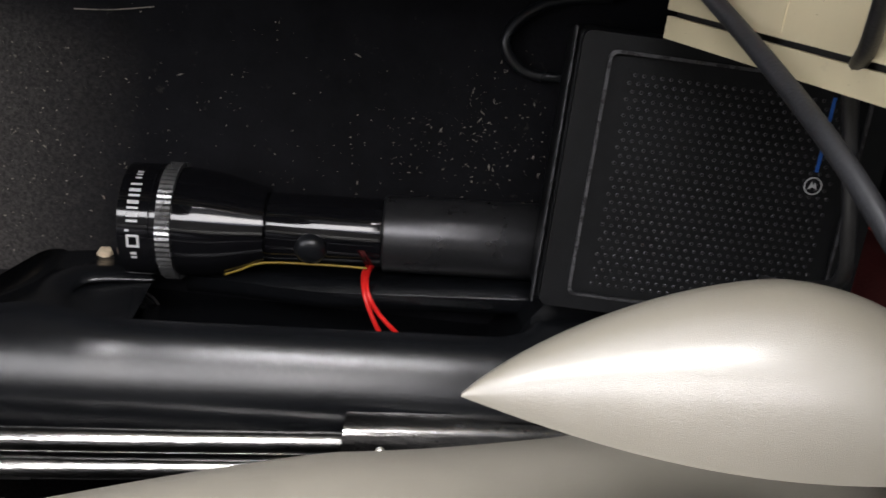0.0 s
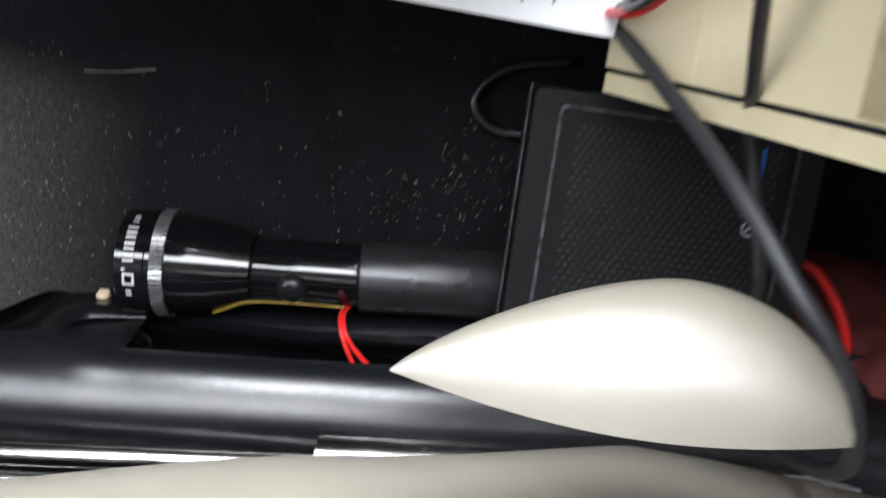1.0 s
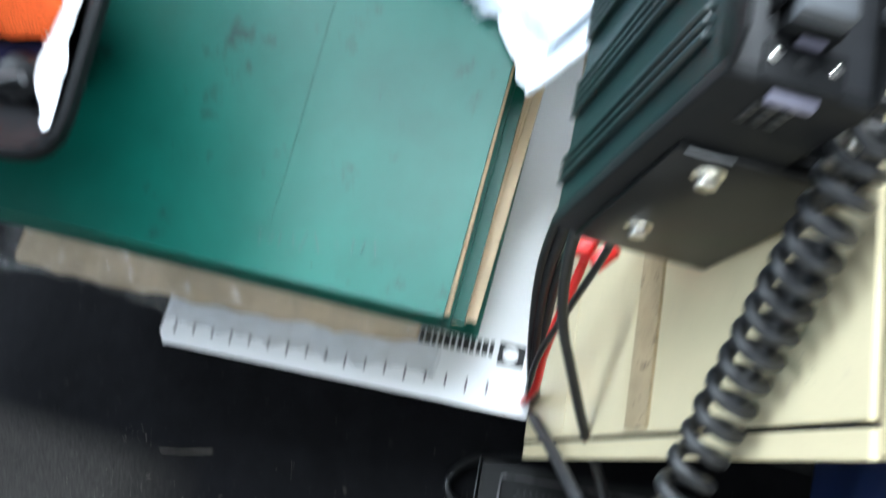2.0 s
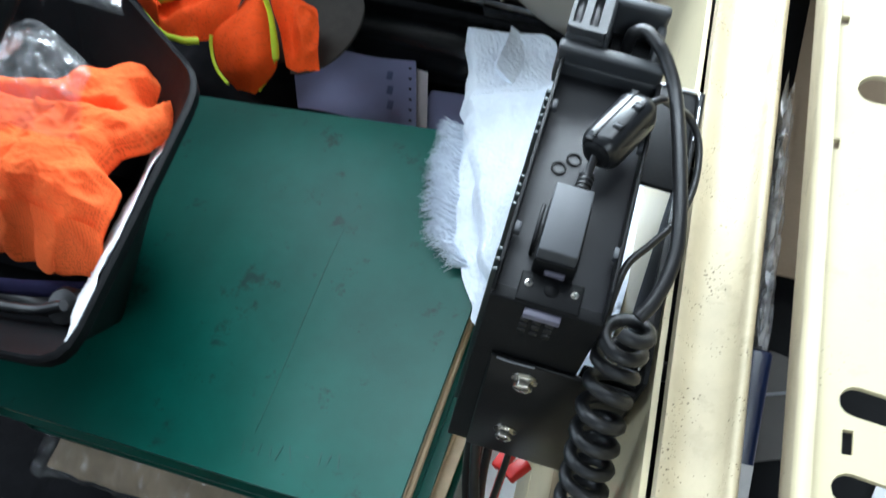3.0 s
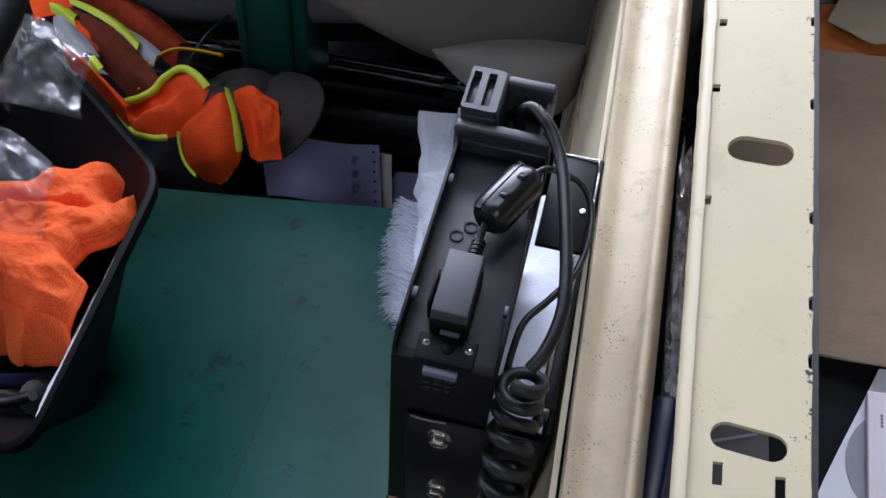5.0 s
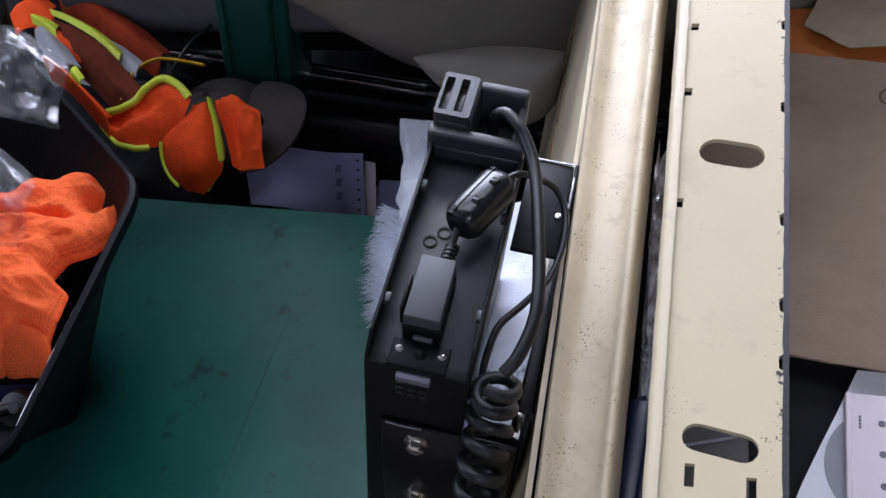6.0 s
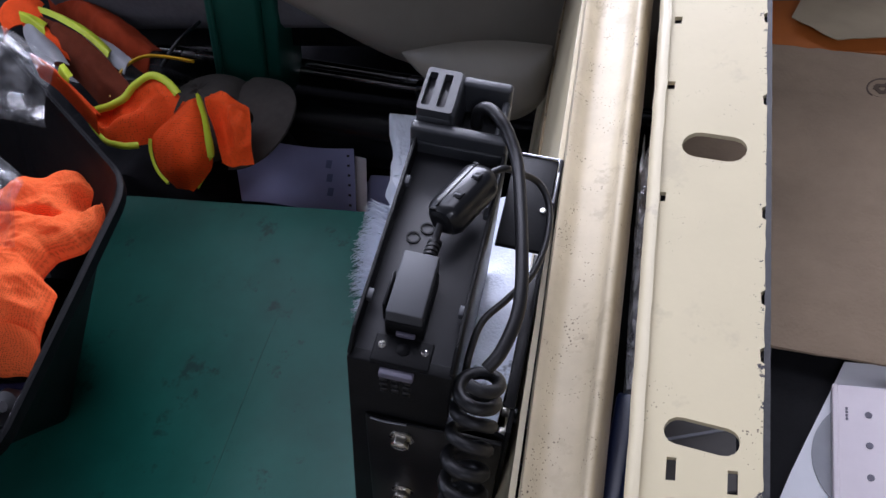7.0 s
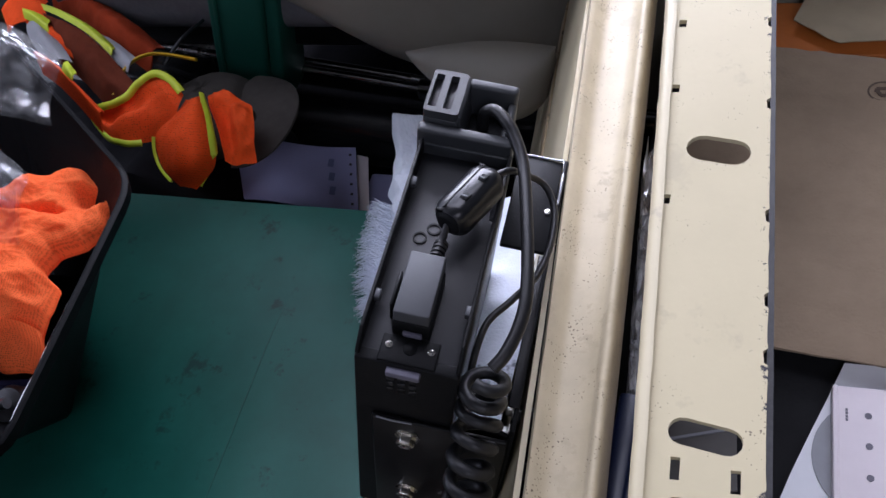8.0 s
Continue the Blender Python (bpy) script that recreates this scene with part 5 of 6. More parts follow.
    part("wire", tube([(0.0065, 0.018, -0.016), (0.0032, 0.0105, 0.004), (0.0010, 0.0085, 0.0255), (0.0040, 0.0030, 0.0370), (0.0110, -0.0055, 0.0385), (0.0225, -0.0150, 0.0375), (0.034, -0.027, 0.028)], 0.0013, 8), REDWIRE, red)
    yel = thing("yellow_wire", (-0.04, 0.0, 0.07), "thin dusty yellow wire along the moulding lip", "wire")
    part("wire", tube([(0.000, 0.0105, 0.020), (-0.022, 0.0075, 0.0205), (-0.048, 0.0030, 0.021), (-0.059, -0.0005, 0.021), (-0.066, -0.0055, 0.020), (-0.074, -0.0105, 0.019)], 0.0007, 8), YELLOWWIRE, yel)


build_small_floor_things()


# ---------------------------------------------------------------- pad, parcel, cables by the rack
def build_pad():
    pad = thing("printed_card", (-0.03, 0.3, 0.1), "white printed card sheet under the books, ruled with tick marks", "card")
    def f(u, v):
        x = -0.158 + 0.256 * u
        y = 0.1752 + 0.0113 * u + 0.34 * v
        sag = (1 - u) * 0.004 * max(0.0, 1 - v * 3.2) ** 1.3
        cut = 0.005 * max(0, 1 - u / 0.03) ** 2 * max(0, 1 - v / 0.02) ** 2
        return (x + cut, y, 0.1055 + 0.003 * u * (1 - v) - sag)
    part("sheet", sheet(f, 48, 48, 0.0012), WHITEPAPER, pad)
    for i in range(17):
        u = 0.04 + 0.9 * i / 17
        a, b = Vector(f(u, 0.028)), Vector(f(u, 0.052))
        part("tick", moved(box(-0.0006, 0.0006, -0.0038 if i % 3 else -0.0055, 0.0038, 0, 0.0002), frame_to((a + b) / 2 + Vector((0, 0, 0.0003)), Vector(f(u + 0.01, 0.04)) - Vector(f(u, 0.04)))), INK_SOFT, pad, smooth=False)
    for i in range(14):
        u, w = 0.66 + 0.0165 * i, 0.0026 if i % 3 else 0.0036
        a = Vector(f(u, 0.115))
        part("print_bar", moved(box(-w / 2, w / 2, -0.0045, 0.0045, 0, 0.0002), frame_to(a + Vector((0, 0, 0.0003)), (1, 0.03, 0))), INK, pad, smooth=False)
    part("print_block", moved(box(-0.008, 0.009, -0.007, 0.007, 0, 0.0002), frame_to(Vector(f(0.925, 0.11)) + Vector((0, 0, 0.0003)), (1, 0.03, 0))), INK, pad, smooth=False)
    part("print_disc", moved(lathe([(0.0052, 0), (0.0052, 0.0003), (0.0003, 0.0003)], None, 24), frame_to(Vector(f(0.925, 0.11)) + Vector((0, 0, 0.0005)), (1, 0, 0))), WHITEPAPER, pad, smooth=False)
    parcel = thing("wrapped_parcel", (-0.1, 0.25, 0.112), "brown paper bundle in crinkled clear plastic, squeezed under the books", "parcel")
    def g(u, v):
        a = 2 * math.pi * v
        x = -0.270 + 0.29 * u
        e = min(1, 6 * u + 0.25, 6 * (1 - u) + 0.25)
        c = 0.004 * fold(x, v, 30, 2)
        near = 0.200 + 0.012 * u
        return (x, 0.262 + (0.262 - near + c) * math.cos(a) * (0.9 + 0.1 * e), 0.1220 - 0.004 * (1 - u) + (0.0115 * e + c * 0.4) * math.sin(a))
    part("bundle", sheet(g, 60, 28), TANBUNDLE, parcel, "creased brown paper")
    def w(u, v):
        a = 2 * math.pi * v
        x = -0.276 + 0.312 * u
        c = fold(x, v, 34, 7)
        near = 0.192 + 0.004 * math.sin(u * 9) + 0.006 * fold(x, 1, 50, 2) - 0.006 * math.exp(-((u - 0.8) / 0.12) ** 2)
        return (x + 0.003 * noise.noise(Vector((u * 90, v * 60, 1))), 0.262 + (0.262 - near) * math.cos(a) * (1 + 0.03 * c), 0.1215 + (0.0120 + 0.0045 * c) * math.sin(a) + 0.0045 * fold(x, v, 90, 3))
    part("plastic_wrap", sheet(w, 96, 46), FILMWRAP, parcel, "clear crinkled plastic", smooth=False)


build_pad()


def build_cables():
    g = thing("grey_cable", (0.12, 0.16, 0.2), "scuffed dark grey cable stretched past the shelf corner", "cable")
    part("run", tube([(0.098, 0.20, 0.06), (0.101, 0.190, 0.105), (0.117, 0.168, 0.172), (0.132, 0.147, 0.222), (0.1505, 0.1225, 0.252), (0.168, 0.104, 0.257), (0.181, 0.083, 0.252), (0.192, 0.062, 0.230), (0.202, 0.040, 0.17), (0.206, 0.026, 0.08), (0.208, 0.022, FLOOR + 0.003)], 0.0033, 12), GREYCABLE, g)
    b = thing("black_cable", (0.12, 0.2, 0.28), "black cable dropping from the radio past the rack's edge", "cable")
    part("run", tube([(0.114, 0.262, 0.338), (0.1085, 0.243, 0.300), (0.1105, 0.220, 0.262), (0.121, 0.198, 0.236), (0.132, 0.178, 0.212), (0.1395, 0.168, 0.192), (0.150, 0.150, 0.181), (0.162, 0.120, 0.178), (0.172, 0.098, 0.165), (0.180, 0.080, 0.12), (0.19, 0.06, 0.05), (0.205, 0.05, FLOOR + 0.003)], 0.0027, 10), CABLE, b)
    t = thing("thin_black_cable", (0.11, 0.24, 0.3), "thin black cable crossing under the radio", "cable")
    part("run", tube([(0.132, 0.262, 0.335), (0.124, 0.245, 0.295), (0.112, 0.226, 0.25), (0.102, 0.21, 0.21), (0.098, 0.2, 0.17), (0.096, 0.197, 0.12)], 0.0018, 10), CABLE, t)
    for i, (dx, r) in enumerate(((0.0, 0.0030), (0.006, 0.0024), (-0.005, 0.0024))):
        c = thing("radio_lead", (0.09, 0.25, 0.25), "black lead running down between the books and the rack", "cable", "radio leads")
        part("run", tube([(0.116 + dx, 0.285, 0.335), (0.111 + dx, 0.270, 0.310), (0.103 + dx, 0.256, 0.280), (0.098 + dx * 0.8, 0.240, 0.24), (0.098 + dx * 0.5, 0.215, 0.185), (0.0995 + dx * 0.3, 0.2, 0.125), (0.100 + dx, 0.205, 0.04), (0.10 + dx, 0.215, FLOOR + 0.003)], r, 10), CABLE, c)
    r = thing("red_power_lead", (0.103, 0.24, 0.25), "red power lead with a red crimp connector", "cable")
    part("run", tube([(0.116, 0.262, 0.26), (0.113, 0.245, 0.25), (0.107, 0.224, 0.225), (0.1035, 0.210, 0.20), (0.1015, 0.200, 0.16), (0.095, 0.196, 0.12), (0.09, 0.2, 0.05)], 0.0024, 10), REDWIRE, r)
    part("connector", moved(box(-0.004, 0.004, -0.010, 0.010, -0.003, 0.003, 0.001), frame_to((0.1155, 0.2605, 0.260), (0.95, -0.3, 0.2))), REDWIRE, r)
    part("connector", moved(box(-0.004, 0.004, -0.007, 0.007, -0.003, 0.003, 0.001), frame_to((0.1235, 0.253, 0.262), (0.8, -0.6, 0.2))), REDWIRE, r)
    rr = thing("red_wire_loop", (0.23, 0.1, 0.08), "thick red wire looping over maroon cloth", "wire")
    part("run", tube([(0.222, 0.112, 0.015), (0.2290, 0.1005, 0.038), (0.2430, 0.0950, 0.045), (0.2590, 0.0790, 0.046), (0.2690, 0.0620, 0.046), (0.273, 0.045, 0.040), (0.275, 0.025, 0.030)], 0.0028, 10), REDWIRE, rr)
    rd = tube([(0.0850, 0.1270, FLOOR + 0.006), (0.0640, 0.1250, FLOOR + 0.006), (0.0515, 0.1300, FLOOR + 0.007), (0.0462, 0.1390, FLOOR + 0.007), (0.0500, 0.1505, FLOOR + 0.006), (0.0610, 0.1610, FLOOR + 0.006), (0.0760, 0.1670, FLOOR + 0.006), (0.095, 0.172, FLOOR + 0.006)], 0.0030, 10)
    tagged(part("floor_cable", rd, GLOSSBLACK), "glossy black cable looped on the floor behind the loudspeaker", "cable")
    cl = thing("maroon_rag", (0.28, 0.05, FLOOR), "crumpled maroon cloth on the floor by the seat", "cloth")
    def f(u, v):
        x, y = 0.252 + 0.17 * u, -0.03 + 0.125 * v
        e = math.sin(math.pi * min(1, max(0, u))) ** 0.5 * math.sin(math.pi * v) ** 0.5
        return (x + 0.008 * fold(x, y, 30, 1), y + 0.008 * fold(x, y, 30, 8), FLOOR + 0.002 + 0.062 * e * (0.8 + 0.3 * fold(x, y, 22, 4)))
    part("cloth", sheet(f, 60, 50), MAROON, cl)


build_cables()

# ---------------------------------------------------------------- towel by the radio
def line_at(knots, v):
    """Smooth value of rows (v, value)."""
    for (a, p), (b, q) in zip(knots, knots[1:]):
        if v <= b:
            t = (v - a) / (b - a)
            return p + (q - p) * t * t * (3 - 2 * t)
    return knots[-1][1]


def build_towel():
    t = thing("towel", (0.05, 0.48, 0.2), "pale blue-white frayed towel folded over the book's corner", "towel")
    def pile(x, y):
        return 0.0011 * noise.noise(Vector((x * 420, y * 420, 1))) + 0.0006 * noise.noise(Vector((x * 900, y * 900, 5)))
    def under(u, v):
        y = 0.348 + 0.185 * v
        left = line_at([(0.0, 0.060), (0.10, 0.050), (0.30, 0.030), (0.42, 0.010), (0.6, 0.002), (0.8, -0.008), (1.0, -0.018)], v) + 0.002 * noise.noise(Vector((v * 14, 0, 3)))
        x = left + (0.104 - left) * u
        z = 0.2065 + 0.004 * fold(x, y, 24, 3) + 0.008 * u * math.sin(math.pi * v)
        if x > 0.045:
            z += 0.085 * min(1, (x - 0.045) / 0.05) ** 1.4
        return (x, y, max(z, 0.2040) + pile(x, y))
    part("lower_layer", sheet(under, 70, 120, 0.0022), TOWEL, t)
    def over(u, v):
        y = 0.366 + 0.256 * v
        left = line_at([(0.0, 0.068), (0.2, 0.038), (0.4, 0.018), (0.56, 0.000), (0.63, -0.010), (0.68, -0.018), (0.73, -0.019), (0.82, -0.024), (1.0, -0.040)], v)
        right = line_at([(0.0, 0.100), (0.70, 0.102), (0.92, 0.046), (1.0, 0.010)], v)
        x = left + (right - left) * u
        edge = min(1.0, u * 9)
        z = 0.2135 + 0.010 * math.sin(edge * math.pi / 2) + 0.011 * fold(x * 0.5 + y * 0.3, y * 0.6, 12, 3) * edge
        # a soft crease runs across where the towel is folded back
        crease = v - 0.70 - 0.10 * u
        z += (0.010 * math.exp(-((crease + 0.035) / 0.04) ** 2) - 0.007 * math.exp(-(crease / 0.016) ** 2)) * edge
        z += 0.012 * math.exp(-((v - 0.96) / 0.05) ** 2) * edge
        if x > 0.045 and v < 0.80:
            z += 0.075 * min(1, (x - 0.045) / 0.05) ** 1.4 * min(1, (0.80 - v) * 8)
        z -= 0.30 * max(0.0, v - 0.95)
        return (x, y + 0.012 * u * max(0, v - 0.6), max(z, 0.2105) + pile(x, y))
    part("folded_layer", sheet(over, 110, 190, 0.003), TOWEL, t)
    def tail(u, v):
        x, y = 0.006 + 0.055 * u, 0.570 + 0.046 * v - 0.020 * u
        return (x, y, 0.236 - 0.03 * u + 0.006 * fold(x, y, 18, 4) + pile(x, y))
    part("tucked_end", sheet(tail, 40, 40, 0.003), TOWEL, t)
    random.seed(11)
    bm = bmesh.new()
    for i in range(1500):
        v = random.uniform(0.30, 0.97)
        tuft = round(v * 46) / 46
        v = v * 0.25 + tuft * 0.75
        p = Vector(under(0.0, min(v, 1.0))) + Vector((random.uniform(0, 0.004), 0, random.uniform(0, 0.002)))
        L = random.uniform(0.008, 0.026) * (0.65 + 0.35 * math.sin(math.pi * min(1, max(0, (v - 0.3) / 0.67))))
        a = random.gauss(math.pi - 0.20 + 0.5 * noise.noise(Vector((tuft * 37, 0, 0))), 0.20)
        q = p + Vector((math.cos(a), math.sin(a), 0)) * L * 0.6 + Vector((0, 0, random.uniform(-0.001, 0.006)))
        bend = a + random.gauss(0.25, 0.35)
        e = q + Vector((math.cos(bend), math.sin(bend), 0)) * L * 0.45 + Vector((0, 0, -0.002))
        e.z, q.z = max(e.z, 0.2015), max(q.z, 0.2020)
        m = tube([p + Vector((0.002, 0, 0)), q, e], lambda s: 0.00055 * (1 - 0.75 * s), 3, 2)
        me = bpy.data.meshes.new("strand")
        m.to_mesh(me)
        m.free()
        bm.from_mesh(me)
        bpy.data.meshes.remove(me)
    tagged(part("fringe", bm, TOWEL, t, "frayed white fringe"), kind="stuff")
    s = thing("towel", (0.15, 0.36, 0.33), "white towel with grey smudges tucked between radio and rack", "towel")
    def g(u, v):
        x, y = 0.118 + 0.050 * u, 0.265 + 0.165 * v
        return (x, y, 0.338 + 0.012 * u + 0.005 * math.sin(u * math.pi) * (1 + fold(x, y, 20, 5)))
    part("cloth", sheet(g, 26, 60, 0.002), TOWEL_SMUDGED, s)


TOWEL_SMUDGED = material("smudged_white_towel", (0.72, 0.77, 0.88), 0.95, 0, 0.1, 60, 1.0, 700, spots=(0.16, 0.18, 0.22), spot_scale=28, spot_cut=0.62, spec=0.1)
build_towel()


# ---------------------------------------------------------------- what fills the bin
def build_bin_contents():
    net = thing("mesh_garment", (-0.24, 0.36, 0.25), "crumpled bright orange mesh garment in the bin", "garment")
    def f(u, v):
        right = line_at([(0.0, -0.196), (0.10, -0.182), (0.22, -0.176), (0.34, -0.178), (0.44, -0.198), (0.54, -0.196), (0.64, -0.177), (0.74, -0.167), (0.86, -0.173), (0.94, -0.186), (1.0, -0.222)], v)
        low = line_at([(0.0, 0.308), (0.50, 0.306), (0.64, 0.308), (0.72, 0.300), (0.80, 0.304), (0.92, 0.296), (1.0, 0.302)], u)
        high = line_at([(0.0, 0.410), (0.45, 0.428), (0.62, 0.434), (0.72, 0.454), (0.86, 0.463), (0.95, 0.456), (1.0, 0.440)], u)
        x = -0.43 + (right + 0.43) * u
        y = low + (high - low) * v
        x += 0.006 * fold(y, x, 16, 6) * (1 - u)
        near, far = min(1.0, v * 5.0) ** 0.6, math.sqrt(max(0.0, 1 - (1 - min(1.0, (1 - v) * 6.0)) ** 2))
        side = math.sqrt(max(0.0, 1 - (1 - min(1.0, (1 - u) * 8)) ** 2))
        h = (0.72 + 0.28 * side) * (0.35 + 0.65 * near) * (0.45 + 0.55 * far)
        z = 0.254 + 0.074 * h + 0.018 * noise.noise(Vector((x * 11, y * 15, 3))) * (0.3 + 0.7 * far)
        # soft drapes running from the back of the bin to its near wall, bunched by the corner
        sway = noise.noise(Vector((x * 16, y * 9, 7)))
        z += 0.0040 * math.sin(70 * (x * 0.75 + y * 0.55) + 5.5 * sway) * (0.4 + 0.6 * (1 - v)) * h * side
        z += 0.0026 * math.sin(150 * (x * 0.4 - y * 0.8) + 7 * sway) * (0.3 + 0.7 * u) * h * side + (0.0034 * fold(x, y, 44, 5) + 0.0016 * fold(x, y * 1.4, 95, 8) + 0.0075 * fold(x * 0.8 + y * 0.3, y, 19, 2)) * near * far * side
        hollow = math.exp(-(((x + 0.196) / 0.012) ** 2 + ((y - 0.428) / 0.008) ** 2))
        tuck = math.exp(-((y - 0.405 - 0.05 * (x + 0.3)) / 0.0035) ** 2) * smooth(-0.40, -0.30, x) * (1 - smooth(-0.22, -0.195, x))
        return in_bin(x, y, z - 0.024 * hollow - 0.010 * tuck, 0.004)
    part("cloth", sheet(f, 210, 190, 0, 1.0), MESHORANGE, net)
    part("inner_layer", sheet(lambda u, v: Vector(f(u, v)) + Vector((-0.004, 0.002, -0.006)), 80, 70, 0, 1.0), NETLINING, net, "second layer of orange net")
    def hem(u, v):
        p = Vector(f(0.35 + 0.65 * u, 0.02 + 0.10 * v))
        return in_bin(p.x + 0.004 * math.sin(u * 40), p.y - 0.009 * (1 - v) * (0.5 + 0.5 * math.sin(u * 17 + 1 + 2 * noise.noise(Vector((u * 6, 0, 0))))), p.z + 0.006 - 0.016 * (1 - v), 0.004)
    part("hem", sheet(hem, 140, 26, 0, 0.7), MESHORANGE, net, "loose orange net edge")
    bag = thing("plastic_bag", (-0.3, 0.45, 0.34), "crumpled clear plastic bag on top of the bin", "bag")
    def crumpled(rows, amp, scale, seed, nu=22, nv=26):
        base = net_surface(rows, 0.0, 1, 0)
        random.seed(seed)
        jog = [[(random.uniform(-0.4, 0.4), random.uniform(-0.4, 0.4)) for _ in range(nv + 1)] for _ in range(nu + 1)]
        def g(u, v):
            i, k = round(u * nu), round(v * nv)
            du, dv = jog[i][k]
            inner = 0 < i < nu and 0 < k < nv
            p = base(min(1, max(0, u + inner * du / nu)), min(1, max(0, v + inner * dv / nv)))
            return p + Vector((0.4, -0.5, 1)) * amp * fold(p.x, p.y, scale, seed) + Vector((1, 0.3, 0)) * amp * 0.5 * noise.noise(p * scale * 2)
        return part("film", sheet(g, nu, nv), FILM, bag, smooth=False)
    upper = [[(-0.262, 0.486, 0.420), (-0.236, 0.476, 0.444), (-0.206, 0.468, 0.448), (-0.178, 0.462, 0.430)],
             [(-0.250, 0.462, 0.428), (-0.224, 0.450, 0.456), (-0.195, 0.445, 0.456), (-0.168, 0.446, 0.434)],
             [(-0.240, 0.440, 0.425), (-0.214, 0.425, 0.452), (-0.190, 0.420, 0.450), (-0.170, 0.426, 0.424)],
             [(-0.232, 0.416, 0.412), (-0.208, 0.402, 0.440), (-0.186, 0.400, 0.438), (-0.164, 0.412, 0.416)]]
    lower = [[(-0.300, 0.428, 0.350), (-0.272, 0.430, 0.375), (-0.246, 0.426, 0.378), (-0.216, 0.414, 0.362)],
             [(-0.300, 0.405, 0.356), (-0.268, 0.404, 0.388), (-0.240, 0.404, 0.390), (-0.206, 0.400, 0.366)],
             [(-0.294, 0.384, 0.352), (-0.264, 0.382, 0.380), (-0.236, 0.382, 0.380), (-0.206, 0.384, 0.358)],
             [(-0.280, 0.366, 0.336), (-0.256, 0.362, 0.350), (-0.230, 0.358, 0.352), (-0.208, 0.366, 0.340)]]
    crumpled(upper, 0.006, 30, 4)
    crumpled([[(x + 0.004, y + 0.003, z - 0.010) for x, y, z in row] for row in upper], 0.007, 24, 9)
    crumpled(lower, 0.006, 32, 14)
    crumpled([[(x - 0.003, y + 0.004, z - 0.009) for x, y, z in row] for row in lower], 0.007, 26, 19)
    paper = thing("paper_bag", (-0.16, 0.3, 0.21), "crumpled white paper along the bin's wall", "paper")
    def p(u, v):
        y = 0.236 + 0.185 * u
        z = 0.250 + 0.022 * u + (0.072 - 0.040 * u) * v + 0.004 * fold(y, 1, 30, 2)
        return in_bin(0.0, y, z, 0.002 + 0.004 * (1 + fold(y, v * 0.1, 25, 4)))
    part("sheet", sheet(p, 60, 20, 0.0006), WHITEPAPER, paper)
    tools = thing("loose_tool", (-0.2, 0.25, 0.21), "dark metal fitting with a worn knurled cap in the bin", "tool")
    part("cap", moved(lathe([(0.008, 0), (0.013, 0.002), (0.014, 0.014), (0.012, 0.018), (0.004, 0.019)], None, 22), frame_to((-0.205, 0.285, 0.255), (0.8, 0.5, 0.2), (0.2, -0.4, 0.9))), DARKSTEEL, tools)
    part("shaft", tube([(-0.205, 0.284, 0.255), (-0.24, 0.285, 0.24), (-0.30, 0.29, 0.235)], 0.009, 14), CABLE, tools)
    strap = thing("dark_strap", (-0.25, 0.29, 0.25), "dark blue strap and black cord in the bin", "strap")
    part("strap", tube([(-0.40, 0.272, 0.27), (-0.33, 0.276, 0.270), (-0.26, 0.282, 0.268), (-0.215, 0.292, 0.264), (-0.195, 0.298, 0.262)], 0.006, 10, flat=0.4), PURPLEWEB, strap)
    part("cord", tube([(-0.40, 0.262, 0.27), (-0.33, 0.268, 0.275), (-0.27, 0.262, 0.28), (-0.22, 0.266, 0.278), (-0.19, 0.272, 0.285)], 0.004, 10), CABLE, strap)
    pouch = thing("dark_pouch", (-0.35, 0.3, 0.206), "dark cloth pouch at the bottom of the bin", "pouch")
    def q(u, v):
        x, y = -0.46 + 0.25 * u, 0.30 + 0.12 * v
        e = min(1, 7 * u, 7 * (1 - u), 7 * v, 7 * (1 - v))
        return in_bin(x, y, 0.2115 + 0.03 * e * (1 + 0.4 * fold(x, y, 14, 2)))
    part("cloth", sheet(q, 40, 40), DARKBAG, pouch)


build_bin_contents()


# ---------------------------------------------------------------- gear behind the bin, on the far side
def ribbon(points, width, mat, name, parent, label="", nrm=(0, 0, 1), wave=0.0, thick=0.0012):
    way = curve_points(points, 10)
    n = len(way) - 1
    def f(u, v):
        i = min(n - 1, int(u * n))
        p = way[i].lerp(way[i + 1], u * n - i)
        d = (way[i + 1] - way[i]).normalized()
        s = d.cross(Vector(nrm)).normalized()
        return p + s * width * (v - 0.5) + Vector((0, 0, wave * fold(p.x, p.y, 40, v * 3)))
    return part(name, sheet(f, n, 6, thick), mat, parent, label)


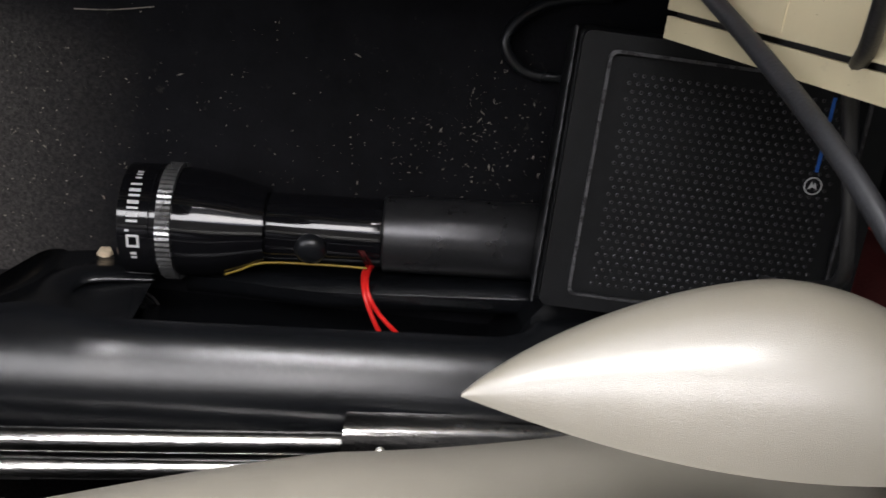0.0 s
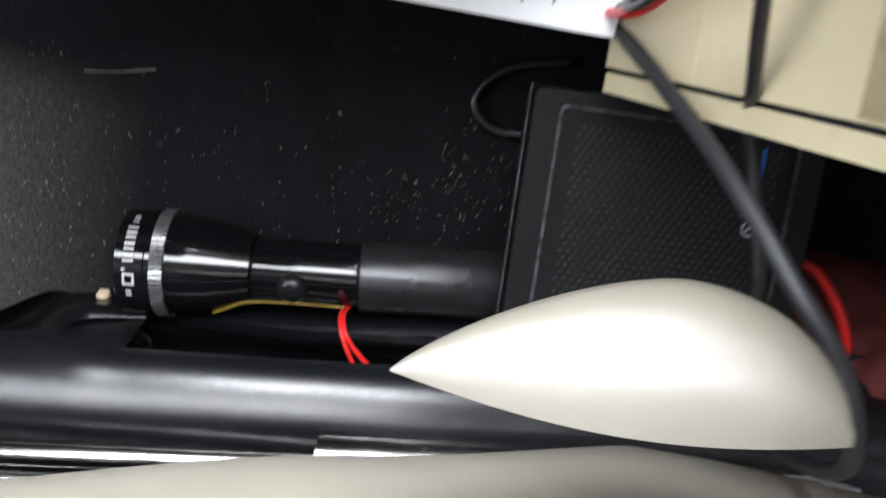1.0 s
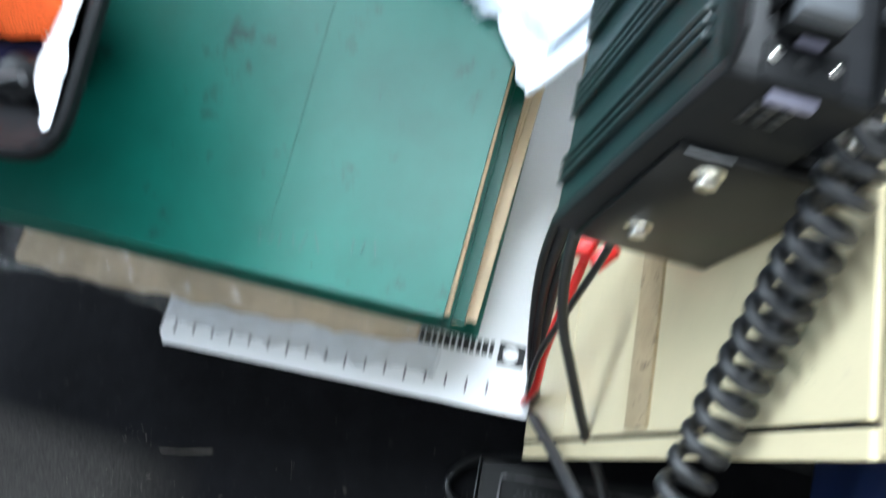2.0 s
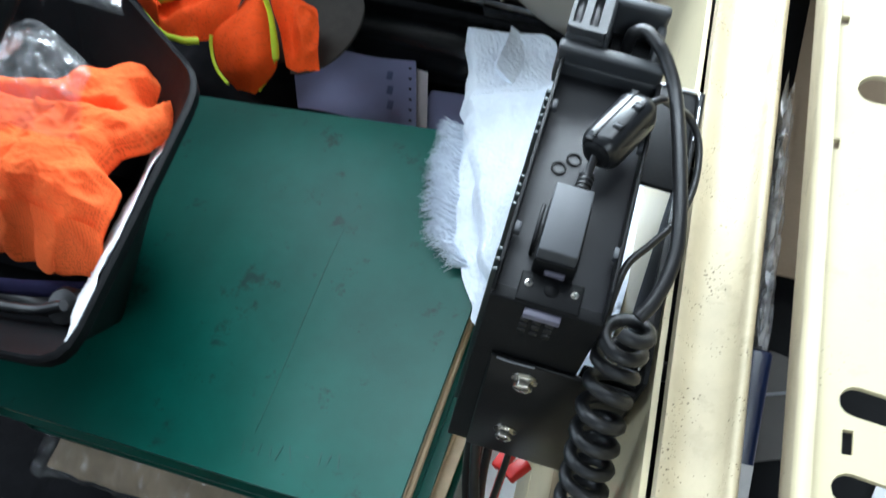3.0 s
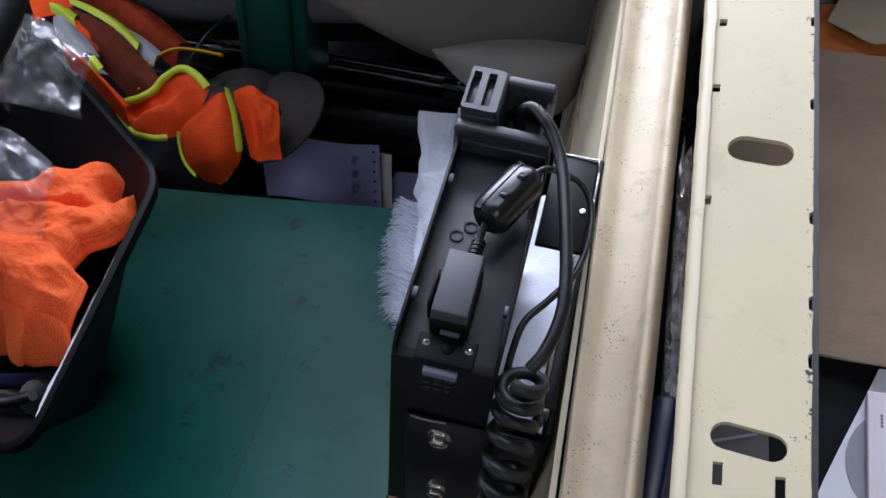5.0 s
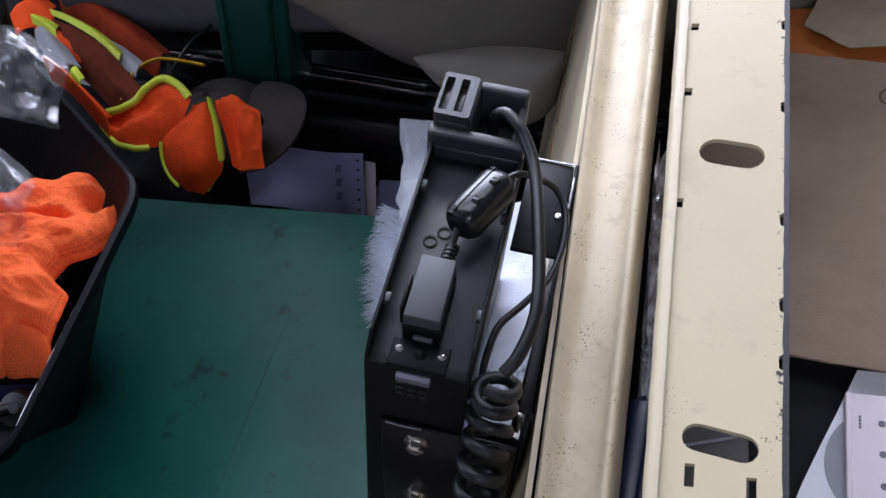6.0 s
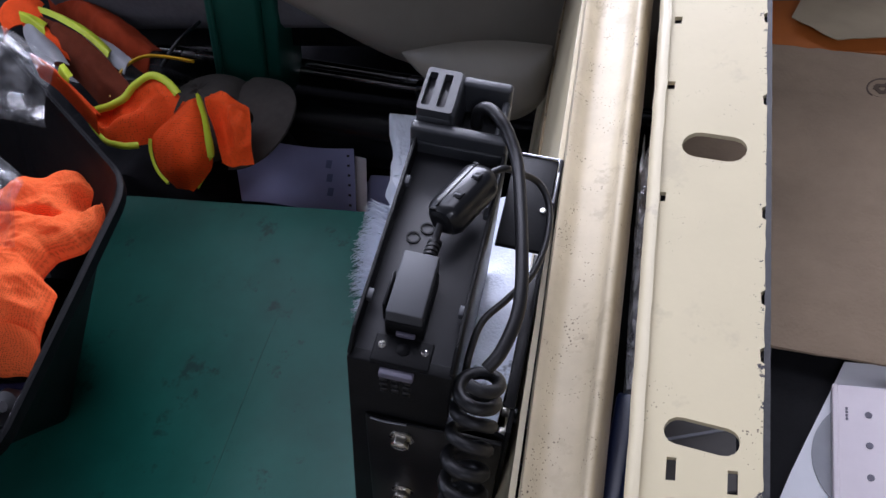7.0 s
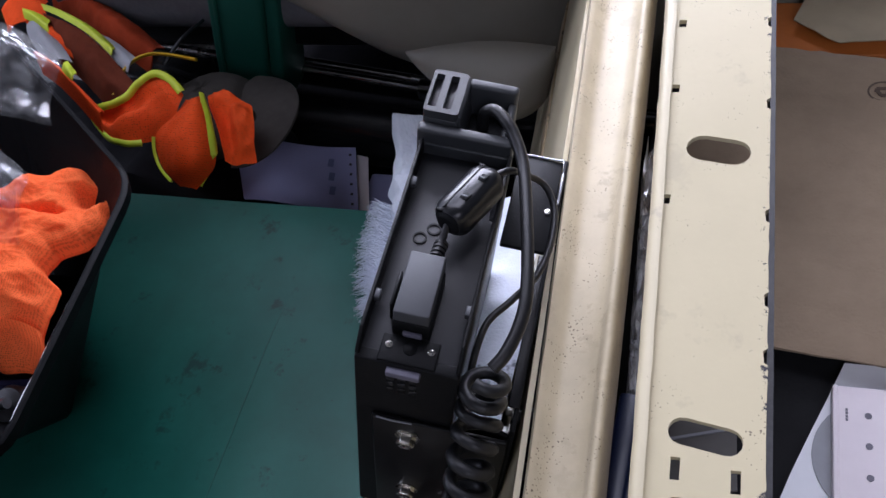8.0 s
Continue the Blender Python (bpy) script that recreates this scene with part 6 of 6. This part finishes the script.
def build_far_gear():
    heap = thing("duffel_bag", (-0.42, 0.72, FLOOR), "dark duffel bag heaped with work gear by the far seat", "bag")
    def h(u, v):
        x, y = -0.72 + 0.52 * u, 0.545 + 0.22 * v
        e = min(1, 5 * u, 5 * (1 - u)) ** 0.5 * min(1, 6 * v, 6 * (1 - v)) ** 0.5
        return (x, y, FLOOR + 0.001 + e * (0.17 + 0.03 * fold(x, y, 9, 3)))
    part("body", sheet(h, 60, 40), DARKBAG, heap)
    vest = thing("safety_vest", (-0.23, 0.58, 0.2), "orange mesh safety vest with lime piping, bunched up", "vest", "safety vests")
    def trim(f, line, width, name="piping", lab="lime yellow piping", mat=None, par=None):
        way = curve_points([(u, v, 0.0) for u, v in line], 8)
        n = len(way) - 1
        at = lambda q: Vector(f(min(1.0, max(0.0, q.x)), min(1.0, max(0.0, q.y))))
        def band(s, w):
            i = min(n - 1, int(s * n))
            q = way[i].lerp(way[i + 1], s * n - i)
            d = (at(way[i + 1]) - at(way[i])).normalized()
            up = (at(q + Vector((0.03, 0, 0))) - at(q - Vector((0.03, 0, 0)))).cross(at(q + Vector((0, 0.03, 0))) - at(q - Vector((0, 0.03, 0)))).normalized()
            if up.z < 0:
                up = -up
            return at(q) + d.cross(up).normalized() * width * 1.9 * (w - 0.5) + up * (0.0012 + 0.0016 * (1 - (2 * w - 1) ** 2))
        part(name, sheet(band, n, 6, 0.0010), mat or LIME, par or vest, lab)
    lobe = net_surface([[(-0.250, 0.622, 0.234), (-0.232, 0.609, 0.248), (-0.224, 0.608, 0.252), (-0.225, 0.614, 0.248), (-0.234, 0.629, 0.236)],
                        [(-0.249, 0.592, 0.240), (-0.225, 0.580, 0.254), (-0.211, 0.577, 0.258), (-0.205, 0.583, 0.254), (-0.207, 0.596, 0.242)],
                        [(-0.259, 0.572, 0.234), (-0.228, 0.558, 0.248), (-0.207, 0.553, 0.252), (-0.195, 0.556, 0.248), (-0.191, 0.567, 0.236)],
                        [(-0.252, 0.553, 0.216), (-0.224, 0.541, 0.230), (-0.206, 0.538, 0.234), (-0.197, 0.541, 0.230), (-0.194, 0.552, 0.218)],
                        [(-0.229, 0.538, 0.205), (-0.222, 0.536, 0.208), (-0.217, 0.535, 0.208), (-0.213, 0.535, 0.208), (-0.210, 0.536, 0.205)]], 0.0040, 26, 4)
    part("hanging_flap", sheet(lobe, 60, 60, 0.0, 0.7), ORANGECLOTH, vest)
    trim(lobe, [(0.0, 0.80), (0.2, 0.86), (0.4, 0.90), (0.6, 0.92), (0.8, 0.94), (0.95, 0.96)], 0.0042)
    trim(lobe, [(0.50, 0.0), (0.62, 0.0), (0.75, 0.0), (0.90, 0.02)], 0.0011)
    bunch = net_surface([[(-0.338, 0.592, 0.246), (-0.318, 0.595, 0.250), (-0.300, 0.600, 0.254), (-0.288, 0.613, 0.260), (-0.270, 0.622, 0.266), (-0.252, 0.618, 0.264), (-0.236, 0.608, 0.254)],
                         [(-0.337, 0.590, 0.242), (-0.316, 0.586, 0.236), (-0.298, 0.589, 0.244), (-0.284, 0.599, 0.246), (-0.268, 0.606, 0.256), (-0.252, 0.604, 0.258), (-0.238, 0.598, 0.250)],
                         [(-0.336, 0.588, 0.238), (-0.314, 0.578, 0.240), (-0.296, 0.577, 0.250), (-0.280, 0.583, 0.252), (-0.266, 0.590, 0.246), (-0.254, 0.590, 0.246), (-0.242, 0.588, 0.242)],
                         [(-0.334, 0.586, 0.236), (-0.312, 0.570, 0.232), (-0.292, 0.563, 0.234), (-0.276, 0.564, 0.232), (-0.266, 0.574, 0.226), (-0.256, 0.578, 0.228), (-0.246, 0.580, 0.230)]], 0.0026, 34, 14)
    part("bunched_cloth", sheet(lambda u, v: bunch(v, u), 70, 44, 0.0, 0.7), ORANGECLOTH, vest)
    trim(bunch, [(0.0, 0.0), (0.0, 0.2), (0.0, 0.45), (0.0, 0.7), (0.02, 0.97)], 0.0032)
    trim(bunch, [(0.1, 0.0), (0.5, 0.0), (0.98, 0.01), (1.0, 0.2), (1.0, 0.42), (0.99, 0.54)], 0.0026)
    side = net_surface([[(-0.222, 0.630, 0.240), (-0.204, 0.628, 0.244), (-0.188, 0.622, 0.236), (-0.172, 0.613, 0.238)],
                        [(-0.212, 0.606, 0.246), (-0.196, 0.604, 0.232), (-0.182, 0.600, 0.242), (-0.163, 0.594, 0.232)],
                        [(-0.198, 0.586, 0.232), (-0.188, 0.582, 0.222), (-0.174, 0.580, 0.228), (-0.160, 0.577, 0.222)],
                        [(-0.190, 0.566, 0.212), (-0.180, 0.564, 0.208), (-0.170, 0.566, 0.210), (-0.158, 0.568, 0.210)]], 0.007, 34, 7)
    part("side_panel", sheet(side, 40, 40, 0.0, 0.6), ORANGECLOTH, vest)
    cap = thing("baseball_cap", (-0.23, 0.66, 0.2), "grey cotton cap with a curved peak under the vest", "cap")
    def peak(u, v):
        a = -math.pi / 2 + math.pi * u
        r = 0.016 + 0.046 * v
        x, y = -0.213 + r * (1.0 + 0.06 * math.cos(a)) * math.cos(a) + 0.014 * math.sin(-a), 0.641 + r * 1.02 * math.sin(a)
        return (x, y, 0.200 - 0.016 * (math.sin(a) * v) ** 2 + 0.006 * v)
    part("peak", sheet(peak, 40, 14, 0.0025), CAPGREY, cap)
    def crown(u, v):
        a, c = 2 * math.pi * u, math.pi / 2 * v
        return (-0.262 + 0.06 * math.cos(a) * math.cos(c), 0.66 + 0.055 * math.sin(a) * math.cos(c), 0.165 + 0.050 * math.sin(c) + 0.003 * fold(a, c, 3, 2))
    part("crown", sheet(crown, 40, 14), CAPGREY, cap)
    v2 = thing("safety_vest", (-0.45, 0.68, 0.17), "orange, lime and grey safety vest slung behind the bin", "vest", "safety vests")
    def drape(rows, mat, name, label="", amp=0.003, seed=3, uvs=0.8):
        g = net_surface(rows, amp, 26, seed)
        return part(name, sheet(g, 44, 44, 0.0012, uvs), mat, v2, label)
    # folds: the hood by the bin's rim, a lime-edged roll, the lining with painted shade between, the strip along the
    # rim and a far fold painted darker
    drape([[(-0.560, 0.700, 0.230), (-0.530, 0.735, 0.262), (-0.492, 0.742, 0.272), (-0.462, 0.728, 0.270)],
           [(-0.540, 0.688, 0.236), (-0.515, 0.715, 0.274), (-0.485, 0.720, 0.282), (-0.452, 0.710, 0.276)],
           [(-0.520, 0.672, 0.232), (-0.496, 0.690, 0.262), (-0.470, 0.696, 0.270), (-0.440, 0.692, 0.266)]], ORANGECLOTH, "hood", "", 0.004, 5)
    drape([[(-0.482, 0.726, 0.270), (-0.440, 0.713, 0.273), (-0.400, 0.697, 0.271), (-0.372, 0.683, 0.268), (-0.342, 0.664, 0.262)],
           [(-0.478, 0.721, 0.277), (-0.437, 0.707, 0.279), (-0.398, 0.691, 0.276), (-0.370, 0.676, 0.272), (-0.340, 0.658, 0.265)],
           [(-0.476, 0.716, 0.274), (-0.436, 0.701, 0.276), (-0.398, 0.685, 0.273), (-0.370, 0.671, 0.269), (-0.341, 0.653, 0.262)]], LIME, "tape", "lime reflective tape along a rolled edge", 0.0008, 2)
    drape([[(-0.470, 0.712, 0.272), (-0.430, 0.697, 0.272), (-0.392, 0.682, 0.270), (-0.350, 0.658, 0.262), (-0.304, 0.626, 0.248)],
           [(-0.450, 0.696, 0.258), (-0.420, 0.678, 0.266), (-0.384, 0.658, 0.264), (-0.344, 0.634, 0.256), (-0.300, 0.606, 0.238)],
           [(-0.440, 0.674, 0.232), (-0.410, 0.656, 0.240), (-0.376, 0.636, 0.240), (-0.340, 0.612, 0.232), (-0.306, 0.592, 0.220)]], SHADELINING, "lining", "orange lining, shade painted brown", 0.006, 8)
    drape([[(-0.482, 0.712, 0.270), (-0.450, 0.698, 0.270), (-0.418, 0.682, 0.266), (-0.392, 0.670, 0.258)],
           [(-0.478, 0.704, 0.274), (-0.446, 0.690, 0.274), (-0.414, 0.672, 0.268), (-0.388, 0.660, 0.260)],
           [(-0.474, 0.696, 0.268), (-0.442, 0.680, 0.268), (-0.412, 0.662, 0.262), (-0.386, 0.652, 0.254)]], ORANGECLOTH, "inner_fold", "", 0.002, 6)
    drape([[(-0.484, 0.716, 0.274), (-0.460, 0.705, 0.275), (-0.436, 0.694, 0.272)], [(-0.478, 0.706, 0.278), (-0.455, 0.695, 0.279), (-0.432, 0.684, 0.275)], [(-0.474, 0.698, 0.272), (-0.452, 0.688, 0.273), (-0.430, 0.678, 0.270)]], LIME, "tape", "lime reflective tape", 0.001, 4)
    drape([[(-0.486, 0.712, 0.262), (-0.462, 0.682, 0.266), (-0.428, 0.652, 0.268), (-0.398, 0.632, 0.264)],
           [(-0.478, 0.712, 0.270), (-0.448, 0.684, 0.274), (-0.414, 0.656, 0.275), (-0.388, 0.636, 0.270)],
           [(-0.470, 0.710, 0.264), (-0.438, 0.684, 0.266), (-0.404, 0.660, 0.266), (-0.380, 0.640, 0.262)]], SILVERTAPE, "tape", "silver reflective tape", 0.001, 4)
    drape([[(-0.404, 0.632, 0.280), (-0.366, 0.612, 0.284), (-0.328, 0.588, 0.280), (-0.292, 0.566, 0.270)],
           [(-0.398, 0.624, 0.290), (-0.360, 0.604, 0.292), (-0.324, 0.581, 0.288), (-0.290, 0.559, 0.276)],
           [(-0.394, 0.614, 0.270), (-0.358, 0.594, 0.272), (-0.324, 0.572, 0.268), (-0.294, 0.552, 0.258)]], ORANGECLOTH, "rim_fold", "", 0.002, 6)
    drape([[(-0.350, 0.612, 0.290), (-0.340, 0.604, 0.291), (-0.332, 0.598, 0.288)], [(-0.346, 0.602, 0.295), (-0.338, 0.596, 0.295), (-0.330, 0.590, 0.291)], [(-0.348, 0.594, 0.288), (-0.340, 0.590, 0.288), (-0.332, 0.586, 0.285)]], LIME, "piping", "lime piping", 0.0006, 4)
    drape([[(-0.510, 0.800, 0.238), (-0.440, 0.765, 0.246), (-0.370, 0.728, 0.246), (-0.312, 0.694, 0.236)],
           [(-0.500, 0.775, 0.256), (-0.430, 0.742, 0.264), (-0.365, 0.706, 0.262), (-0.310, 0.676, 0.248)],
           [(-0.490, 0.750, 0.238), (-0.420, 0.716, 0.244), (-0.362, 0.684, 0.242), (-0.314, 0.660, 0.232)]], SHADEORANGE, "back_fold", "orange cloth with shade put into its colour", 0.005, 11)
    drape([[(-0.386, 0.694, 0.258), (-0.352, 0.678, 0.258), (-0.322, 0.662, 0.252)], [(-0.384, 0.682, 0.264), (-0.350, 0.667, 0.263), (-0.320, 0.651, 0.256)], [(-0.382, 0.672, 0.256), (-0.350, 0.657, 0.256), (-0.322, 0.642, 0.250)]], SILVERTAPE, "tape", "dull silver reflective tape", 0.001, 7)
    hoop = thing("ear_muff_band", (-0.32, 0.67, 0.2), "thin yellow plastic headband among the gear", "headband")
    part("band", tube([(-0.329, 0.618, 0.242), (-0.3285, 0.635, 0.249), (-0.323, 0.655, 0.252), (-0.309, 0.667, 0.252), (-0.288, 0.671, 0.248), (-0.258, 0.669, 0.244)], 0.0030, 8, flat=0.6), YELLOWBAND, hoop)
    gog = thing("safety_glasses", (-0.34, 0.675, 0.2), "clear safety glasses lying in the pile of gear", "glasses")
    def lens(u, v):
        a = (u - 0.5) * 1.6
        return (-0.335 + 0.035 * math.sin(a), 0.668 + 0.012 * math.cos(a) + 0.02 * (v - 0.5), 0.215 + 0.028 * v - 0.01 * (u - 0.5) ** 2)
    part("lens", sheet(lens, 24, 10, 0.0015), FILM, gog)
    part("arm", tube([(-0.302, 0.672, 0.235), (-0.29, 0.70, 0.245), (-0.285, 0.735, 0.24)], 0.002, 8), GLOSSBLACK, gog)
    part("arm", tube([(-0.368, 0.672, 0.235), (-0.375, 0.70, 0.24), (-0.37, 0.73, 0.225)], 0.002, 8), GLOSSBLACK, gog)
    case = thing("tool_case", (-0.275, 0.76, 0.12), "green painted metal tool case standing on the dark bag", "case")
    cm = Matrix.Translation((-0.283, 0.752, 0.125)) @ Matrix.Rotation(radians(18), 4, "Y")
    part("body", moved(box(-0.030, 0.030, -0.018, 0.05, 0.0, 0.20, 0.004), cm), CASEGREEN, case)
    part("raised_rim", moved(box(0.0302, 0.046, -0.012, 0.05, 0.0, 0.20, 0.003), cm), CASEGREEN, case, "darker green side")
    part("rib", moved(box(-0.022, -0.018, -0.0205, -0.0182, 0.0, 0.19, 0.001), cm), CASEGREEN, case)
    pads = thing("form_pad", (-0.18, 0.64, 0.08), "pad of white punched forms lying in the shade behind the books", "forms")
    def pf(u, v):
        lo = Vector((-0.228, 0.600, 0.118)).lerp(Vector((-0.113, 0.618, 0.088)), u)
        hi = Vector((-0.250, 0.655, 0.150)).lerp(Vector((-0.136, 0.690, 0.106)), u)
        return lo.lerp(hi, v) + Vector((0, 0, 0.002 * math.sin(u * 7)))
    part("sheet", sheet(pf, 20, 14, 0.003), FORMPAPER, pads)
    for i in range(6):
        p = Vector(pf(0.95, 0.1 + 0.155 * i))
        part("punch_mark", moved(box(-0.0014, 0.0014, -0.0012, 0.0012, 0, 0.0003), frame_to(p + Vector((0, 0, 0.0004)), (1, 0.16, -0.26), (0, -0.3, 0.95))), INK, pads, smooth=False)
    for i in range(3):
        p = Vector(pf(0.78, 0.3 + 0.22 * i))
        part("print_block", moved(box(-0.003, 0.003, -0.0045, 0.0045, 0, 0.0003), frame_to(p + Vector((0, 0, 0.0004)), (1, 0.16, -0.26), (0, -0.3, 0.95))), BLUEPRINT, pads, smooth=False)
    pads2 = thing("form_pad", (-0.11, 0.65, 0.08), "pinkish punched forms tucked behind the pad", "forms")
    def pg(u, v):
        return (-0.116 + 0.012 * u - 0.022 * v, 0.620 + 0.070 * v, 0.084 + 0.012 * v - 0.003 * u)
    part("sheet", sheet(pg, 6, 12, 0.003), PINKPAPER, pads2)
    cards = thing("white_box", (-0.09, 0.66, FLOOR), "white cardboard box beside the forms", "box")
    part("body", box(-0.122, -0.035, 0.60, 0.68, FLOOR, 0.080, 0.003), FORMPAPER, cards)


def build_paper_slips():
    for x, y, w, h, turn in ((-0.432, 0.792, 0.030, 0.018, 0.3), (-0.402, 0.812, 0.022, 0.014, -0.4)):
        slip = thing("paper_slip", (x, y, 0.12), "small white paper slip lying among the gear", "paper", "paper slips")
        def f(u, v):
            a, b = (u - 0.5) * w, (v - 0.5) * h
            return (x + a * math.cos(turn) - b * math.sin(turn), y + a * math.sin(turn) + b * math.cos(turn), 0.178 + 0.004 * math.sin(u * 4) + 0.02 * v)
        part("sheet", sheet(f, 10, 6, 0.0006), FORMPAPER, slip)


SILVERTAPE = material("silver_reflective_tape", (0.34, 0.35, 0.37), 0.6, 0.0, 0.1, 80)
YELLOWBAND = material("yellow_band_plastic", (0.6, 0.36, 0.01), 0.4, 0, 0.1, 80)
# white paper; the dark blue of the shade is put into its colour
FORMPAPER = material("shade_blue_form_paper", (0.29, 0.30, 0.49), 0.7, 0, 0.06, 40, 0.1, 200, spec=0.3)
BLUEPRINT = material("blue_grey_print", (0.12, 0.14, 0.26), 0.7)
build_far_gear()
build_paper_slips()


# ---------------------------------------------------------------- behind the slotted plate
def build_behind_plate():
    bagp = thing("paper_sack", (0.4, 0.5, 0.2742), "brown paper sack with a printed round recycling mark", "sack")
    def f(u, v):
        x, y = 0.226 + 0.311 * u, 0.392 + 0.255 * v - 0.038 * u
        return (x, y, 0.288 + 0.0060 * fold(x, y, 7, 2) + 0.0034 * fold(x * 0.6 + y * 0.5, y, 20, 5) + 0.0008 * fold(x, y, 55, 9))
    part("front", sheet(f, 90, 90, 0.002), KRAFT, bagp)
    part("body", box(0.2885, 0.53, 0.400, 0.60, 0.2745, 0.2855, 0.004), KRAFT, bagp)
    c = Vector((0.349, 0.592, 0.2925))
    part("printed_ring", moved(lathe([(0.0086, 0), (0.0086, 0.0003), (0.0098, 0.0003), (0.0098, 0)], None, 36, True), Matrix.Translation(c)), BROWNINK, bagp)
    for k in range(3):
        part("printed_arrow", moved(prism([(-0.0042, 0.0018), (0.0018, 0.0018), (0.0018, 0.0005), (0.0050, 0.0030), (0.0018, 0.0056), (0.0018, 0.0042), (-0.0042, 0.0042)], 0.0003), Matrix.Translation(c) @ Matrix.Rotation(radians(120 * k), 4, "Z")), BROWNINK, bagp, smooth=False)
    orange = thing("orange_folder", (0.3, 0.66, 0.2742), "orange card folder behind the paper sack", "folder")
    part("card", box(0.272, 0.37, 0.640, 0.70, 0.2745, 0.283, 0.001), ORANGEPAPER, orange)
    tan = thing("old_map", (0.36, 0.7, 0.284), "creased tan printed paper lying over the folder", "paper")
    def g(u, v):
        x0, y0 = line_at([(0.0, 0.289), (0.4, 0.321), (1.0, 0.377)], u), line_at([(0.0, 0.664), (0.4, 0.640), (1.0, 0.643)], u)
        x, y = x0 + (0.306 + 0.073 * u - x0) * v, y0 + (0.728 - 0.004 * u - y0) * v
        return (x, y, 0.2935 + 0.004 * fold(x, y, 18, 3))
    part("sheet", sheet(g, 40, 30, 0.0008), TANPAPER, tan)
    env = thing("white_envelope", (0.36, 0.31, 0.2742), "large white envelope with a curved edge", "envelope")
    outline = [(0.2885, 0.215), (0.2905, 0.245), (0.2945, 0.270), (0.300, 0.292), (0.3065, 0.314), (0.314, 0.336), (0.3225, 0.360), (0.331, 0.385), (0.50, 0.389), (0.50, 0.215)]
    part("sheet", prism(outline, 0.003, Matrix.Translation((0, 0, 0.2752))), WHITEPAPER, env)
    tick = thing("ticket_pad", (0.36, 0.3, 0.28), "thick pad of pinkish punched tickets lying on the envelope", "tickets")
    m = frame_to((0.3265, 0.364, 0.2785), (0.9945, 0.035, 0))
    part("block", moved(box(0, 0.11, -0.14, 0, 0, 0.010, 0.0008), m), PINKPAPER, tick)
    part("binding", moved(box(-0.0022, 0.0006, -0.14, 0.0, 0.0002, 0.0106, 0.0006), m), PINKPAPER, tick, "glued pink spine")
    for k in range(5):
        part("punch_hole", moved(lathe([(0.0018, 0), (0.0018, 0.0003), (0.0002, 0.0003)], None, 18), m @ Matrix.Translation((0.0150, -0.017 - 0.0175 * k, 0.0101))), INK_SOFT, tick, smooth=False)
    for k in range(4):
        part("print_bar", moved(box(0.0262, 0.0272, -0.0295 - 0.0260 * k, -0.0140 - 0.026 * k, 0.0101, 0.0103), m), INK_SOFT, tick, smooth=False)
        part("print_bar", moved(box(0.0040, 0.0052, -0.0150 - 0.0020 * k, -0.0135 - 0.002 * k, 0.0101, 0.0103), m), INK_SOFT, tick, smooth=False)
    card = thing("grey_card", (0.262, 0.32, 0.2742), "dull grey card lying on the dark shelf under the slotted plate", "card")
    part("sheet", prism([(0.242, 0.285), (0.281, 0.300), (0.276, 0.352), (0.268, 0.344), (0.240, 0.350)], 0.002, Matrix.Translation((0, 0, 0.2746))), CARDGREY, card)
    part("edge", prism([(0.242, 0.322), (0.272, 0.333), (0.2716, 0.3345), (0.2416, 0.3235)], 0.001, Matrix.Translation((0, 0, 0.2768))), GREYDISC, card, "pale folded edge")
    disc = thing("paper_disc", (0.345, 0.3, 0.2785), "grey printed disc half under the tickets", "disc")
    part("disc", lathe([(0.036, 0), (0.036, 0.0008), (0.0003, 0.0008)], Matrix.Translation((0.352, 0.328, 0.2783)), 60), GREYDISC, disc)
    wrap = thing("plastic_wrap", (0.232, 0.4, 0.2742), "crumpled clear plastic stuffed in the gap of the rack", "wrap")
    def w(u, v):
        y = 0.290 + 0.125 * v
        a = 2 * math.pi * u
        x = 0.2285 - 0.072 * (y - 0.36)
        c = fold(math.cos(a) + v * 4, math.sin(a), 1.6, 1)
        n = noise.noise(Vector((math.cos(a) * 3, math.sin(a) * 3, v * 14)))
        return (x + 0.0062 * math.cos(a) * (0.75 + 0.25 * n), y + 0.010 * n + 0.006 * c, 0.352 + (0.030 + 0.012 * c) * math.sin(a) + 0.026 * v)
    part("film", sheet(w, 18, 30), FILM_MILKY, wrap, smooth=False)
    blue = thing("blue_packet", (0.235, 0.2, 0.2742), "dark blue printed packet in the gap of the rack", "packet")
    part("body", box(0.2285, 0.2390, 0.150, 0.290, 0.2745, 0.385, 0.002), BLUEPLASTIC, blue)
    for k in range(3):
        part("print_bar", box(0.2283, 0.23902, 0.165 + 0.028 * k, 0.182 + 0.028 * k, 0.37, 0.3852), WHITEINK, blue, smooth=False)


GREYDISC = material("grey_printed_disc", (0.3, 0.31, 0.33), 0.6, 0, 0.1, 60)
FILM_MILKY = film_plastic("milky_plastic_film", (0.75, 0.76, 0.78), 0.62)
CARDGREY = material("dull_grey_card", (0.13, 0.122, 0.115), 0.8, 0, 0.15, 40)
build_behind_plate()
